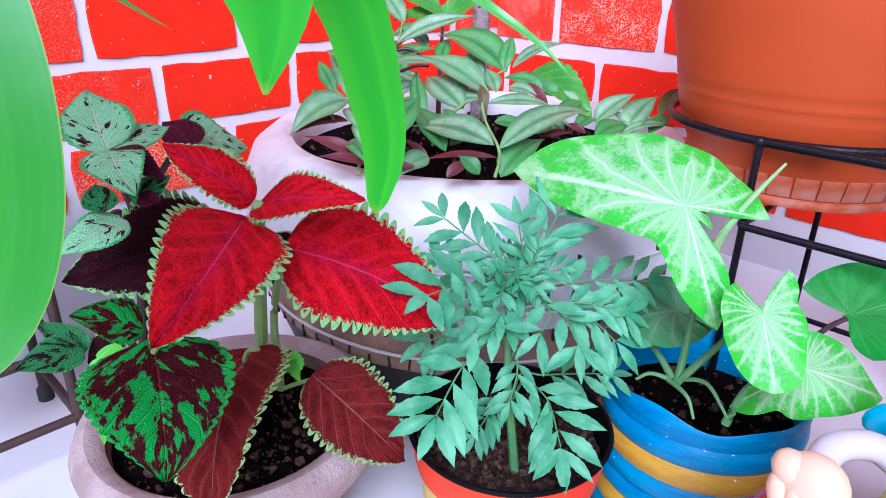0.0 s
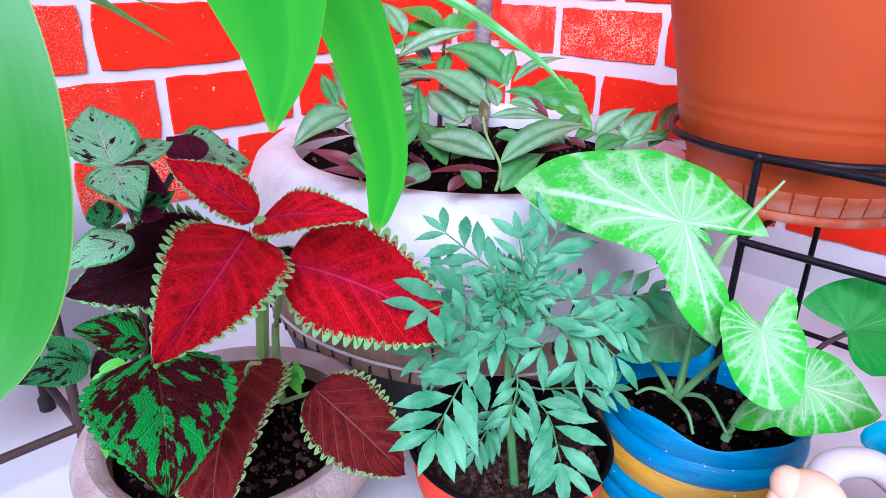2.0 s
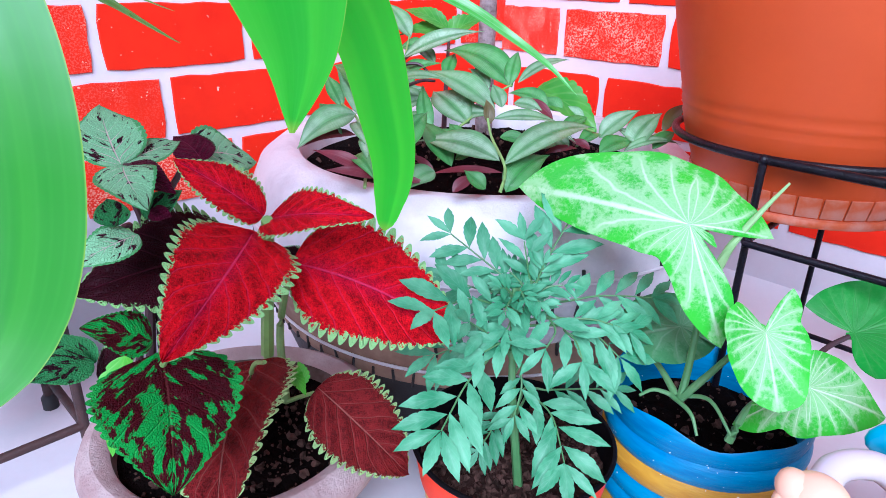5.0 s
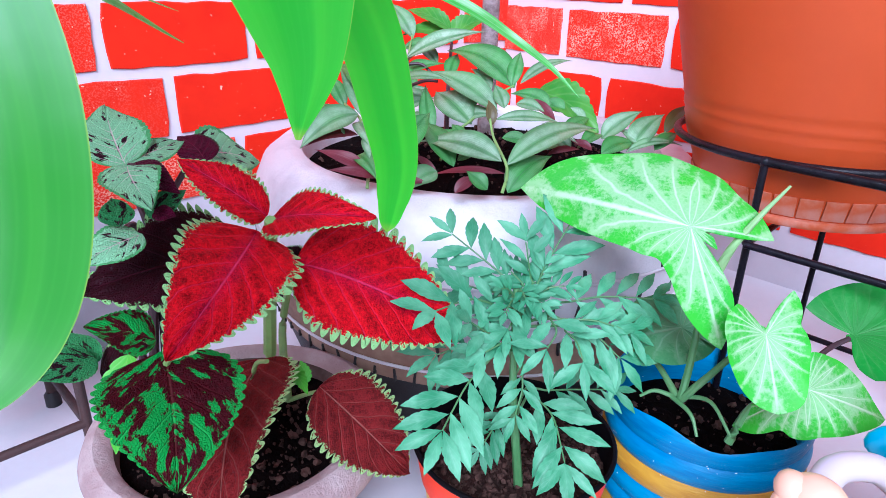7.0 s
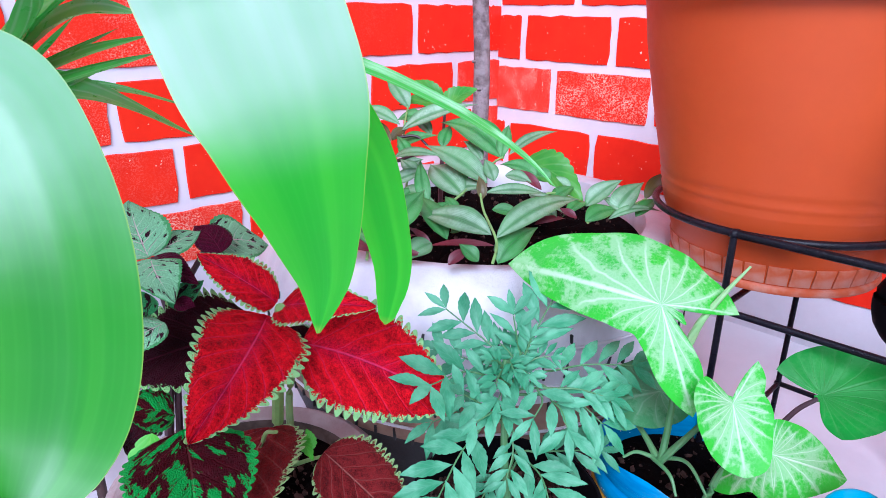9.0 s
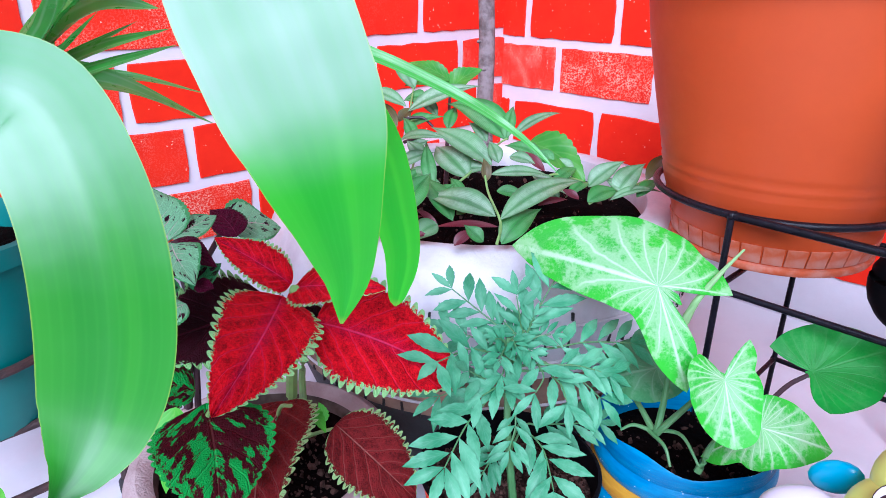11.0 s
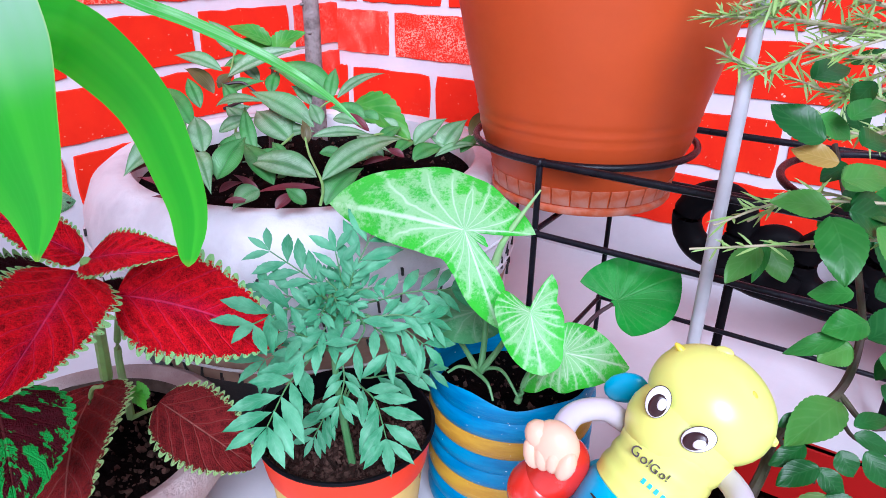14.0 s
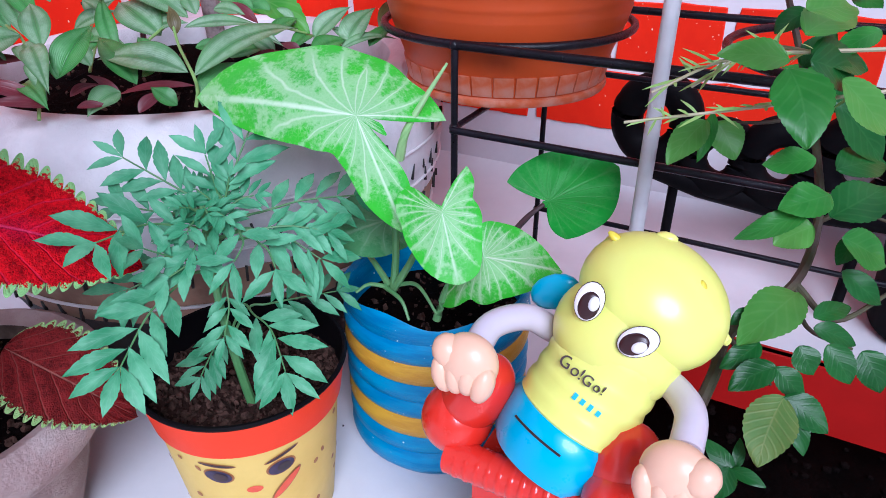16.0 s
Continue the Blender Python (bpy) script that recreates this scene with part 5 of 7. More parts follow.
leaf(trad_plant, TRAD, (-0.3731, 0.5502, 0.3530), (-0.4589, 0.5431, 0.3802), 0.0293, (0.306, -0.423, 0.853), 0.12, 0.25)
leaf(trad_plant, TRAD_GREEN, (-0.4067, 0.6147, 0.3635), (-0.5116, 0.6193, 0.3907), 0.0403, (0.211, -0.417, 0.884), 0.12, 0.25)
leaf(trad_plant, TRAD_GREEN, (-0.4091, 0.6129, 0.3645), (-0.4262, 0.6452, 0.3959), 0.0168, (0.404, -0.520, 0.753), 0.12, 0.25)
leaf(trad_plant, TRAD, (-0.4040, 0.6200, 0.3679), (-0.3902, 0.6905, 0.3872), 0.0143, (0.373, -0.312, 0.874), 0.12, 0.25)
leaf(trad_plant, TRAD, (-0.5422, 0.5838, 0.3813), (-0.4855, 0.6572, 0.4117), 0.0265, (0.266, -0.537, 0.801), 0.12, 0.25)
leaf(trad_plant, TRAD_SERRATE, (-0.5523, 0.6751, 0.3984), (-0.6154, 0.6440, 0.3988), 0.0282, (0.241, -0.477, 0.845), 0.12, 0.25)
leaf(trad_plant, TRAD_SERRATE, (-0.5548, 0.6719, 0.3970), (-0.5333, 0.7078, 0.4221), 0.0323, (0.237, -0.648, 0.724), 0.12, 0.25)
leaf(trad_plant, TRAD_SERRATE, (-0.5603, 0.6731, 0.4083), (-0.6199, 0.6565, 0.4275), 0.0250, (0.381, -0.411, 0.829), 0.12, 0.25)
leaf(trad_plant, TRAD, (-0.5892, 0.6382, 0.3971), (-0.6393, 0.6417, 0.4347), 0.0243, (0.519, -0.439, 0.733), 0.12, 0.25)
leaf(trad_plant, TRAD_GREEN, (-0.4096, 0.5002, 0.3289), (-0.4433, 0.5224, 0.3707), 0.0162, (0.504, -0.527, 0.685), 0.12, 0.25)
leaf(trad_plant, TRAD_GREEN, (-0.3464, 0.4652, 0.3192), (-0.4058, 0.4834, 0.3455), 0.0224, (0.269, -0.396, 0.878), 0.12, 0.25)
leaf(trad_plant, TRAD_GREEN, (-0.3630, 0.6191, 0.3498), (-0.4079, 0.6103, 0.3580), 0.0223, (0.244, -0.443, 0.863), 0.12, 0.25)
leaf(trad_plant, TRAD_UNDER, (-0.3440, 0.6029, 0.3424), (-0.3856, 0.6021, 0.3585), 0.0126, (0.334, -0.419, 0.844), 0.12, 0.25)
leaf(trad_plant, TRAD, (-0.3591, 0.5313, 0.3491), (-0.3257, 0.5906, 0.3427), 0.0153, (0.501, -0.191, 0.844), 0.12, 0.25)
leaf(trad_plant, TRAD_SERRATE, (-0.3967, 0.6365, 0.3581), (-0.3213, 0.6464, 0.3270), 0.0461, (0.393, -0.414, 0.821), 0.12, 0.25)
leaf(trad_plant, TRAD, (-0.3172, 0.6473, 0.3218), (-0.2965, 0.6833, 0.3484), 0.0224, (0.237, -0.661, 0.712), 0.12, 0.25)
leaf(trad_plant, TRAD, (-0.2882, 0.6562, 0.3145), (-0.2811, 0.7015, 0.3458), 0.0261, (0.332, -0.571, 0.751), 0.12, 0.25)
leaf(trad_plant, OLIVE, (-0.2787, 0.7030, 0.3265), (-0.2781, 0.7479, 0.3501), 0.0145, (0.349, -0.440, 0.828), 0.12, 0.25)
leaf(trad_plant, TRAD, (-0.2865, 0.6428, 0.3148), (-0.2576, 0.7032, 0.3176), 0.0111, (0.440, -0.251, 0.862), 0.12, 0.25)
leaf(trad_plant, TRAD_GREEN, (-0.2973, 0.6176, 0.3157), (-0.2881, 0.6606, 0.3218), 0.0221, (0.404, -0.213, 0.890), 0.12, 0.25)
leaf(trad_plant, OLIVE, (-0.3471, 0.5123, 0.3485), (-0.3592, 0.5200, 0.3687), 0.0105, (0.581, -0.581, 0.570), 0.12, 0.25)
leaf(trad_plant, TRAD, (-0.3692, 0.5553, 0.3551), (-0.3892, 0.5621, 0.3739), 0.0157, (0.510, -0.480, 0.714), 0.12, 0.25)
leaf(trad_plant, TRAD, (-0.3624, 0.4608, 0.3125), (-0.3684, 0.4321, 0.2996), 0.0236, (0.344, -0.444, 0.827), 0.12, 0.25)
leaf(trad_plant, TRAD_UNDER, (-0.4113, 0.4251, 0.3073), (-0.4516, 0.3957, 0.3244), 0.0146, (0.547, -0.295, 0.783), 0.12, 0.25)
leaf(trad_plant, TRAD_UNDER, (-0.3984, 0.4216, 0.3057), (-0.4231, 0.3870, 0.3138), 0.0115, (0.539, -0.194, 0.820), 0.12, 0.25)
leaf(trad_plant, TRAD, (-0.4376, 0.4443, 0.3320), (-0.3985, 0.4236, 0.3094), 0.0161, (0.296, -0.392, 0.871), 0.12, 0.25)
leaf(trad_plant, TRAD, (-0.4633, 0.4541, 0.3399), (-0.4114, 0.4332, 0.3212), 0.0190, (0.185, -0.358, 0.915), 0.12, 0.25)
leaf(trad_plant, TRAD_GREEN, (-0.4312, 0.4272, 0.3182), (-0.3883, 0.4165, 0.3060), 0.0178, (0.163, -0.379, 0.911), 0.12, 0.25)
leaf(trad_plant, TRAD_UNDER, (-0.3260, 0.4464, 0.3050), (-0.3227, 0.4710, 0.3154), 0.0121, (0.351, -0.406, 0.844), 0.12, 0.25)
leaf(trad_plant, TRAD_GREEN, (-0.3109, 0.4698, 0.3067), (-0.3315, 0.4649, 0.3195), 0.0151, (0.554, -0.384, 0.739), 0.12, 0.25)
leaf(trad_plant, TRAD_UNDER, (-0.3604, 0.4590, 0.3062), (-0.3908, 0.4548, 0.3238), 0.0083, (0.499, -0.405, 0.766), 0.12, 0.25)
leaf(trad_plant, TRAD_GREEN, (-0.5408, 0.5740, 0.3625), (-0.4947, 0.5993, 0.3803), 0.0223, (0.047, -0.631, 0.774), 0.12, 0.25)
leaf(trad_plant, TRAD_GREEN, (-0.4940, 0.5522, 0.3510), (-0.5296, 0.5643, 0.3791), 0.0163, (0.450, -0.456, 0.768), 0.12, 0.25)
leaf(trad_plant, TRAD, (-0.4969, 0.5467, 0.3464), (-0.4842, 0.5660, 0.3580), 0.0181, (0.240, -0.613, 0.753), 0.12, 0.25)
leaf(trad_plant, TRAD_GREEN, (-0.4865, 0.5986, 0.3656), (-0.5015, 0.6273, 0.3875), 0.0170, (0.360, -0.440, 0.822), 0.12, 0.25)
leaf(trad_plant, TRAD_GREEN, (-0.3267, 0.6550, 0.3248), (-0.3213, 0.6092, 0.3156), 0.0168, (0.331, -0.148, 0.932), 0.12, 0.25)
leaf(trad_plant, TRAD_UNDER, (-0.3043, 0.6123, 0.3184), (-0.3281, 0.6079, 0.3246), 0.0101, (0.300, -0.429, 0.852), 0.12, 0.25)
leaf(trad_plant, TRAD_GREEN, (-0.3284, 0.5467, 0.3243), (-0.3197, 0.5866, 0.3261), 0.0157, (0.432, -0.134, 0.892), 0.12, 0.25)
leaf(trad_plant, TRAD, (-0.4716, 0.5076, 0.3412), (-0.4477, 0.5393, 0.3552), 0.0190, (0.261, -0.548, 0.795), 0.12, 0.25)
leaf(trad_plant, TRAD_GREEN, (-0.4304, 0.4789, 0.3271), (-0.4381, 0.5112, 0.3432), 0.0213, (0.334, -0.354, 0.873), 0.12, 0.25)
leaf(trad_plant, TRAD_GREEN, (-0.3703, 0.5082, 0.3286), (-0.4004, 0.5162, 0.3406), 0.0116, (0.248, -0.394, 0.885), 0.12, 0.25)
leaf(trad_plant, TRAD, (-0.5022, 0.5461, 0.3971), (-0.5701, 0.5355, 0.4088), 0.0196, (0.219, -0.444, 0.869), 0.12, 0.25)
leaf(trad_plant, OLIVE, (-0.5035, 0.5324, 0.3744), (-0.5563, 0.5368, 0.3954), 0.0176, (0.306, -0.416, 0.856), 0.12, 0.25)
leaf(trad_plant, TRAD, (-0.3957, 0.4293, 0.3491), (-0.4287, 0.4493, 0.3754), 0.0222, (0.382, -0.439, 0.813), 0.12, 0.25)
leaf(trad_plant, TRAD, (-0.3931, 0.4199, 0.3526), (-0.3471, 0.3964, 0.3288), 0.0182, (0.267, -0.378, 0.886), 0.12, 0.25)
leaf(trad_plant, TRAD_GREEN, (-0.3628, 0.4158, 0.3344), (-0.3668, 0.4564, 0.3642), 0.0268, (0.362, -0.528, 0.768), 0.12, 0.25)
leaf(trad_plant, TRAD_GREEN, (-0.4615, 0.4699, 0.3558), (-0.5411, 0.4861, 0.3815), 0.0215, (0.209, -0.395, 0.895), 0.12, 0.25)
leaf(trad_plant, TRAD, (-0.4645, 0.5026, 0.3706), (-0.4045, 0.5197, 0.3793), 0.0153, (0.031, -0.542, 0.840), 0.12, 0.25)
leaf(trad_plant, TRAD, (-0.4024, 0.5298, 0.3412), (-0.3726, 0.5484, 0.3490), 0.0200, (0.143, -0.569, 0.809), 0.12, 0.25)
leaf(trad_plant, TRAD_GREEN, (-0.3499, 0.5314, 0.3341), (-0.3258, 0.5513, 0.3277), 0.0154, (0.480, -0.321, 0.817), 0.12, 0.25)
leaf(trad_plant, TRAD, (-0.4493, 0.4955, 0.3351), (-0.4064, 0.5073, 0.3354), 0.0197, (0.130, -0.494, 0.860), 0.12, 0.25)
leaf(trad_plant, TRAD_GREEN, (-0.4028, 0.5495, 0.3496), (-0.4350, 0.5582, 0.3662), 0.0147, (0.328, -0.413, 0.850), 0.12, 0.25)
leaf(trad_plant, TRAD, (-0.3462, 0.5845, 0.3406), (-0.3103, 0.5961, 0.3264), 0.0153, (0.445, -0.391, 0.806), 0.12, 0.25)
leaf(trad_plant, TRAD_GREEN, (-0.3515, 0.6277, 0.3454), (-0.3789, 0.6208, 0.3535), 0.0200, (0.351, -0.419, 0.838), 0.12, 0.25)
leaf(trad_plant, TRAD, (-0.3321, 0.6408, 0.3356), (-0.3610, 0.6356, 0.3488), 0.0176, (0.440, -0.405, 0.801), 0.12, 0.25)
leaf(trad_plant, TRAD_GREEN, (-0.3528, 0.4758, 0.3219), (-0.3390, 0.4963, 0.3338), 0.0124, (0.242, -0.603, 0.760), 0.12, 0.25)
leaf(trad_plant, TRAD, (-0.3816, 0.5880, 0.3539), (-0.3521, 0.5984, 0.3483), 0.0168, (0.312, -0.433, 0.846), 0.12, 0.25)
leaf(trad_plant, TRAD_GREEN, (-0.5070, 0.5151, 0.3610), (-0.5409, 0.5281, 0.3879), 0.0168, (0.439, -0.455, 0.775), 0.12, 0.25)
leaf(trad_plant, TRAD, (-0.4533, 0.5291, 0.3471), (-0.4884, 0.5337, 0.3617), 0.0169, (0.302, -0.413, 0.859), 0.12, 0.25)
leaf(trad_plant, TRAD_GREEN, (-0.4481, 0.6061, 0.3660), (-0.4559, 0.6408, 0.3863), 0.0163, (0.348, -0.413, 0.842), 0.12, 0.25)
leaf(trad_plant, TRAD, (-0.2806, 0.6659, 0.3184), (-0.3084, 0.6614, 0.3311), 0.0160, (0.433, -0.407, 0.804), 0.12, 0.25)
leaf(trad_plant, TRAD_GREEN, (-0.2716, 0.6728, 0.3151), (-0.2697, 0.7120, 0.3268), 0.0149, (0.360, -0.283, 0.889), 0.12, 0.25)
leaf(trad_plant, TRAD_UNDER, (-0.3163, 0.5565, 0.3209), (-0.3065, 0.5963, 0.3206), 0.0087, (0.453, -0.105, 0.885), 0.12, 0.25)
leaf(trad_plant, TRAD, (-0.4059, 0.4711, 0.3249), (-0.4380, 0.4786, 0.3393), 0.0168, (0.293, -0.407, 0.866), 0.12, 0.25)
leaf(trad_plant, TRAD_GREEN, (-0.3807, 0.4824, 0.3280), (-0.3813, 0.5043, 0.3402), 0.0154, (0.350, -0.450, 0.822), 0.12, 0.25)
leaf(trad_plant, TRAD_UNDER, (-0.3880, 0.4352, 0.3116), (-0.3817, 0.4593, 0.3162), 0.0091, (0.394, -0.272, 0.878), 0.12, 0.25)
leaf(trad_plant, TRAD_GREEN, (-0.4143, 0.4446, 0.3197), (-0.4155, 0.4658, 0.3318), 0.0169, (0.351, -0.448, 0.822), 0.12, 0.25)
leaf(trad_plant, TRAD, (-0.4302, 0.6046, 0.3596), (-0.4583, 0.6031, 0.3780), 0.0153, (0.512, -0.418, 0.750), 0.12, 0.25)
leaf(trad_plant, TRAD_GREEN, (-0.3339, 0.6057, 0.3305), (-0.3318, 0.6443, 0.3409), 0.0161, (0.363, -0.260, 0.895), 0.12, 0.25)
leaf(trad_plant, TRAD_UNDER, (-0.3747, 0.4301, 0.3065), (-0.3571, 0.4466, 0.3053), 0.0081, (0.404, -0.370, 0.837), 0.12, 0.25)
leaf(trad_plant, TRAD, (-0.3085, 0.5805, 0.3228), (-0.3356, 0.5760, 0.3344), 0.0159, (0.417, -0.409, 0.812), 0.12, 0.25)
leaf(trad_plant, TRAD_GREEN, (-0.4838, 0.4468, 0.3358), (-0.5178, 0.4519, 0.3491), 0.0141, (0.279, -0.410, 0.868), 0.12, 0.25)
leaf(trad_plant, TRAD, (-0.4599, 0.4353, 0.3282), (-0.4859, 0.4287, 0.3341), 0.0129, (0.306, -0.431, 0.849), 0.12, 0.25)
leaf(trad_plant, OLIVE, (-0.5466, 0.5724, 0.3694), (-0.5432, 0.5992, 0.3834), 0.0151, (0.343, -0.469, 0.814), 0.12, 0.25)
leaf(trad_plant, TRAD_GREEN, (-0.5596, 0.6323, 0.3894), (-0.5878, 0.6169, 0.3845), 0.0238, (0.151, -0.544, 0.825), 0.12, 0.25)
leaf(trad_plant, TRAD, (-0.5148, 0.6077, 0.3764), (-0.5523, 0.6119, 0.3943), 0.0163, (0.352, -0.419, 0.837), 0.12, 0.25)
stem(trad_plant, "stem", STEM_LIGHT, ((-0.3046, 0.4814, 0.3029), (-0.3045, 0.4860, 0.3157), (-0.3069, 0.4862, 0.3277), (-0.3360, 0.5034, 0.3408), (-0.3500, 0.5129, 0.3544)), 0.0015, 0.0011)
stem(trad_plant, "stem", STEM_LIGHT, ((-0.4010, 0.4141, 0.2974), (-0.4247, 0.4370, 0.3241), (-0.4637, 0.4559, 0.3433), (-0.5020, 0.4677, 0.3496)), 0.0015, 0.0011)
stem(trad_plant, "stem", STEM_LIGHT, ((-0.3840, 0.4860, 0.3137), (-0.3874, 0.5107, 0.3356), (-0.3869, 0.5326, 0.3460), (-0.4079, 0.5966, 0.3605), (-0.4082, 0.6145, 0.3656)), 0.0015, 0.0011)
stem(trad_plant, "stem", STEM_LIGHT, ((-0.2954, 0.6189, 0.3147), (-0.2979, 0.6477, 0.3163), (-0.2885, 0.6580, 0.3182), (-0.2782, 0.7041, 0.3276)), 0.0015, 0.0011)
stem(trad_plant, "stem", STEM_DARK, ((-0.4421, 0.5510, 0.3144), (-0.4858, 0.5972, 0.3622), (-0.5550, 0.6702, 0.3945)), 0.0028, 0.0018)
stem(trad_plant, "stem", STEM_LIGHT, ((-0.4569, 0.5020, 0.3074), (-0.4921, 0.5489, 0.3421), (-0.5386, 0.5839, 0.3756), (-0.5909, 0.6380, 0.3996)), 0.0015, 0.0011)
stem(trad_plant, "stem", STEM_LIGHT, ((-0.3391, 0.5782, 0.3182), (-0.3386, 0.6062, 0.3391), (-0.3236, 0.6446, 0.3279)), 0.0015, 0.0011)
stem(trad_plant, "stem", STEM_DARK, ((-0.5049, 0.5443, 0.3556), (-0.4756, 0.5496, 0.3676), (-0.4580, 0.5528, 0.3694)), 0.002, 0.0014)
stem(trad_plant, "stem", STEM_DARK, ((-0.5280, 0.5646, 0.3768), (-0.5131, 0.5802, 0.3785), (-0.5002, 0.5869, 0.3686)), 0.002, 0.0014)

# narrow leaves of the grassy plant
grassy_plant = thing("grassy_plant", (-0.658, 0.105, 0.287), "grassy plant with narrow arching green leaves", "plant")
strap(grassy_plant, "leaf", GRASSY, ((-0.658, 0.105, 0.287), (-0.536, 0.124, 0.384), (-0.455, 0.137, 0.449), (-0.387, 0.184, 0.486), (-0.344, 0.218, 0.502)), 0.0326, (0.493, -0.143, 0.858), 0.25, "blade", 36)
strap(grassy_plant, "leaf", GRASSY, ((-0.658, 0.105, 0.287), (-0.536, 0.124, 0.384), (-0.455, 0.137, 0.449), (-0.386, 0.183, 0.476), (-0.352, 0.225, 0.492)), 0.0266, (0.488, -0.140, 0.861), 0.25, "blade", 36)
strap(grassy_plant, "leaf", GRASSY, ((-0.658, 0.105, 0.287), (-0.536, 0.124, 0.384), (-0.455, 0.137, 0.449), (-0.387, 0.185, 0.508), (-0.336, 0.211, 0.514)), 0.0592, (0.504, -0.147, 0.851), 0.25, "blade", 36)
strap(grassy_plant, "leaf", GRASSY, ((-0.658, 0.105, 0.287), (-0.536, 0.124, 0.384), (-0.455, 0.137, 0.449), (-0.423, 0.195, 0.466), (-0.447, 0.287, 0.421)), 0.0548, (0.484, -0.141, 0.863), 0.25, "blade", 36)
strap(grassy_plant, "leaf", GRASSY, ((-0.658, 0.105, 0.287), (-0.536, 0.124, 0.384), (-0.455, 0.137, 0.449), (-0.440, 0.211, 0.465), (-0.469, 0.296, 0.441)), 0.0267, (0.482, -0.151, 0.863), 0.25, "blade", 36)
strap(grassy_plant, "leaf", GRASSY, ((-0.658, 0.105, 0.287), (-0.536, 0.124, 0.384), (-0.455, 0.137, 0.449), (-0.391, 0.168, 0.486), (-0.347, 0.180, 0.512)), 0.0445, (0.498, -0.125, 0.858), 0.25, "blade", 36)
strap(grassy_plant, "leaf", GRASSY, ((-0.658, 0.105, 0.287), (-0.536, 0.124, 0.384), (-0.455, 0.137, 0.449), (-0.373, 0.160, 0.502), (-0.332, 0.160, 0.530)), 0.0425, (0.507, -0.124, 0.853), 0.25, "blade", 36)
strap(grassy_plant, "leaf", GRASSY, ((-0.658, 0.105, 0.287), (-0.536, 0.124, 0.384), (-0.455, 0.137, 0.449), (-0.389, 0.181, 0.514), (-0.340, 0.200, 0.529)), 0.0534, (0.509, -0.143, 0.849), 0.25, "blade", 36)
strap(grassy_plant, "leaf", GRASSY, ((-0.658, 0.105, 0.287), (-0.536, 0.124, 0.384), (-0.455, 0.137, 0.449), (-0.410, 0.171, 0.478), (-0.378, 0.213, 0.505)), 0.0248, (0.495, -0.123, 0.860), 0.25, "blade", 36)
strap(grassy_plant, "leaf", GRASSY, ((-0.658, 0.105, 0.287), (-0.536, 0.124, 0.384), (-0.455, 0.137, 0.449), (-0.393, 0.164, 0.508), (-0.367, 0.182, 0.526)), 0.0385, (0.511, -0.123, 0.851), 0.25, "blade", 36)
strap(grassy_plant, "leaf", GRASSY, ((-0.658, 0.105, 0.287), (-0.536, 0.124, 0.384), (-0.455, 0.137, 0.449), (-0.428, 0.180, 0.465), (-0.437, 0.223, 0.478)), 0.0225, (0.488, -0.125, 0.864), 0.25, "blade", 36)
strap(grassy_plant, "leaf", GRASSY, ((-0.658, 0.105, 0.287), (-0.536, 0.124, 0.384), (-0.455, 0.137, 0.449), (-0.432, 0.163, 0.471), (-0.430, 0.180, 0.500)), 0.0354, (0.495, -0.109, 0.862), 0.25, "blade", 36)

# leaves of the shrub in the red trough
leaf(shrub_plant, SHRUB_PALE, (0.0964, 0.5275, 0.3744), (0.0614, 0.5156, 0.3754), 0.0215, (0.208, -0.544, 0.813), 0.06, 0.12)
leaf(shrub_plant, SHRUB, (0.0966, 0.5196, 0.3721), (0.1145, 0.4893, 0.3404), 0.0288, (0.057, -0.704, 0.708), 0.06, 0.12)
leaf(shrub_plant, SHRUB_PALE, (0.0580, 0.5604, 0.3259), (0.0428, 0.5365, 0.3018), 0.0208, (-0.055, -0.692, 0.720), 0.06, 0.12)
leaf(shrub_plant, SHRUB_PALE, (0.0638, 0.5629, 0.3249), (0.0793, 0.5579, 0.3041), 0.0211, (0.353, -0.816, 0.459), 0.06, 0.12)
leaf(shrub_plant, SHRUB, (0.0607, 0.5644, 0.3299), (0.0589, 0.5460, 0.3029), 0.0095, (-0.018, -0.826, 0.564), 0.06, 0.12)
leaf(shrub_plant, SHRUB, (0.1205, 0.5060, 0.3309), (0.0961, 0.5017, 0.3246), 0.0167, (-0.092, -0.619, 0.780), 0.06, 0.12)
leaf(shrub_plant, SHRUB, (0.1242, 0.5130, 0.2981), (0.0914, 0.4969, 0.2805), 0.0142, (-0.088, -0.647, 0.757), 0.06, 0.12)
leaf(shrub_plant, SHRUB_PALE, (0.1291, 0.5162, 0.2887), (0.1117, 0.5061, 0.2777), 0.0217, (-0.093, -0.659, 0.746), 0.06, 0.12)
leaf(shrub_plant, SHRUB, (0.1328, 0.5231, 0.3064), (0.1092, 0.5056, 0.2992), 0.0225, (0.125, -0.515, 0.848), 0.06, 0.12)
leaf(shrub_plant, SHRUB_DEEP, (0.1369, 0.5387, 0.2865), (0.1629, 0.5734, 0.2979), 0.0285, (0.157, -0.413, 0.897), 0.06, 0.12)
leaf(shrub_plant, SHRUB_PALE, (0.1224, 0.5303, 0.3669), (0.1511, 0.5404, 0.3380), 0.0221, (0.661, -0.603, 0.446), 0.06, 0.12)
leaf(shrub_plant, SHRUB_PALE, (0.1002, 0.5373, 0.3862), (0.1212, 0.5723, 0.3924), 0.0260, (0.215, -0.292, 0.932), 0.06, 0.12)
leaf(shrub_plant, SHRUB_DEEP, (0.1053, 0.5400, 0.3760), (0.1346, 0.5623, 0.3655), 0.0246, (0.529, -0.327, 0.783), 0.06, 0.12)
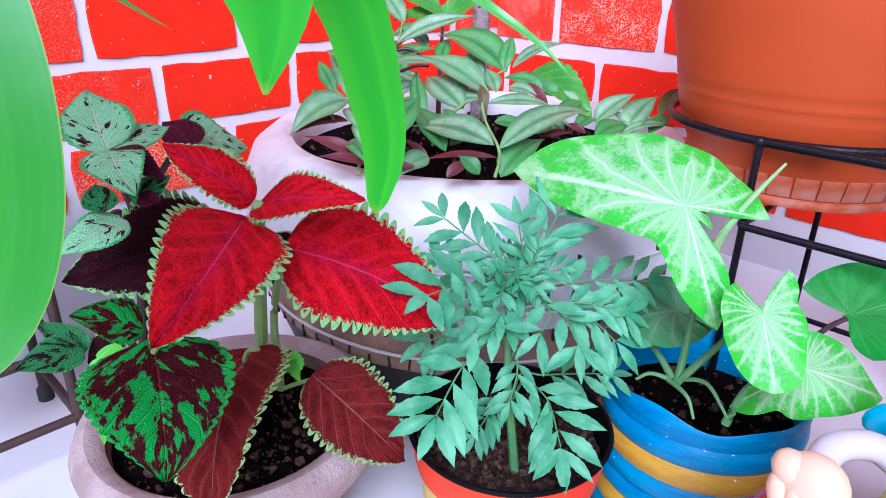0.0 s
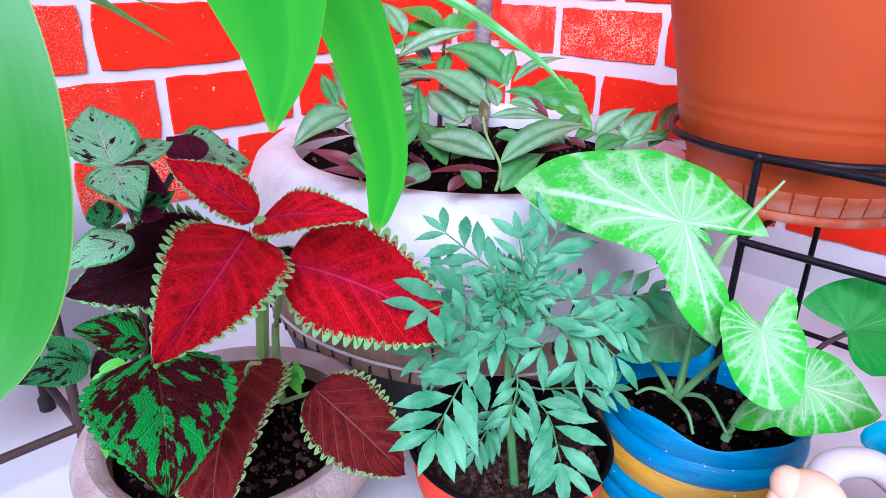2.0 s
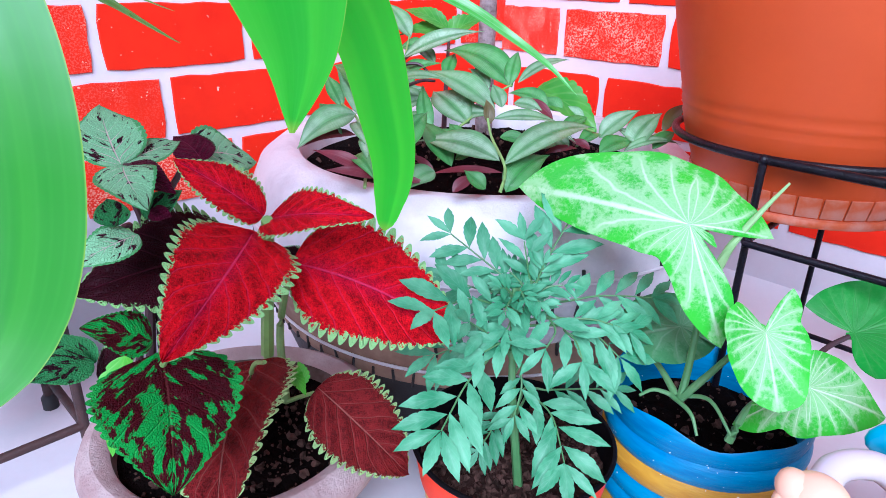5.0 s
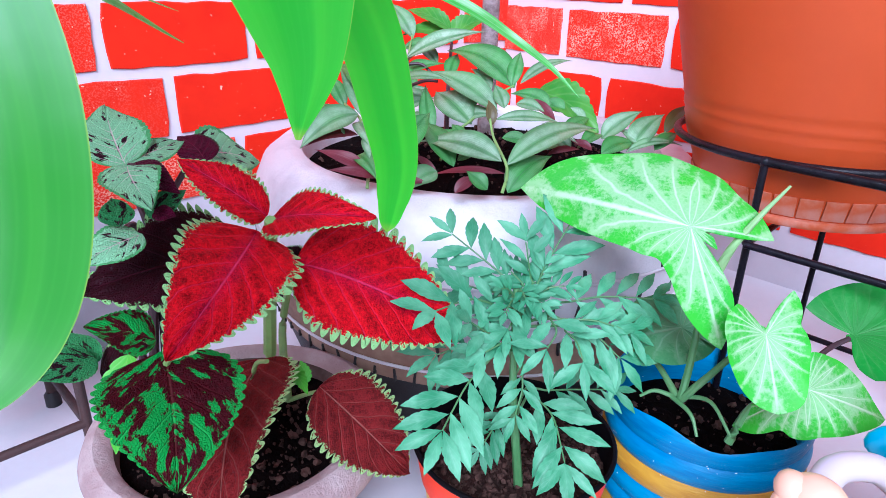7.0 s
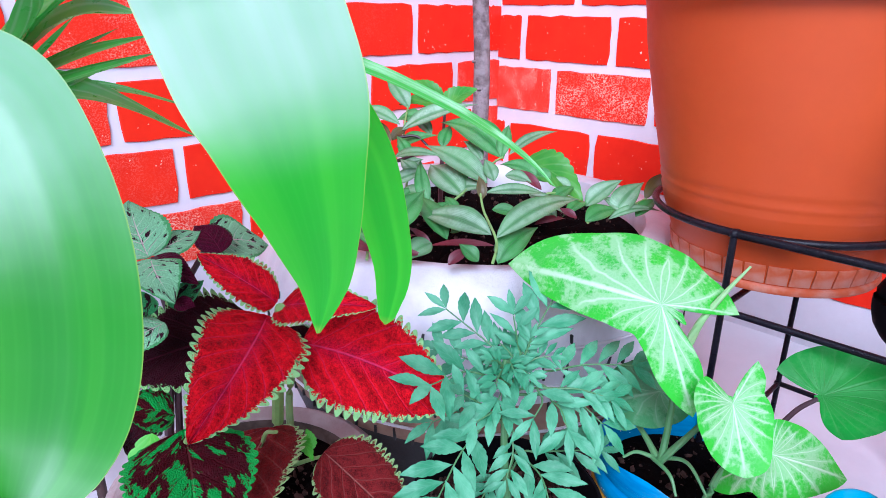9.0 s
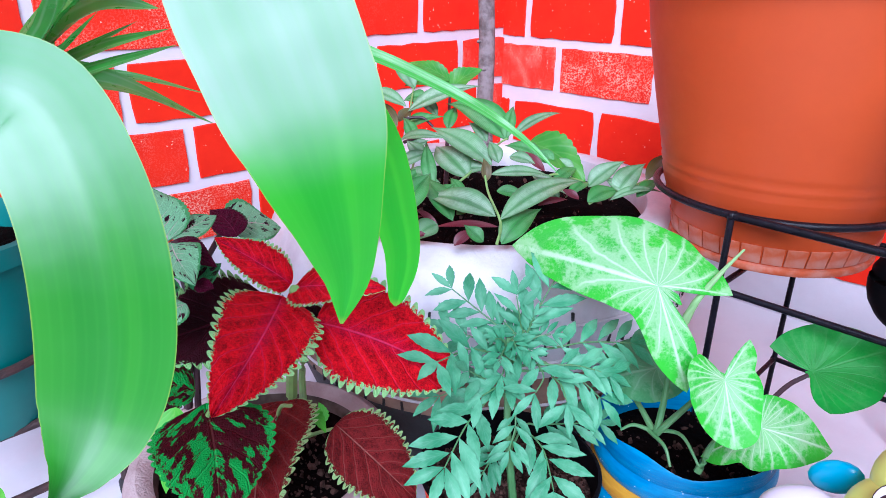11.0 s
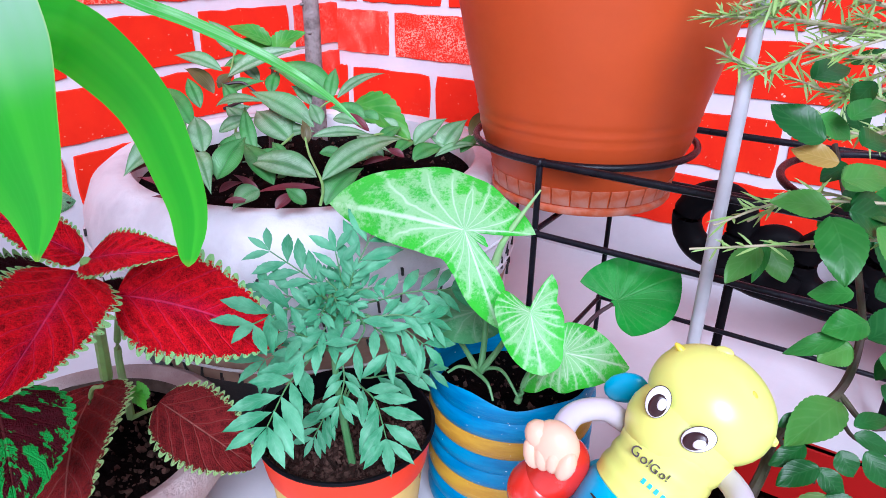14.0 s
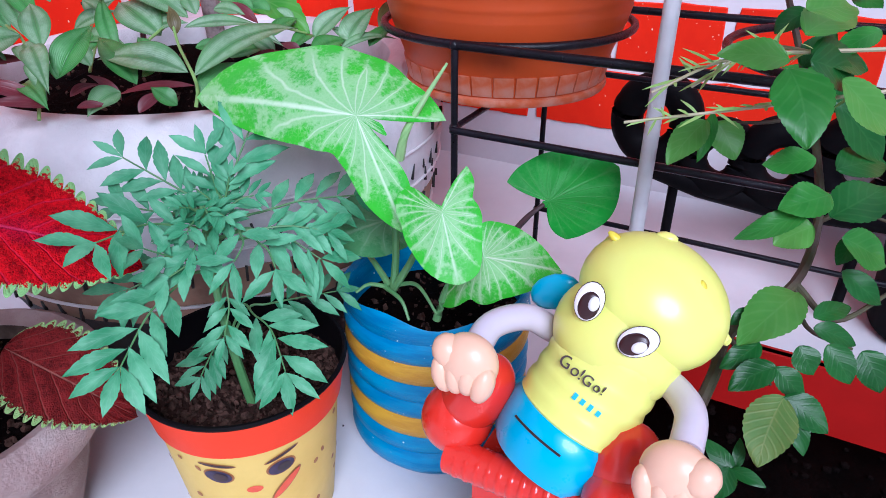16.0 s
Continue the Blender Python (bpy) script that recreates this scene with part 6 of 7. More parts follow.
leaf(shrub_plant, SHRUB, (0.1364, 0.5754, 0.3843), (0.1169, 0.5561, 0.3709), 0.0154, (0.018, -0.582, 0.813), 0.06, 0.12)
leaf(shrub_plant, SHRUB_PALE, (0.1324, 0.5310, 0.2378), (0.1068, 0.4762, 0.2254), 0.0288, (0.166, -0.291, 0.942), 0.06, 0.12)
# low leaves: their shade is put in with the deep green
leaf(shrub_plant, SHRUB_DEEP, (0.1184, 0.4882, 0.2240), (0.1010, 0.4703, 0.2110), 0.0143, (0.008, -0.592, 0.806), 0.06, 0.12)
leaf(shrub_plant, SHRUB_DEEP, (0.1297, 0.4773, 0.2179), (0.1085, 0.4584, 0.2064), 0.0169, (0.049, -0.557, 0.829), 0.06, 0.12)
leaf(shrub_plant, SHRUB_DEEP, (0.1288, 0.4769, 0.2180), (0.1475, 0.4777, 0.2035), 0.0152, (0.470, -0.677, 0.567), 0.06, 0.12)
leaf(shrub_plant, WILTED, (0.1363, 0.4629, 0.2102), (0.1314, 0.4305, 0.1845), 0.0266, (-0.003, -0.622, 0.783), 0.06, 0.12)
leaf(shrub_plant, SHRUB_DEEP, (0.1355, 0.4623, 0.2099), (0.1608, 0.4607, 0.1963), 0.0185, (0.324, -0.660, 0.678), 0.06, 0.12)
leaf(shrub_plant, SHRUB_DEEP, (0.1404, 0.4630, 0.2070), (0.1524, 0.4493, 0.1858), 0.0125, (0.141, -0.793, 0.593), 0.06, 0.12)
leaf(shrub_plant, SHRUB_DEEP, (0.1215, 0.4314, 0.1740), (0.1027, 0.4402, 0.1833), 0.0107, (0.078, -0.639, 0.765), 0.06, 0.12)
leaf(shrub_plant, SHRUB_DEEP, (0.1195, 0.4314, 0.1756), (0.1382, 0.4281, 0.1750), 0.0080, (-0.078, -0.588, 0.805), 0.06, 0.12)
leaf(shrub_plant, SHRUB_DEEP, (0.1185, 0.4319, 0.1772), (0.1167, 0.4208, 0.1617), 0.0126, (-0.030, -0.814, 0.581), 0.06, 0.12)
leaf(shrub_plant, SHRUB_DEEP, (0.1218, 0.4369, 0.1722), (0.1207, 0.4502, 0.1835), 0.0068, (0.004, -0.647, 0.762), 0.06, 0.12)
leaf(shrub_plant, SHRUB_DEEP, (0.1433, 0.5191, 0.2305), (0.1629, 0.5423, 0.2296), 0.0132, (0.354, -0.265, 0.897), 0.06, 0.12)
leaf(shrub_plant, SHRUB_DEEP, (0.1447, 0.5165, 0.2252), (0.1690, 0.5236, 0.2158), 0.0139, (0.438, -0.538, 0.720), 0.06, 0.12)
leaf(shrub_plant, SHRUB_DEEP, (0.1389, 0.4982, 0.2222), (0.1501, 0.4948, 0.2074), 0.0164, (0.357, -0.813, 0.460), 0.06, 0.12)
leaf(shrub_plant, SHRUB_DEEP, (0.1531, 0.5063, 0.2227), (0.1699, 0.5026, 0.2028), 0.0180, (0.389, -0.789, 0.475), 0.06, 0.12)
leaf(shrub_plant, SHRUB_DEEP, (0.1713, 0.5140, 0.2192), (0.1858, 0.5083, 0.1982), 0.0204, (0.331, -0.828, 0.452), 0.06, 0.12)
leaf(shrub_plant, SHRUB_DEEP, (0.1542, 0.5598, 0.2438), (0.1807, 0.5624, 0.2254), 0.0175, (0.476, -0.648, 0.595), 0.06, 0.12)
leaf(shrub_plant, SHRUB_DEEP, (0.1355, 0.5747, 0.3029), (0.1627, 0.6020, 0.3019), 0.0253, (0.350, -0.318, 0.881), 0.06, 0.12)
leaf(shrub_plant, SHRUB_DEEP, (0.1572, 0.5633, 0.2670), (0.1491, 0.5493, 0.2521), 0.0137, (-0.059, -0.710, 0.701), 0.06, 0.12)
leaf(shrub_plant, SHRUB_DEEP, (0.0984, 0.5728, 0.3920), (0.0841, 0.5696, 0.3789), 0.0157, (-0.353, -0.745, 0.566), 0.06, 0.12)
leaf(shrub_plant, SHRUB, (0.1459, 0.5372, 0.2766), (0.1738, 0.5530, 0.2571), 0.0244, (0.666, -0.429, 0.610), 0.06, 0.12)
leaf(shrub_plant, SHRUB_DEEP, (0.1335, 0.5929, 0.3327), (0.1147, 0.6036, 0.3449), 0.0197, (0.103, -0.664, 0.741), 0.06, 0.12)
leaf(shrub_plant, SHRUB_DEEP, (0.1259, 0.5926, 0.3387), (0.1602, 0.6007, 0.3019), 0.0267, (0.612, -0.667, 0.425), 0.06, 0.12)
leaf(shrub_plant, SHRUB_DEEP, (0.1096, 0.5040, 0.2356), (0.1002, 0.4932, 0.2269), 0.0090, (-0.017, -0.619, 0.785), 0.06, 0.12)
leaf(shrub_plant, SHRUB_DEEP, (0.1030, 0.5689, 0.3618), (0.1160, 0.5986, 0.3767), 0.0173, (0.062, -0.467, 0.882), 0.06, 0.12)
leaf(shrub_plant, SHRUB_DEEP, (0.0849, 0.4908, 0.4249), (0.0526, 0.4926, 0.4412), 0.0235, (0.314, -0.653, 0.690), 0.06, 0.12)
leaf(shrub_plant, YELLOW_LEAF, (0.0945, 0.4907, 0.4137), (0.0685, 0.4894, 0.4176), 0.0165, (0.148, -0.599, 0.787), 0.06, 0.12)
leaf(shrub_plant, SHRUB_PALE, (0.0984, 0.4823, 0.4062), (0.1188, 0.5018, 0.4058), 0.0210, (0.339, -0.340, 0.877), 0.06, 0.12)
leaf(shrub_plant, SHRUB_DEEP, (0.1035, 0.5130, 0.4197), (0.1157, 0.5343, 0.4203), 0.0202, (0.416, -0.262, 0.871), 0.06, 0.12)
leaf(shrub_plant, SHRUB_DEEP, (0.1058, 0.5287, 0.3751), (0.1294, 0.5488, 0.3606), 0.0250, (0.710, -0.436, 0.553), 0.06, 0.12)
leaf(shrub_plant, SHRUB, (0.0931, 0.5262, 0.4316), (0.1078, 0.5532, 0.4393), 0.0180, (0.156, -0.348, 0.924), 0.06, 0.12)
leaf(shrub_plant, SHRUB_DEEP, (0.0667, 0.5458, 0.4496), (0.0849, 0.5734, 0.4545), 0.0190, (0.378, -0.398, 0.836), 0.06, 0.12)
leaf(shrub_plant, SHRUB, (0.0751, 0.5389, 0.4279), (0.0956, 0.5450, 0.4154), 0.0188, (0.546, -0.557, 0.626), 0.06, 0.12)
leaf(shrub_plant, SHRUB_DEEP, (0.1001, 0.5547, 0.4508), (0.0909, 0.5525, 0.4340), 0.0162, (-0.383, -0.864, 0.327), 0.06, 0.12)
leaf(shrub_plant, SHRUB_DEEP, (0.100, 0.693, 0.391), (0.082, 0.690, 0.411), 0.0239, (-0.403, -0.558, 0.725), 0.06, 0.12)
leaf(shrub_plant, SHRUB_PALE, (0.167, 0.681, 0.363), (0.174, 0.681, 0.380), 0.0202, (-0.302, -0.673, 0.675), 0.06, 0.12)
leaf(shrub_plant, SHRUB_DEEP, (0.125, 0.660, 0.407), (0.110, 0.642, 0.422), 0.0159, (-0.097, -0.746, 0.659), 0.06, 0.12)
leaf(shrub_plant, SHRUB, (0.171, 0.662, 0.327), (0.147, 0.646, 0.320), 0.0217, (-0.188, -0.677, 0.712), 0.06, 0.12)
leaf(shrub_plant, SHRUB_DEEP, (0.139, 0.696, 0.304), (0.152, 0.695, 0.319), 0.0196, (0.157, -0.544, 0.824), 0.06, 0.12)
leaf(shrub_plant, SHRUB, (0.123, 0.669, 0.390), (0.139, 0.650, 0.385), 0.0148, (-0.304, -0.599, 0.741), 0.06, 0.12)
leaf(shrub_plant, SHRUB_PALE, (0.145, 0.686, 0.303), (0.169, 0.683, 0.306), 0.0181, (-0.051, -0.622, 0.781), 0.06, 0.12)
leaf(shrub_plant, SHRUB_PALE, (0.107, 0.668, 0.401), (0.129, 0.656, 0.390), 0.0182, (-0.013, -0.735, 0.678), 0.06, 0.12)
leaf(shrub_plant, SHRUB_DEEP, (0.100, 0.702, 0.412), (0.122, 0.701, 0.419), 0.0187, (-0.307, -0.582, 0.753), 0.06, 0.12)
leaf(shrub_plant, SHRUB, (0.114, 0.704, 0.397), (0.127, 0.703, 0.409), 0.0168, (-0.193, -0.586, 0.787), 0.06, 0.12)
leaf(shrub_plant, SHRUB_PALE, (0.159, 0.699, 0.386), (0.146, 0.687, 0.403), 0.0171, (-0.052, -0.501, 0.864), 0.06, 0.12)
leaf(shrub_plant, SHRUB, (0.105, 0.680, 0.346), (0.116, 0.668, 0.365), 0.0148, (0.242, -0.475, 0.846), 0.06, 0.12)
leaf(shrub_plant, SHRUB_DEEP, (0.121, 0.679, 0.344), (0.105, 0.663, 0.352), 0.0130, (-0.373, -0.389, 0.842), 0.06, 0.12)
leaf(shrub_plant, SHRUB, (0.108, 0.666, 0.453), (0.080, 0.664, 0.447), 0.0218, (-0.115, -0.488, 0.865), 0.06, 0.12)
leaf(shrub_plant, SHRUB_DEEP, (0.080, 0.672, 0.387), (0.064, 0.656, 0.406), 0.0220, (0.259, -0.520, 0.814), 0.06, 0.12)
leaf(shrub_plant, SHRUB, (0.107, 0.664, 0.343), (0.087, 0.642, 0.322), 0.0237, (-0.125, -0.653, 0.747), 0.06, 0.12)
stem(shrub_plant, "branch", BARK_THIN, ((0.093, 0.456, 0.169), (0.099, 0.488, 0.192), (0.102, 0.512, 0.209), (0.131, 0.558, 0.229), (0.136, 0.595, 0.258), (0.125, 0.602, 0.299), (0.107, 0.625, 0.341), (0.084, 0.654, 0.387)), 0.0042, 0.0021)
stem(shrub_plant, "branch", BARK_THIN, ((0.103, 0.510, 0.206), (0.124, 0.501, 0.193), (0.131, 0.497, 0.190)), 0.002, 0.001)
stem(shrub_plant, "branch", BARK_THIN, ((0.131, 0.558, 0.229), (0.158, 0.548, 0.215), (0.186, 0.575, 0.230)), 0.0025, 0.00125)
stem(shrub_plant, "branch", BARK_THIN, ((0.112, 0.611, 0.326), (0.093, 0.598, 0.319), (0.058, 0.594, 0.315)), 0.0018, 0.0009)
stem(shrub_plant, "branch", BARK_THIN, ((0.136, 0.595, 0.258), (0.153, 0.599, 0.269), (0.173, 0.595, 0.267)), 0.002, 0.001)
stem(shrub_plant, "branch", BARK_THIN, ((0.131, 0.558, 0.229), (0.144, 0.545, 0.207), (0.171, 0.539, 0.203)), 0.002, 0.001)
from mathutils.bvhtree import BVHTree


# thin trunk that grows from the tyre
def young_tree():
    ob = thing("young_tree", (-0.585, 0.772, 0.262), "slim grey-barked young tree trunk in the tyre", "tree")
    rng = random.Random(2)
    pts = [(0.004 * math.sin(k), 0.003 * math.cos(1.7 * k), 0.06 * k - 0.02) for k in range(16)]
    trunk = part("trunk", rod(bmesh.new(), smooth_path(pts, 3), 0.0122, 0.0092, 14), BARK, ob)
    for k in range(14):
        bm = bmesh.new()
        a = rng.uniform(0, 6.28)
        blob(bm, (0.0112 * math.cos(a), 0.0112 * math.sin(a), 0.03 + 0.05 * k + rng.uniform(0, .03)), (0.0035, 0.0035, 0.0022), seg=10)
        part("knot", bm, BARK, trunk)


young_tree()


strap_plant = thing("strap_leaf_plant", (-0.648, 0.102, 0.287), "plant with long arching glossy bright green strap leaves", "plant")
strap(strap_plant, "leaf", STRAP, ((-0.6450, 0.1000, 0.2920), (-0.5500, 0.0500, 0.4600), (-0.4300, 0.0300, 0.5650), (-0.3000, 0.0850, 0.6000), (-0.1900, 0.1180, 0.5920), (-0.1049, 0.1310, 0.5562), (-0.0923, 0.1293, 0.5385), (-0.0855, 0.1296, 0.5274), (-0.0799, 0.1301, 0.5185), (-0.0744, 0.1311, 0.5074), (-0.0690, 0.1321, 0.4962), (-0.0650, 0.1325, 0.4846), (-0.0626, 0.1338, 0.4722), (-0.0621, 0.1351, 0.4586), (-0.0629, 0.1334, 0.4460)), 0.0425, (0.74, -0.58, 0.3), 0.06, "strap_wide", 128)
strap(strap_plant, "leaf", STRAP_BRIGHT, ((-0.6500, 0.1120, 0.2920), (-0.5600, 0.0600, 0.4700), (-0.4400, 0.0450, 0.5800), (-0.3100, 0.1000, 0.6100), (-0.2200, 0.1350, 0.5850), (-0.1880, 0.1580, 0.5350), (-0.1856, 0.1835, 0.4921), (-0.1798, 0.2096, 0.4881), (-0.1850, 0.2303, 0.4737), (-0.1907, 0.2517, 0.4471), (-0.1916, 0.2623, 0.4134), (-0.1894, 0.2648, 0.3877), (-0.1919, 0.2611, 0.3581)), 0.03, (0.75, -0.6, 0.2), 0.08, "strap_slim", 128)
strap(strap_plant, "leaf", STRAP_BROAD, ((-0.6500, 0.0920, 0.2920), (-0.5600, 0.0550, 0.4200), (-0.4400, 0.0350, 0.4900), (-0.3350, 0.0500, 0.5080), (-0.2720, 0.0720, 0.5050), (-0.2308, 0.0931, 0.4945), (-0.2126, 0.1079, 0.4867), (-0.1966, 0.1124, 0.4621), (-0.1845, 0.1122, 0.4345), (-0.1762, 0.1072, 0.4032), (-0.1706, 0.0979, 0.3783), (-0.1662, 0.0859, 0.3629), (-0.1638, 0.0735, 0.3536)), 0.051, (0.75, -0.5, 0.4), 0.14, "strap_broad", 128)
strap(strap_plant, "grassy_leaf", GRASSY, ((-0.6400, 0.1100, 0.2920), (-0.5600, 0.0800, 0.4500), (-0.4600, 0.1200, 0.5550), (-0.4222, 0.3337, 0.5121), (-0.3458, 0.3518, 0.4857), (-0.3094, 0.3704, 0.4718), (-0.2662, 0.3915, 0.4522), (-0.2436, 0.4096, 0.4352), (-0.2179, 0.4154, 0.4203), (-0.1966, 0.4189, 0.4040)), 0.0125, (0.5, -0.6, 0.6), 0.25, "blade", 60)


# white pole beside the rack
ob = thing("white_pole", (0.020, 0.596, 0), "slim grey-white painted metal pole", "pole")
part("shaft", rod(bmesh.new(), [(0, 0, 0), (0, 0, 1.2)], 0.0056, sides=16), POLE_WHITE, ob)
part("foot", lathe([(0.0, 0.0), (0.02, 0.0), (0.02, 0.006), (0.010, 0.010), (0.0085, 0.02)], 24), POLE_WHITE, ob)


def trough():
    ob = thing("planting_trough", (0.30, 0.535, 0), "long red plastic planting trough with dark soil", "planter")
    a, b, h = 0.265, 0.098, 0.122
    bm = bmesh.new()
    loops = [(a - 0.02, b - 0.016, 0.0), (a - 0.012, b - 0.01, 0.06), (a - 0.003, b - 0.003, h - 0.012), (a + 0.006, b + 0.006, h - 0.010), (a + 0.007, b + 0.007, h), (a - 0.004, b - 0.004, h), (a - 0.012, b - 0.011, 0.07), (a - 0.016, b - 0.014, 0.02)]
    rings = [[bm.verts.new((sx * p, sy * q, z)) for sx, sy in ((-1, -1), (1, -1), (1, 1), (-1, 1))] for p, q, z in loops]
    for lo, hi in zip(rings, rings[1:]):
        for i in range(4):
            bm.faces.new((lo[i], lo[(i + 1) % 4], hi[(i + 1) % 4], hi[i]))
    bm.faces.new(rings[0][::-1])
    bmesh.ops.bevel(bm, geom=[e for e in bm.edges if abs(e.verts[0].co.z - e.verts[1].co.z) > 0.005], offset=0.008, segments=3, affect='EDGES')
    part("body", bm, TROUGH_RED, ob)
    bm = box(bmesh.new(), -a + 0.013, a - 0.013, -b + 0.012, b - 0.012, 0.03, 0.066)
    part("soil", bm, SOIL, ob)
    rng = random.Random(3)
    bm = bmesh.new()
    for _ in range(300):
        s = rng.uniform(0.0015, 0.005)
        bmesh.ops.create_icosphere(bm, subdivisions=1, radius=s, matrix=Matrix.LocRotScale((rng.uniform(-a + .02, a - .02), rng.uniform(-b + .02, b - .02), 0.067), None, (1, rng.uniform(.6, 1.2), .7)))
    tagged(part("soil_clumps", bm, SOIL, ob), kind="stuff")


trough()


def toy():
    """Riding toy figure, one plain mesh."""
    bm = bmesh.new()
    Y, B, R, P, L, W, D = range(7)
    axis = Vector((0.061, 0.434, 0.268)) - Vector((0.027, 0.396, 0.200))
    blob(bm, (0.0625, 0.436, 0.2665), (0.0405, 0.036, 0.0315), (0, 22, -18), Y, 40)
    blob(bm, (0.051, 0.419, 0.248), (0.036, 0.031, 0.030), (0, 25, -20), Y, 32)
    # chest: a turned form with three soft rings above the trousers
    top, low = Vector((0.054, 0.420, 0.250)), Vector((0.038, 0.398, 0.209))
    tilt = (top - low).normalized().to_track_quat('Z', 'Y').to_matrix().to_4x4()
    prof = [(0.0, 0.058), (0.024, 0.056), (0.0305, 0.046), (0.0312, 0.040), (0.0300, 0.0335), (0.0309, 0.030), (0.0312, 0.0265), (0.0302, 0.0225), (0.0311, 0.0195), (0.0315, 0.0160), (0.0306, 0.0120), (0.0317, 0.0090), (0.0322, 0.0050), (0.0313, 0.0005), (0.0318, -0.0010), (0.030, -0.003), (0.0, -0.004)]
    for seg, mat in ((prof, Y), ([(0.0, -0.002), (0.0305, -0.002), (0.0330, -0.005), (0.0335, -0.016), (0.0325, -0.026), (0.029, -0.033), (0.0, -0.035)], B)):
        rings = [[bm.verts.new(low + (tilt @ Vector((r * 1.03 * math.cos(2 * math.pi * i / 40), r * 0.93 * math.sin(2 * math.pi * i / 40), z)))) for i in range(40)] for r, z in seg]
        for lo, hi in zip(rings, rings[1:]):
            for i in range(40):
                bm.faces.new((lo[i], hi[i], hi[(i + 1) % 40], lo[(i + 1) % 40])).material_index = mat
    blob(bm, (0.024, 0.402, 0.190), (0.031, 0.027, 0.028), (0, 20, 0), B, 32)
    blob(bm, (-0.017, 0.394, 0.203), (0.019, 0.022, 0.031), (8, 28, 0), R, 28)
    blob(bm, (-0.026, 0.388, 0.186), (0.021, 0.022, 0.021), (0, 20, 0), R, 28)
    blob(bm, (0.070, 0.386, 0.199), (0.018, 0.022, 0.023), (0, 15, 0), R, 24)
    blob(bm, (0.075, 0.372, 0.192), (0.020, 0.026, 0.015), (0, 0, -10), R, 24)
    start = set(bm.faces)
    for k in range(14):
        p = Vector((-0.018, 0.371, 0.1725)).lerp(Vector((0.076, 0.366, 0.1800)), (k + 0.5) / 14)
        blob(bm, p, (0.0058, 0.0112, 0.0108), (0, 0, 0), R, 16)
    rod(bm, [(-0.022, 0.371, 0.1725), (0.080, 0.366, 0.1800)], 0.0104, sides=20)
    box(bm, -0.012, 0.078, 0.372, 0.440, 0.0, 0.172, 0.012)
    for q in set(bm.faces) - start:
        q.material_index = R
    for pts in (((0.016, 0.424, 0.238), (0.003, 0.413, 0.250), (-0.010, 0.396, 0.251), (-0.012, 0.378, 0.244)), ((0.066, 0.424, 0.232), (0.084, 0.410, 0.236), (0.095, 0.392, 0.238), (0.097, 0.372, 0.234))):
        start = set(bm.faces)
        rod(bm, smooth_path(pts, 6), 0.0072, 0.0078, 14)
        for q in set(bm.faces) - start:
            q.material_index = L
    for c, s in (((-0.010, 0.368, 0.246), 1), ((0.096, 0.358, 0.232), -1)):
        blob(bm, c, (0.0160, 0.0125, 0.0165), (0, 12 * s, 0), P, 24)
        for k in range(4):
            blob(bm, (c[0] + (k - 1.5) * 0.0072, c[1] - 0.0060, c[2] - 0.0060 + 0.0012 * (k % 3)), (0.0060, 0.0075, 0.0110), (0, (k - 1.5) * 9, 0), P, 16)
        blob(bm, (c[0] - 0.0095 * s, c[1] - 0.003, c[2] + 0.006), (0.0085, 0.0085, 0.0095), (0, -35 * s, 0), P, 14)
    for e, n in (((0.0385, 0.4015, 0.2785), 0), ((0.0655, 0.3935, 0.2690), 1)):
        c = Vector(e)
        away = (Vector((0.09, 0.13, 0.42)) - c).normalized()
        tilt = away.to_track_quat('Z', 'Y') @ Euler((0, 0, radians((-12, -62)[n]))).to_quaternion()
        for r, m, lift, dx, dz in ((0.0091, D, -0.0010, 0, 0), (0.0087, W, 0.0, 0, 0), (0.0065, D, 0.0010, 0.0004, -0.0018), (0.0034, W, 0.0020, 0.0024, -0.0002)):
            vs = bmesh.ops.create_uvsphere(bm, u_segments=20, v_segments=8, radius=1.0, matrix=Matrix.LocRotScale(c + away * lift + tilt @ Vector((dx, dz, 0)), tilt, (r * 0.80, r * 1.12, 0.0016)))["verts"]
            for q in {q for v in vs for q in v.link_faces}:
                q.material_index = m
    start = set(bm.faces)
    for base, tip, r in (((0.0872, 0.4478, 0.2527), (0.1027, 0.4387, 0.2518), 0.0085), ((0.0811, 0.4528, 0.2574), (0.0931, 0.4494, 0.2623), 0.0050)):
        rod(bm, [base, Vector(base).lerp(Vector(tip), 0.6), tip], r, 0.0022, 16)
    for q in set(bm.faces) - start:
        q.material_index = Y
        q.smooth = True
    blob(bm, (0.036, 0.447, 0.2885), (0.0055, 0.005, 0.004), (0, -30, 0), Y, 14)
    blob(bm, (0.062, 0.450, 0.2965), (0.006, 0.004, 0.003), (0, 0, 0), Y, 14)
    blob(bm, (0.006, 0.450, 0.246), (0.017, 0.006, 0.011), (0, -35, 0), B, 16)
    # moulded notches round the crown
    for c, r, turn in (((0.0395, 0.4390, 0.2952), (0.0060, 0.0030, 0.0022), 35), ((0.0569, 0.4345, 0.2968), (0.0062, 0.0030, 0.0018), -5), ((0.0865, 0.4280, 0.2845), (0.0020, 0.0030, 0.0055), -25)):
        blob(bm, c, r, (0, turn, 0), 7, 14)
    # seam across the trousers
    skin = BVHTree.FromBMesh(bm)
    seam = []
    for k in range(13):
        way = Vector((-0.30 + 0.62 * k / 12, -0.72, 0.62 - 0.26 * k / 12)).normalized()
        hit = skin.ray_cast(Vector((0.026, 0.402, 0.192)) + way * 0.08, -way)[0]
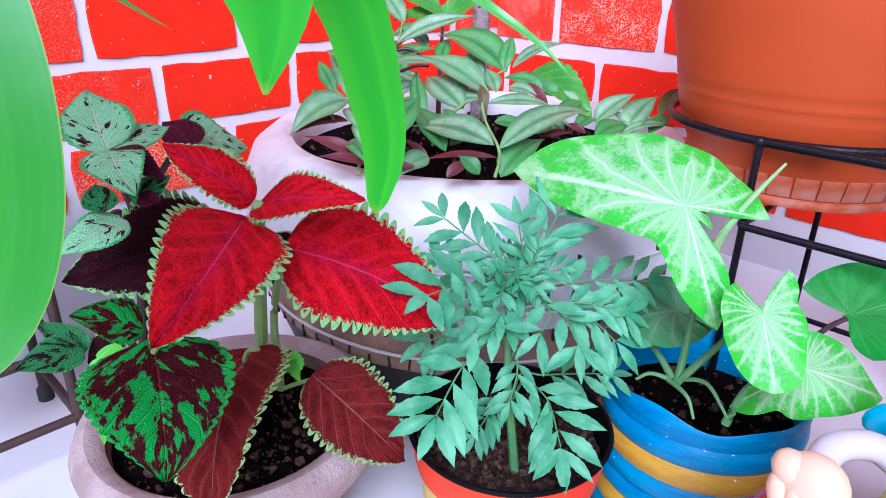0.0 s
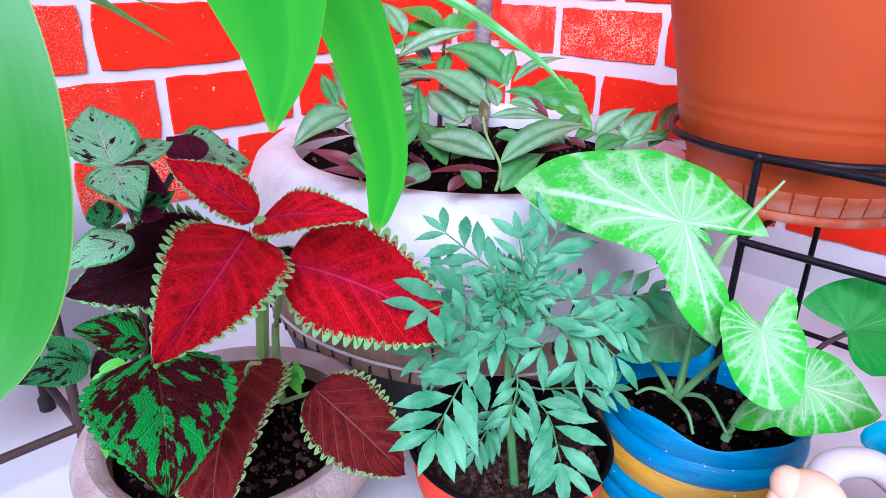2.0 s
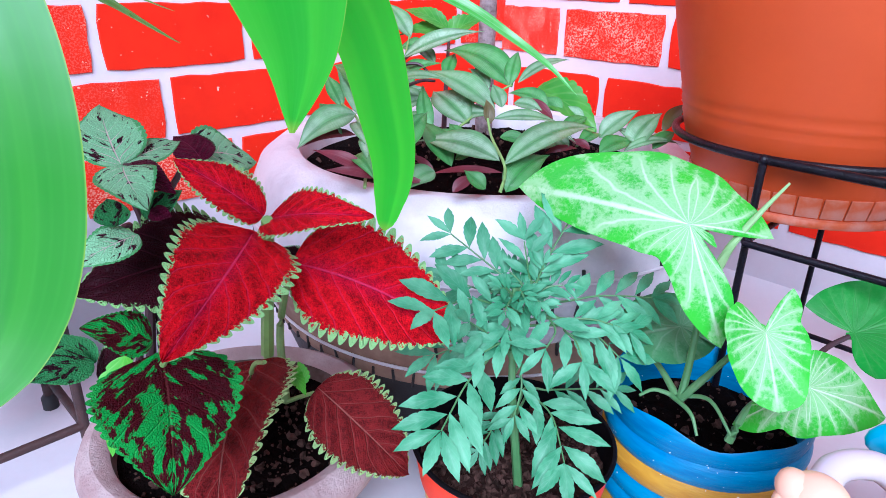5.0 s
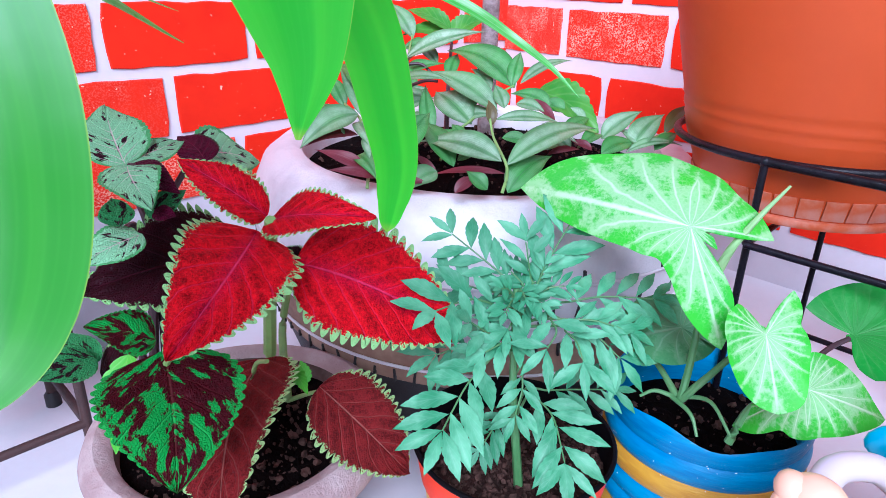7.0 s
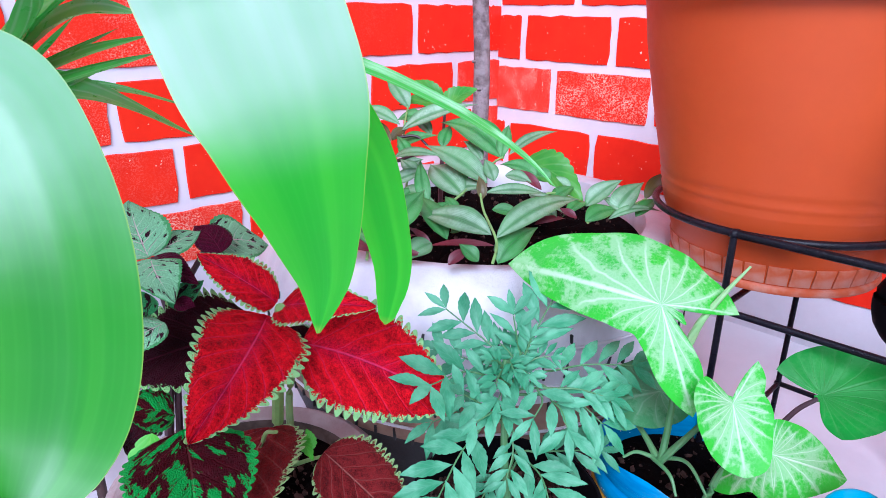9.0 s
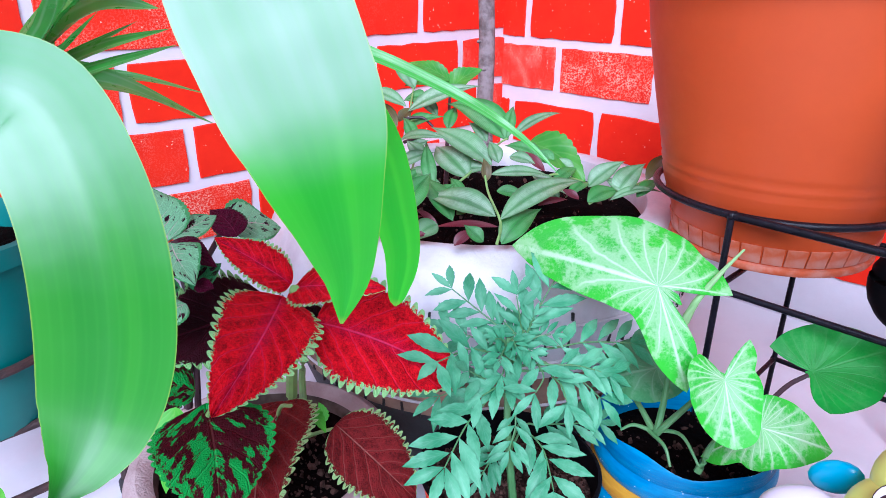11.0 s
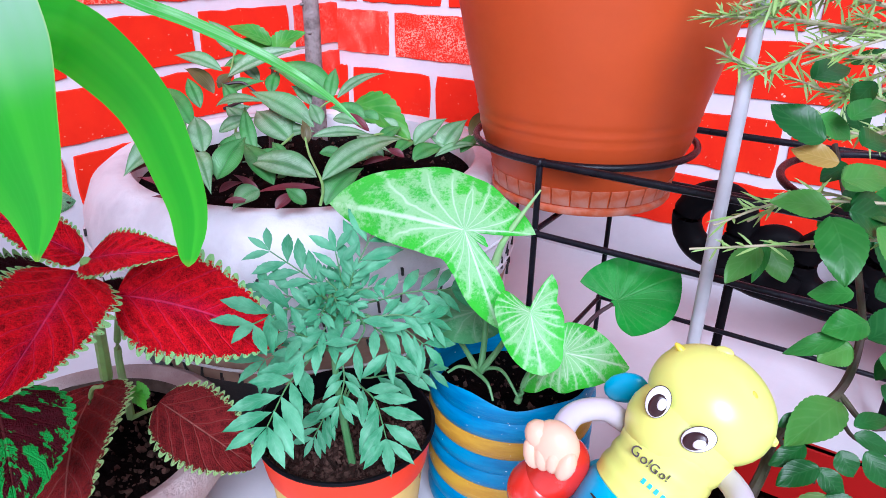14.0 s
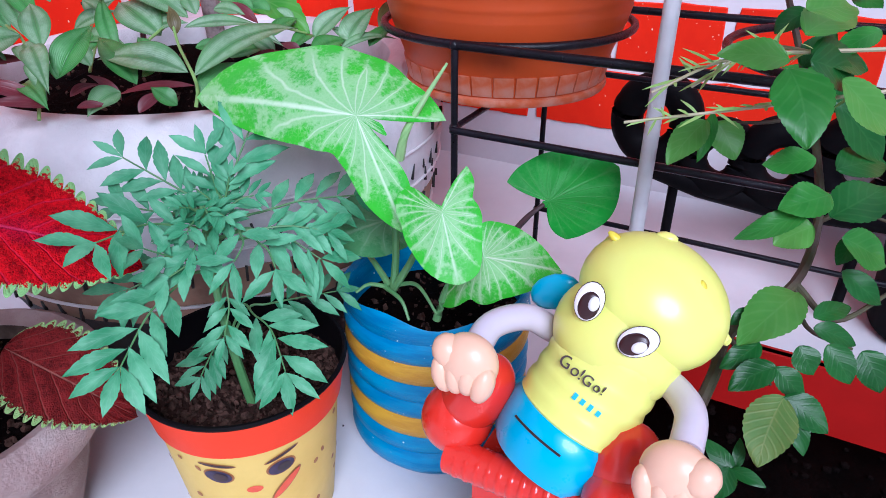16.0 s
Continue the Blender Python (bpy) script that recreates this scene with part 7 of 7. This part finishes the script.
        if hit:
            seam.append(hit + way * 0.0002)
    start = set(bm.faces)
    rod(bm, seam, 0.0007, sides=6)
    for q in set(bm.faces) - start:
        q.material_index = D
    # lettering on the chest: one word that can be read, the rest as plain bars
    fwd = (Vector((0.09, 0.13, 0.45)) - Vector((0.04, 0.40, 0.225))).normalized()
    rot = fwd.to_track_quat('Z', 'Y')
    skin = BVHTree.FromBMesh(bm)
    onto = lambda dx, dz: skin.ray_cast(Vector((0.0420, 0.4055, 0.2270)) + fwd * 0.2 + rot @ Vector((dx, dz, 0)), -fwd)[0]
    for q, letter in enumerate("Go!Go!"):
        font = bpy.data.curves.new("letter", 'FONT')
        font.body, font.size, font.extrude, font.align_x = letter, 0.0092 - 0.0005 * q, 0.0018, 'CENTER'
        sign = bpy.data.objects.new("letter", font)
        glyph = sign.to_mesh()
        c = onto(-0.0125 + (0.0, 0.0056, 0.0088, 0.0122, 0.0174, 0.0204)[q], 0.0045 - (0.0, 0.0032, 0.0046, 0.0066, 0.0088, 0.0098)[q])
        glyph.transform(Matrix.LocRotScale(c + fwd * 0.0012, rot @ Euler((0, 0, radians(-28))).to_quaternion(), (1, 1, 1)))
        start = set(bm.faces)
        bm.from_mesh(glyph)
        for f in set(bm.faces) - start:
            f.material_index = D
        sign.to_mesh_clear()
        bpy.data.objects.remove(sign)
        bpy.data.curves.remove(font)
    bars = [(-0.004 + 0.0040 * q, -0.0085 - 0.0020 * q, 0.0022, 0.0034 - 0.0005 * (q % 2), B) for q in range(4)]
    for dx, dz, w, h, m in bars:
        c = onto(dx, dz)
        start = set(bm.faces)
        vs = bmesh.ops.create_cube(bm, size=1.0, matrix=Matrix.LocRotScale(c, rot @ Euler((0, 0, radians(-28))).to_quaternion(), (w, h, 0.0012)))["verts"]
        for q in set(bm.faces) - start:
            q.material_index = m
    ob = part("toy_figure", bm, [TOY_YELLOW, TOY_BLUE, TOY_RED, TOY_PEACH, TOY_LILAC, TOY_WHITE, TOY_DARK, TOY_AMBER])
    tagged(ob, "plastic toy with yellow head on a red ride-on base", "toy")


toy()


def needle_plant():
    """Wiry trailing plant with narrow leaves, hanging in from the side."""
    ob = thing("needle_plant", (0.20, 0.58, 0.52), "wiry plant with narrow needle-like green leaves", "plant")
    rng = random.Random(21)
    ends = [((0.20, 0.60, 0.54), (0.10, 0.57, 0.52), (0.02, 0.53, 0.492)), ((0.20, 0.60, 0.54), (0.12, 0.55, 0.54), (0.04, 0.52, 0.53)), ((0.20, 0.60, 0.52), (0.13, 0.56, 0.49), (0.06, 0.53, 0.46)),
            ((0.22, 0.60, 0.54), (0.15, 0.55, 0.50), (0.10, 0.52, 0.47)), ((0.22, 0.62, 0.56), (0.14, 0.56, 0.55), (0.08, 0.52, 0.55)), ((0.20, 0.58, 0.50), (0.15, 0.54, 0.45), (0.12, 0.51, 0.42)),
            ((0.16, 0.56, 0.36), (0.08, 0.53, 0.345), (0.02, 0.505, 0.335)), ((0.14, 0.55, 0.38), (0.07, 0.54, 0.37), (0.03, 0.52, 0.35)), ((0.24, 0.62, 0.50), (0.20, 0.56, 0.47), (0.17, 0.52, 0.46))]
    ends += [
            ((0.109, 0.690, 0.495), (0.055, 0.616, 0.495), (-0.001, 0.573, 0.481)),
            ((0.107, 0.690, 0.503), (0.058, 0.617, 0.510), (0.013, 0.578, 0.500)),
            ((0.102, 0.690, 0.522), (0.043, 0.625, 0.524), (-0.005, 0.585, 0.504)),
            ((0.116, 0.688, 0.470), (0.067, 0.625, 0.469), (0.033, 0.587, 0.448), (0.000, 0.571, 0.459)),
            ((0.103, 0.667, 0.468), (0.055, 0.614, 0.478), (0.022, 0.589, 0.481), (-0.014, 0.570, 0.481)),
            ((0.112, 0.689, 0.484), (0.070, 0.637, 0.495), (0.042, 0.614, 0.505)),
            ((0.126, 0.663, 0.437), (0.084, 0.621, 0.431), (0.047, 0.598, 0.442)),
            ((0.120, 0.686, 0.456), (0.087, 0.635, 0.455), (0.053, 0.612, 0.460)),
            ((0.104, 0.710, 0.510), (0.069, 0.668, 0.517), (0.033, 0.634, 0.527)),
            ((0.116, 0.641, 0.424), (0.095, 0.621, 0.432), (0.068, 0.602, 0.447)),
            ((0.072, 0.668, 0.505), (0.050, 0.625, 0.494), (0.026, 0.600, 0.487)),
            ((0.050, 0.667, 0.532), (0.033, 0.613, 0.512), (0.009, 0.587, 0.490)),
            ((0.123, 0.665, 0.446), (0.098, 0.634, 0.443), (0.080, 0.609, 0.424)),
            ((0.133, 0.639, 0.415), (0.102, 0.616, 0.405), (0.072, 0.606, 0.414)),
            ((0.129, 0.565, 0.368), (0.081, 0.564, 0.372), (0.048, 0.542, 0.350)),
            ((0.114, 0.669, 0.481), (0.095, 0.638, 0.478), (0.078, 0.617, 0.485)),
    ]
    for pts in ends:
        path = smooth_path(pts, 14)
        twig = part("twig", rod(bmesh.new(), path, 0.0012 if pts[-1][2] < 0.40 else 0.0021, 0.0008, 6), TWIG_PALE, ob)
        bm = bmesh.new()
        uvl = bm.loops.layers.uv.new("UVMap")
        for k in range(5, len(path) - 3):
            for _ in range(1 if path[k].z < 0.40 else 3 if k > len(path) // 2 else 2):
                d = (path[k] - path[k - 1]).normalized()
                way = (d * rng.uniform(0.5, 1.3) + Vector((rng.uniform(-1, 1), rng.uniform(-1, 1), rng.uniform(-.7, 1)))).normalized()
                ln = rng.uniform(0.010, 0.021)
                side = way.cross(Vector((rng.uniform(-.5, .5), -0.6, 0.8))).normalized()
                drop = Vector((0, 0, -ln * rng.uniform(0.0, 0.2)))
                row = [path[k] + way * ln * s + drop * s * s for s in (0.0, 0.35, 0.7, 1.0)]
                vs = [(bm.verts.new(p - side * w), bm.verts.new(p + side * w)) for p, w in zip(row, (0.0005, 0.0010, 0.0008, 0.0001))]
                for q, (lo, hi) in enumerate(zip(vs, vs[1:])):
                    f = bm.faces.new((lo[0], lo[1], hi[1], hi[0]))
                    for loop, uv in zip(f.loops, ((0, q / 3), (1, q / 3), (1, q / 3 + 0.33), (0, q / 3 + 0.33))):
                        loop[uvl].uv = uv
        tagged(part("needles", bm, NEEDLE, twig), kind="stuff")


needle_plant()


# teal pot in a rusty stand
def teal_stand():
    ob = thing("plant_stand", (-0.658, 0.105, 0), "rusty brown iron plant stand with capped feet", "plant stand")
    hx, hy = 0.067, 0.100
    for sx in (-1, 1):
        for sy in (-1, 1):
            post = part("post", rod(bmesh.new(), [(sx * hx, sy * hy, 0.01), (sx * hx, sy * hy, 0.20)], 0.0050, sides=10), RUST, ob)
            part("foot", lathe([(0.0, 0.0), (0.0085, 0.0), (0.0085, 0.014), (0.0055, 0.018)], 16), BLACK_RUBBER, post).location = (sx * hx, sy * hy, 0)
    for z in (0.05, 0.125):
        for a, b in (((-1, -1), (1, -1)), ((1, -1), (1, 1)), ((1, 1), (-1, 1)), ((-1, 1), (-1, -1))):
            part("rail", rod(bmesh.new(), [(a[0] * hx, a[1] * hy, z), (b[0] * hx, b[1] * hy, z)], 0.0046, sides=10), RUST, ob)
    for z, r in ((0.200, 0.0905),):
        pts = [(r * math.cos(2 * math.pi * i / 48), r * math.sin(2 * math.pi * i / 48), z) for i in range(48)]
        part("ring", rod(bmesh.new(), pts, 0.0044, sides=8, closed=True), RUST, ob)
    pot = thing("teal_flower_pot", (-0.658, 0.105, 0.075), "round teal plastic pot in the rusty stand", "flower pot")
    part("body", lathe([(0.0, 0.045), (0.064, 0.045), (0.072, 0.049), (0.0755, 0.06), (0.083, 0.11), (0.0855, 0.122), (0.092, 0.19), (0.096, 0.22), (0.102, 0.222), (0.102, 0.24), (0.097, 0.242), (0.093, 0.225), (0.088, 0.2)], 80, lambda a, k: 1 + 0.004 * math.cos(40 * a)), TEAL, pot)
    part("soil", cap(bmesh.new(), 0.212, 0.091, 48, 0.003, 15), SOIL, pot)


teal_stand()


# black pots behind the rack
def black_pots():
    for k, (x, y, r, h) in enumerate(((0.30, 0.93, 0.085, 0.27), (0.49, 0.92, 0.085, 0.26))):
        ob = thing("black_flower_pot", (x, y, 0.006), "glossy black plastic pot behind the rack", "flower pot", "black pots behind the rack")
        part("body", lathe([(0.0, 0.0), (r * 0.72, 0.0), (r * 0.76, 0.006), (r * 0.95, h * 0.88), (r * 1.08, h * 0.89), (r * 1.10, h * 0.99), (r * 1.02, h), (r * 0.95, h * 0.9), (r * 0.9, h * 0.8)], 64), BLACK_PLASTIC, ob)
        part("soil", cap(bmesh.new(), h * 0.85, r * 0.93, 32, 0.003, 30 + k), SOIL, ob)
        for s in (-1, 1):
            pts = [(s * (r * 1.02 + 0.028 * math.sin(math.pi * i / 12)), 0.034 * math.cos(math.pi * i / 12), h * 0.93 - 0.015 * math.sin(math.pi * i / 12)) for i in range(13)]
            part("handle", rod(bmesh.new(), pts, 0.0085, sides=12), BLACK_PLASTIC, ob)


black_pots()


def scroll_stand():
    ob = thing("scroll_stand", (0.03, 0.90, 0.006), "black scrolled plant stand in front of the wall", "plant stand")
    for k, (x, z, r, tube) in enumerate(((-0.062, 0.205, 0.034, 0.019), (0.012, 0.172, 0.028, 0.017), (0.075, 0.178, 0.032, 0.018), (0.15, 0.19, 0.036, 0.019))):
        pts = [(x + r * math.cos(2 * math.pi * i / 40), 0.004 * math.sin(4 * math.pi * i / 40), z + 1.15 * r * math.sin(2 * math.pi * i / 40)) for i in range(40)]
        part("scroll", rod(bmesh.new(), pts, tube, sides=12, closed=True), BLACK_PLASTIC, ob)
    part("bar", rod(bmesh.new(), [(-0.06, 0, 0.15), (0.0, 0, 0.135), (0.08, 0, 0.128), (0.19, 0, 0.135)], 0.014, sides=12), BLACK_PLASTIC, ob)
    for x in (-0.03, 0.17):
        part("leg", rod(bmesh.new(), [(x, 0.0, 0.0), (x, 0, 0.135)], 0.006, sides=10), BLACK_PLASTIC, ob)


scroll_stand()


# ---- painted bricks ----
def brick_meshes(count=7):
    """Brick faces with a rough outline, half a metre unit wide and high."""
    made = []
    rng = random.Random(17)
    for k in range(count):
        bm = bmesh.new()
        outline = []
        for side in range(4):
            steps = 7 if side % 2 == 0 else 4
            for i in range(steps):
                t = i / steps
                p = ((-0.5 + t, -0.5), (0.5, -0.5 + t), (0.5 - t, 0.5), (-0.5, 0.5 - t))[side]
                amp = (0.007, 0.022)
                corner = 0.982 if i == 0 else 1.0
                outline.append((p[0] * corner + rng.uniform(-1, 1) * amp[0], p[1] * corner + rng.uniform(-1, 1) * amp[1]))
        back = [bm.verts.new((x * 1.006, 0, z * 1.012)) for x, z in outline]
        front = [bm.verts.new((x * 0.992, -1, z * 0.982)) for x, z in outline]
        n = len(outline)
        for i in range(n):
            j = (i + 1) % n
            bm.faces.new((back[i], back[j], front[j], front[i]))
        bm.faces.new(front)
        me = bpy.data.meshes.new("brick")
        bm.normal_update()
        bm.to_mesh(me)
        bm.free()
        me.materials.append(BRICK)
        made.append(me)
    return made


BRICKS = brick_meshes()


def lay(wall, along, rows, start, stop, west):
    """Bricks on a wall: rows of (bottom, top, joints); beyond the given joints they go on at a regular pace."""
    rng = random.Random(5 if west else 6)
    for z0, z1, joints in rows:
        j = sorted(joints)
        while j[0] > start:
            j.insert(0, j[0] - rng.uniform(0.175, 0.205))
        while j[-1] < stop:
            j.append(j[-1] + rng.uniform(0.175, 0.205))
        for a, b in zip(j, j[1:]):
            a, b = max(a + 0.007, start), min(b - 0.007, stop)
            if b - a < 0.02:
                continue
            ob = new("brick", rng.choice(BRICKS))
            ob.parent = wall
            c, w, h = (a + b) / 2, b - a, z1 - z0
            turn = Matrix.Rotation(math.pi / 2, 4, 'Z') if west else Matrix.Identity(4)
            at = (along, c, (z0 + z1) / 2) if west else (c, along, (z0 + z1) / 2)
            ob.matrix_basis = Matrix.Translation(at) @ turn @ Matrix.Rotation(rng.uniform(-.008, .008), 4, 'Y') @ Matrix.Diagonal((w, 0.0022, h, 1))


lay(wall_r, WALL_Y - 0.0005, [(0.130, 0.215, (-0.445, -0.252, -0.063, 0.13)), (0.232, 0.312, (-0.785, -0.586, -0.390, -0.140, 0.010)), (0.340, 0.418, (-0.680, -0.480, -0.29)),
                     (0.433, 0.511, (-0.755, -0.563, -0.37)), (0.530, 0.610, (-0.64, -0.45)), (0.628, 0.71, (-0.74, -0.55)), (0.728, 0.81, (-0.65, -0.46)), (0.828, 0.91, (-0.75, -0.56))], WALL_X, 1.6, False)
lay(wall_l, WALL_X + 0.0005, [(0.180, 0.252, (0.30, 0.515, 0.71)), (0.268, 0.341, (0.425, 0.622, 0.822, 1.01)), (0.355, 0.429, (0.350, 0.545, 0.752, 0.957)), (0.447, 0.527, (0.260, 0.465, 0.680, 0.857)),
                     (0.545, 0.614, (0.35, 0.545, 0.75, 0.94)), (0.630, 0.71, (0.25, 0.45, 0.65, 0.85)), (0.728, 0.81, (0.35, 0.55, 0.75)), (0.828, 0.91, (0.25, 0.45, 0.65))], -1.2, WALL_Y, True)


# crumbs of soil on the floor
rng = random.Random(44)
bm = bmesh.new()
for _ in range(14):
    s = rng.uniform(0.0008, 0.0022)
    bmesh.ops.create_icosphere(bm, subdivisions=1, radius=s, matrix=Matrix.LocRotScale((rng.uniform(-0.42, 0.0), rng.uniform(0.18, 0.50), s * 0.5), None, (1, rng.uniform(0.6, 1.4), 0.6)))
tagged(part("floor_crumbs", bm, SOIL), "dark soil crumbs scattered on the white floor", "debris", kind="stuff")
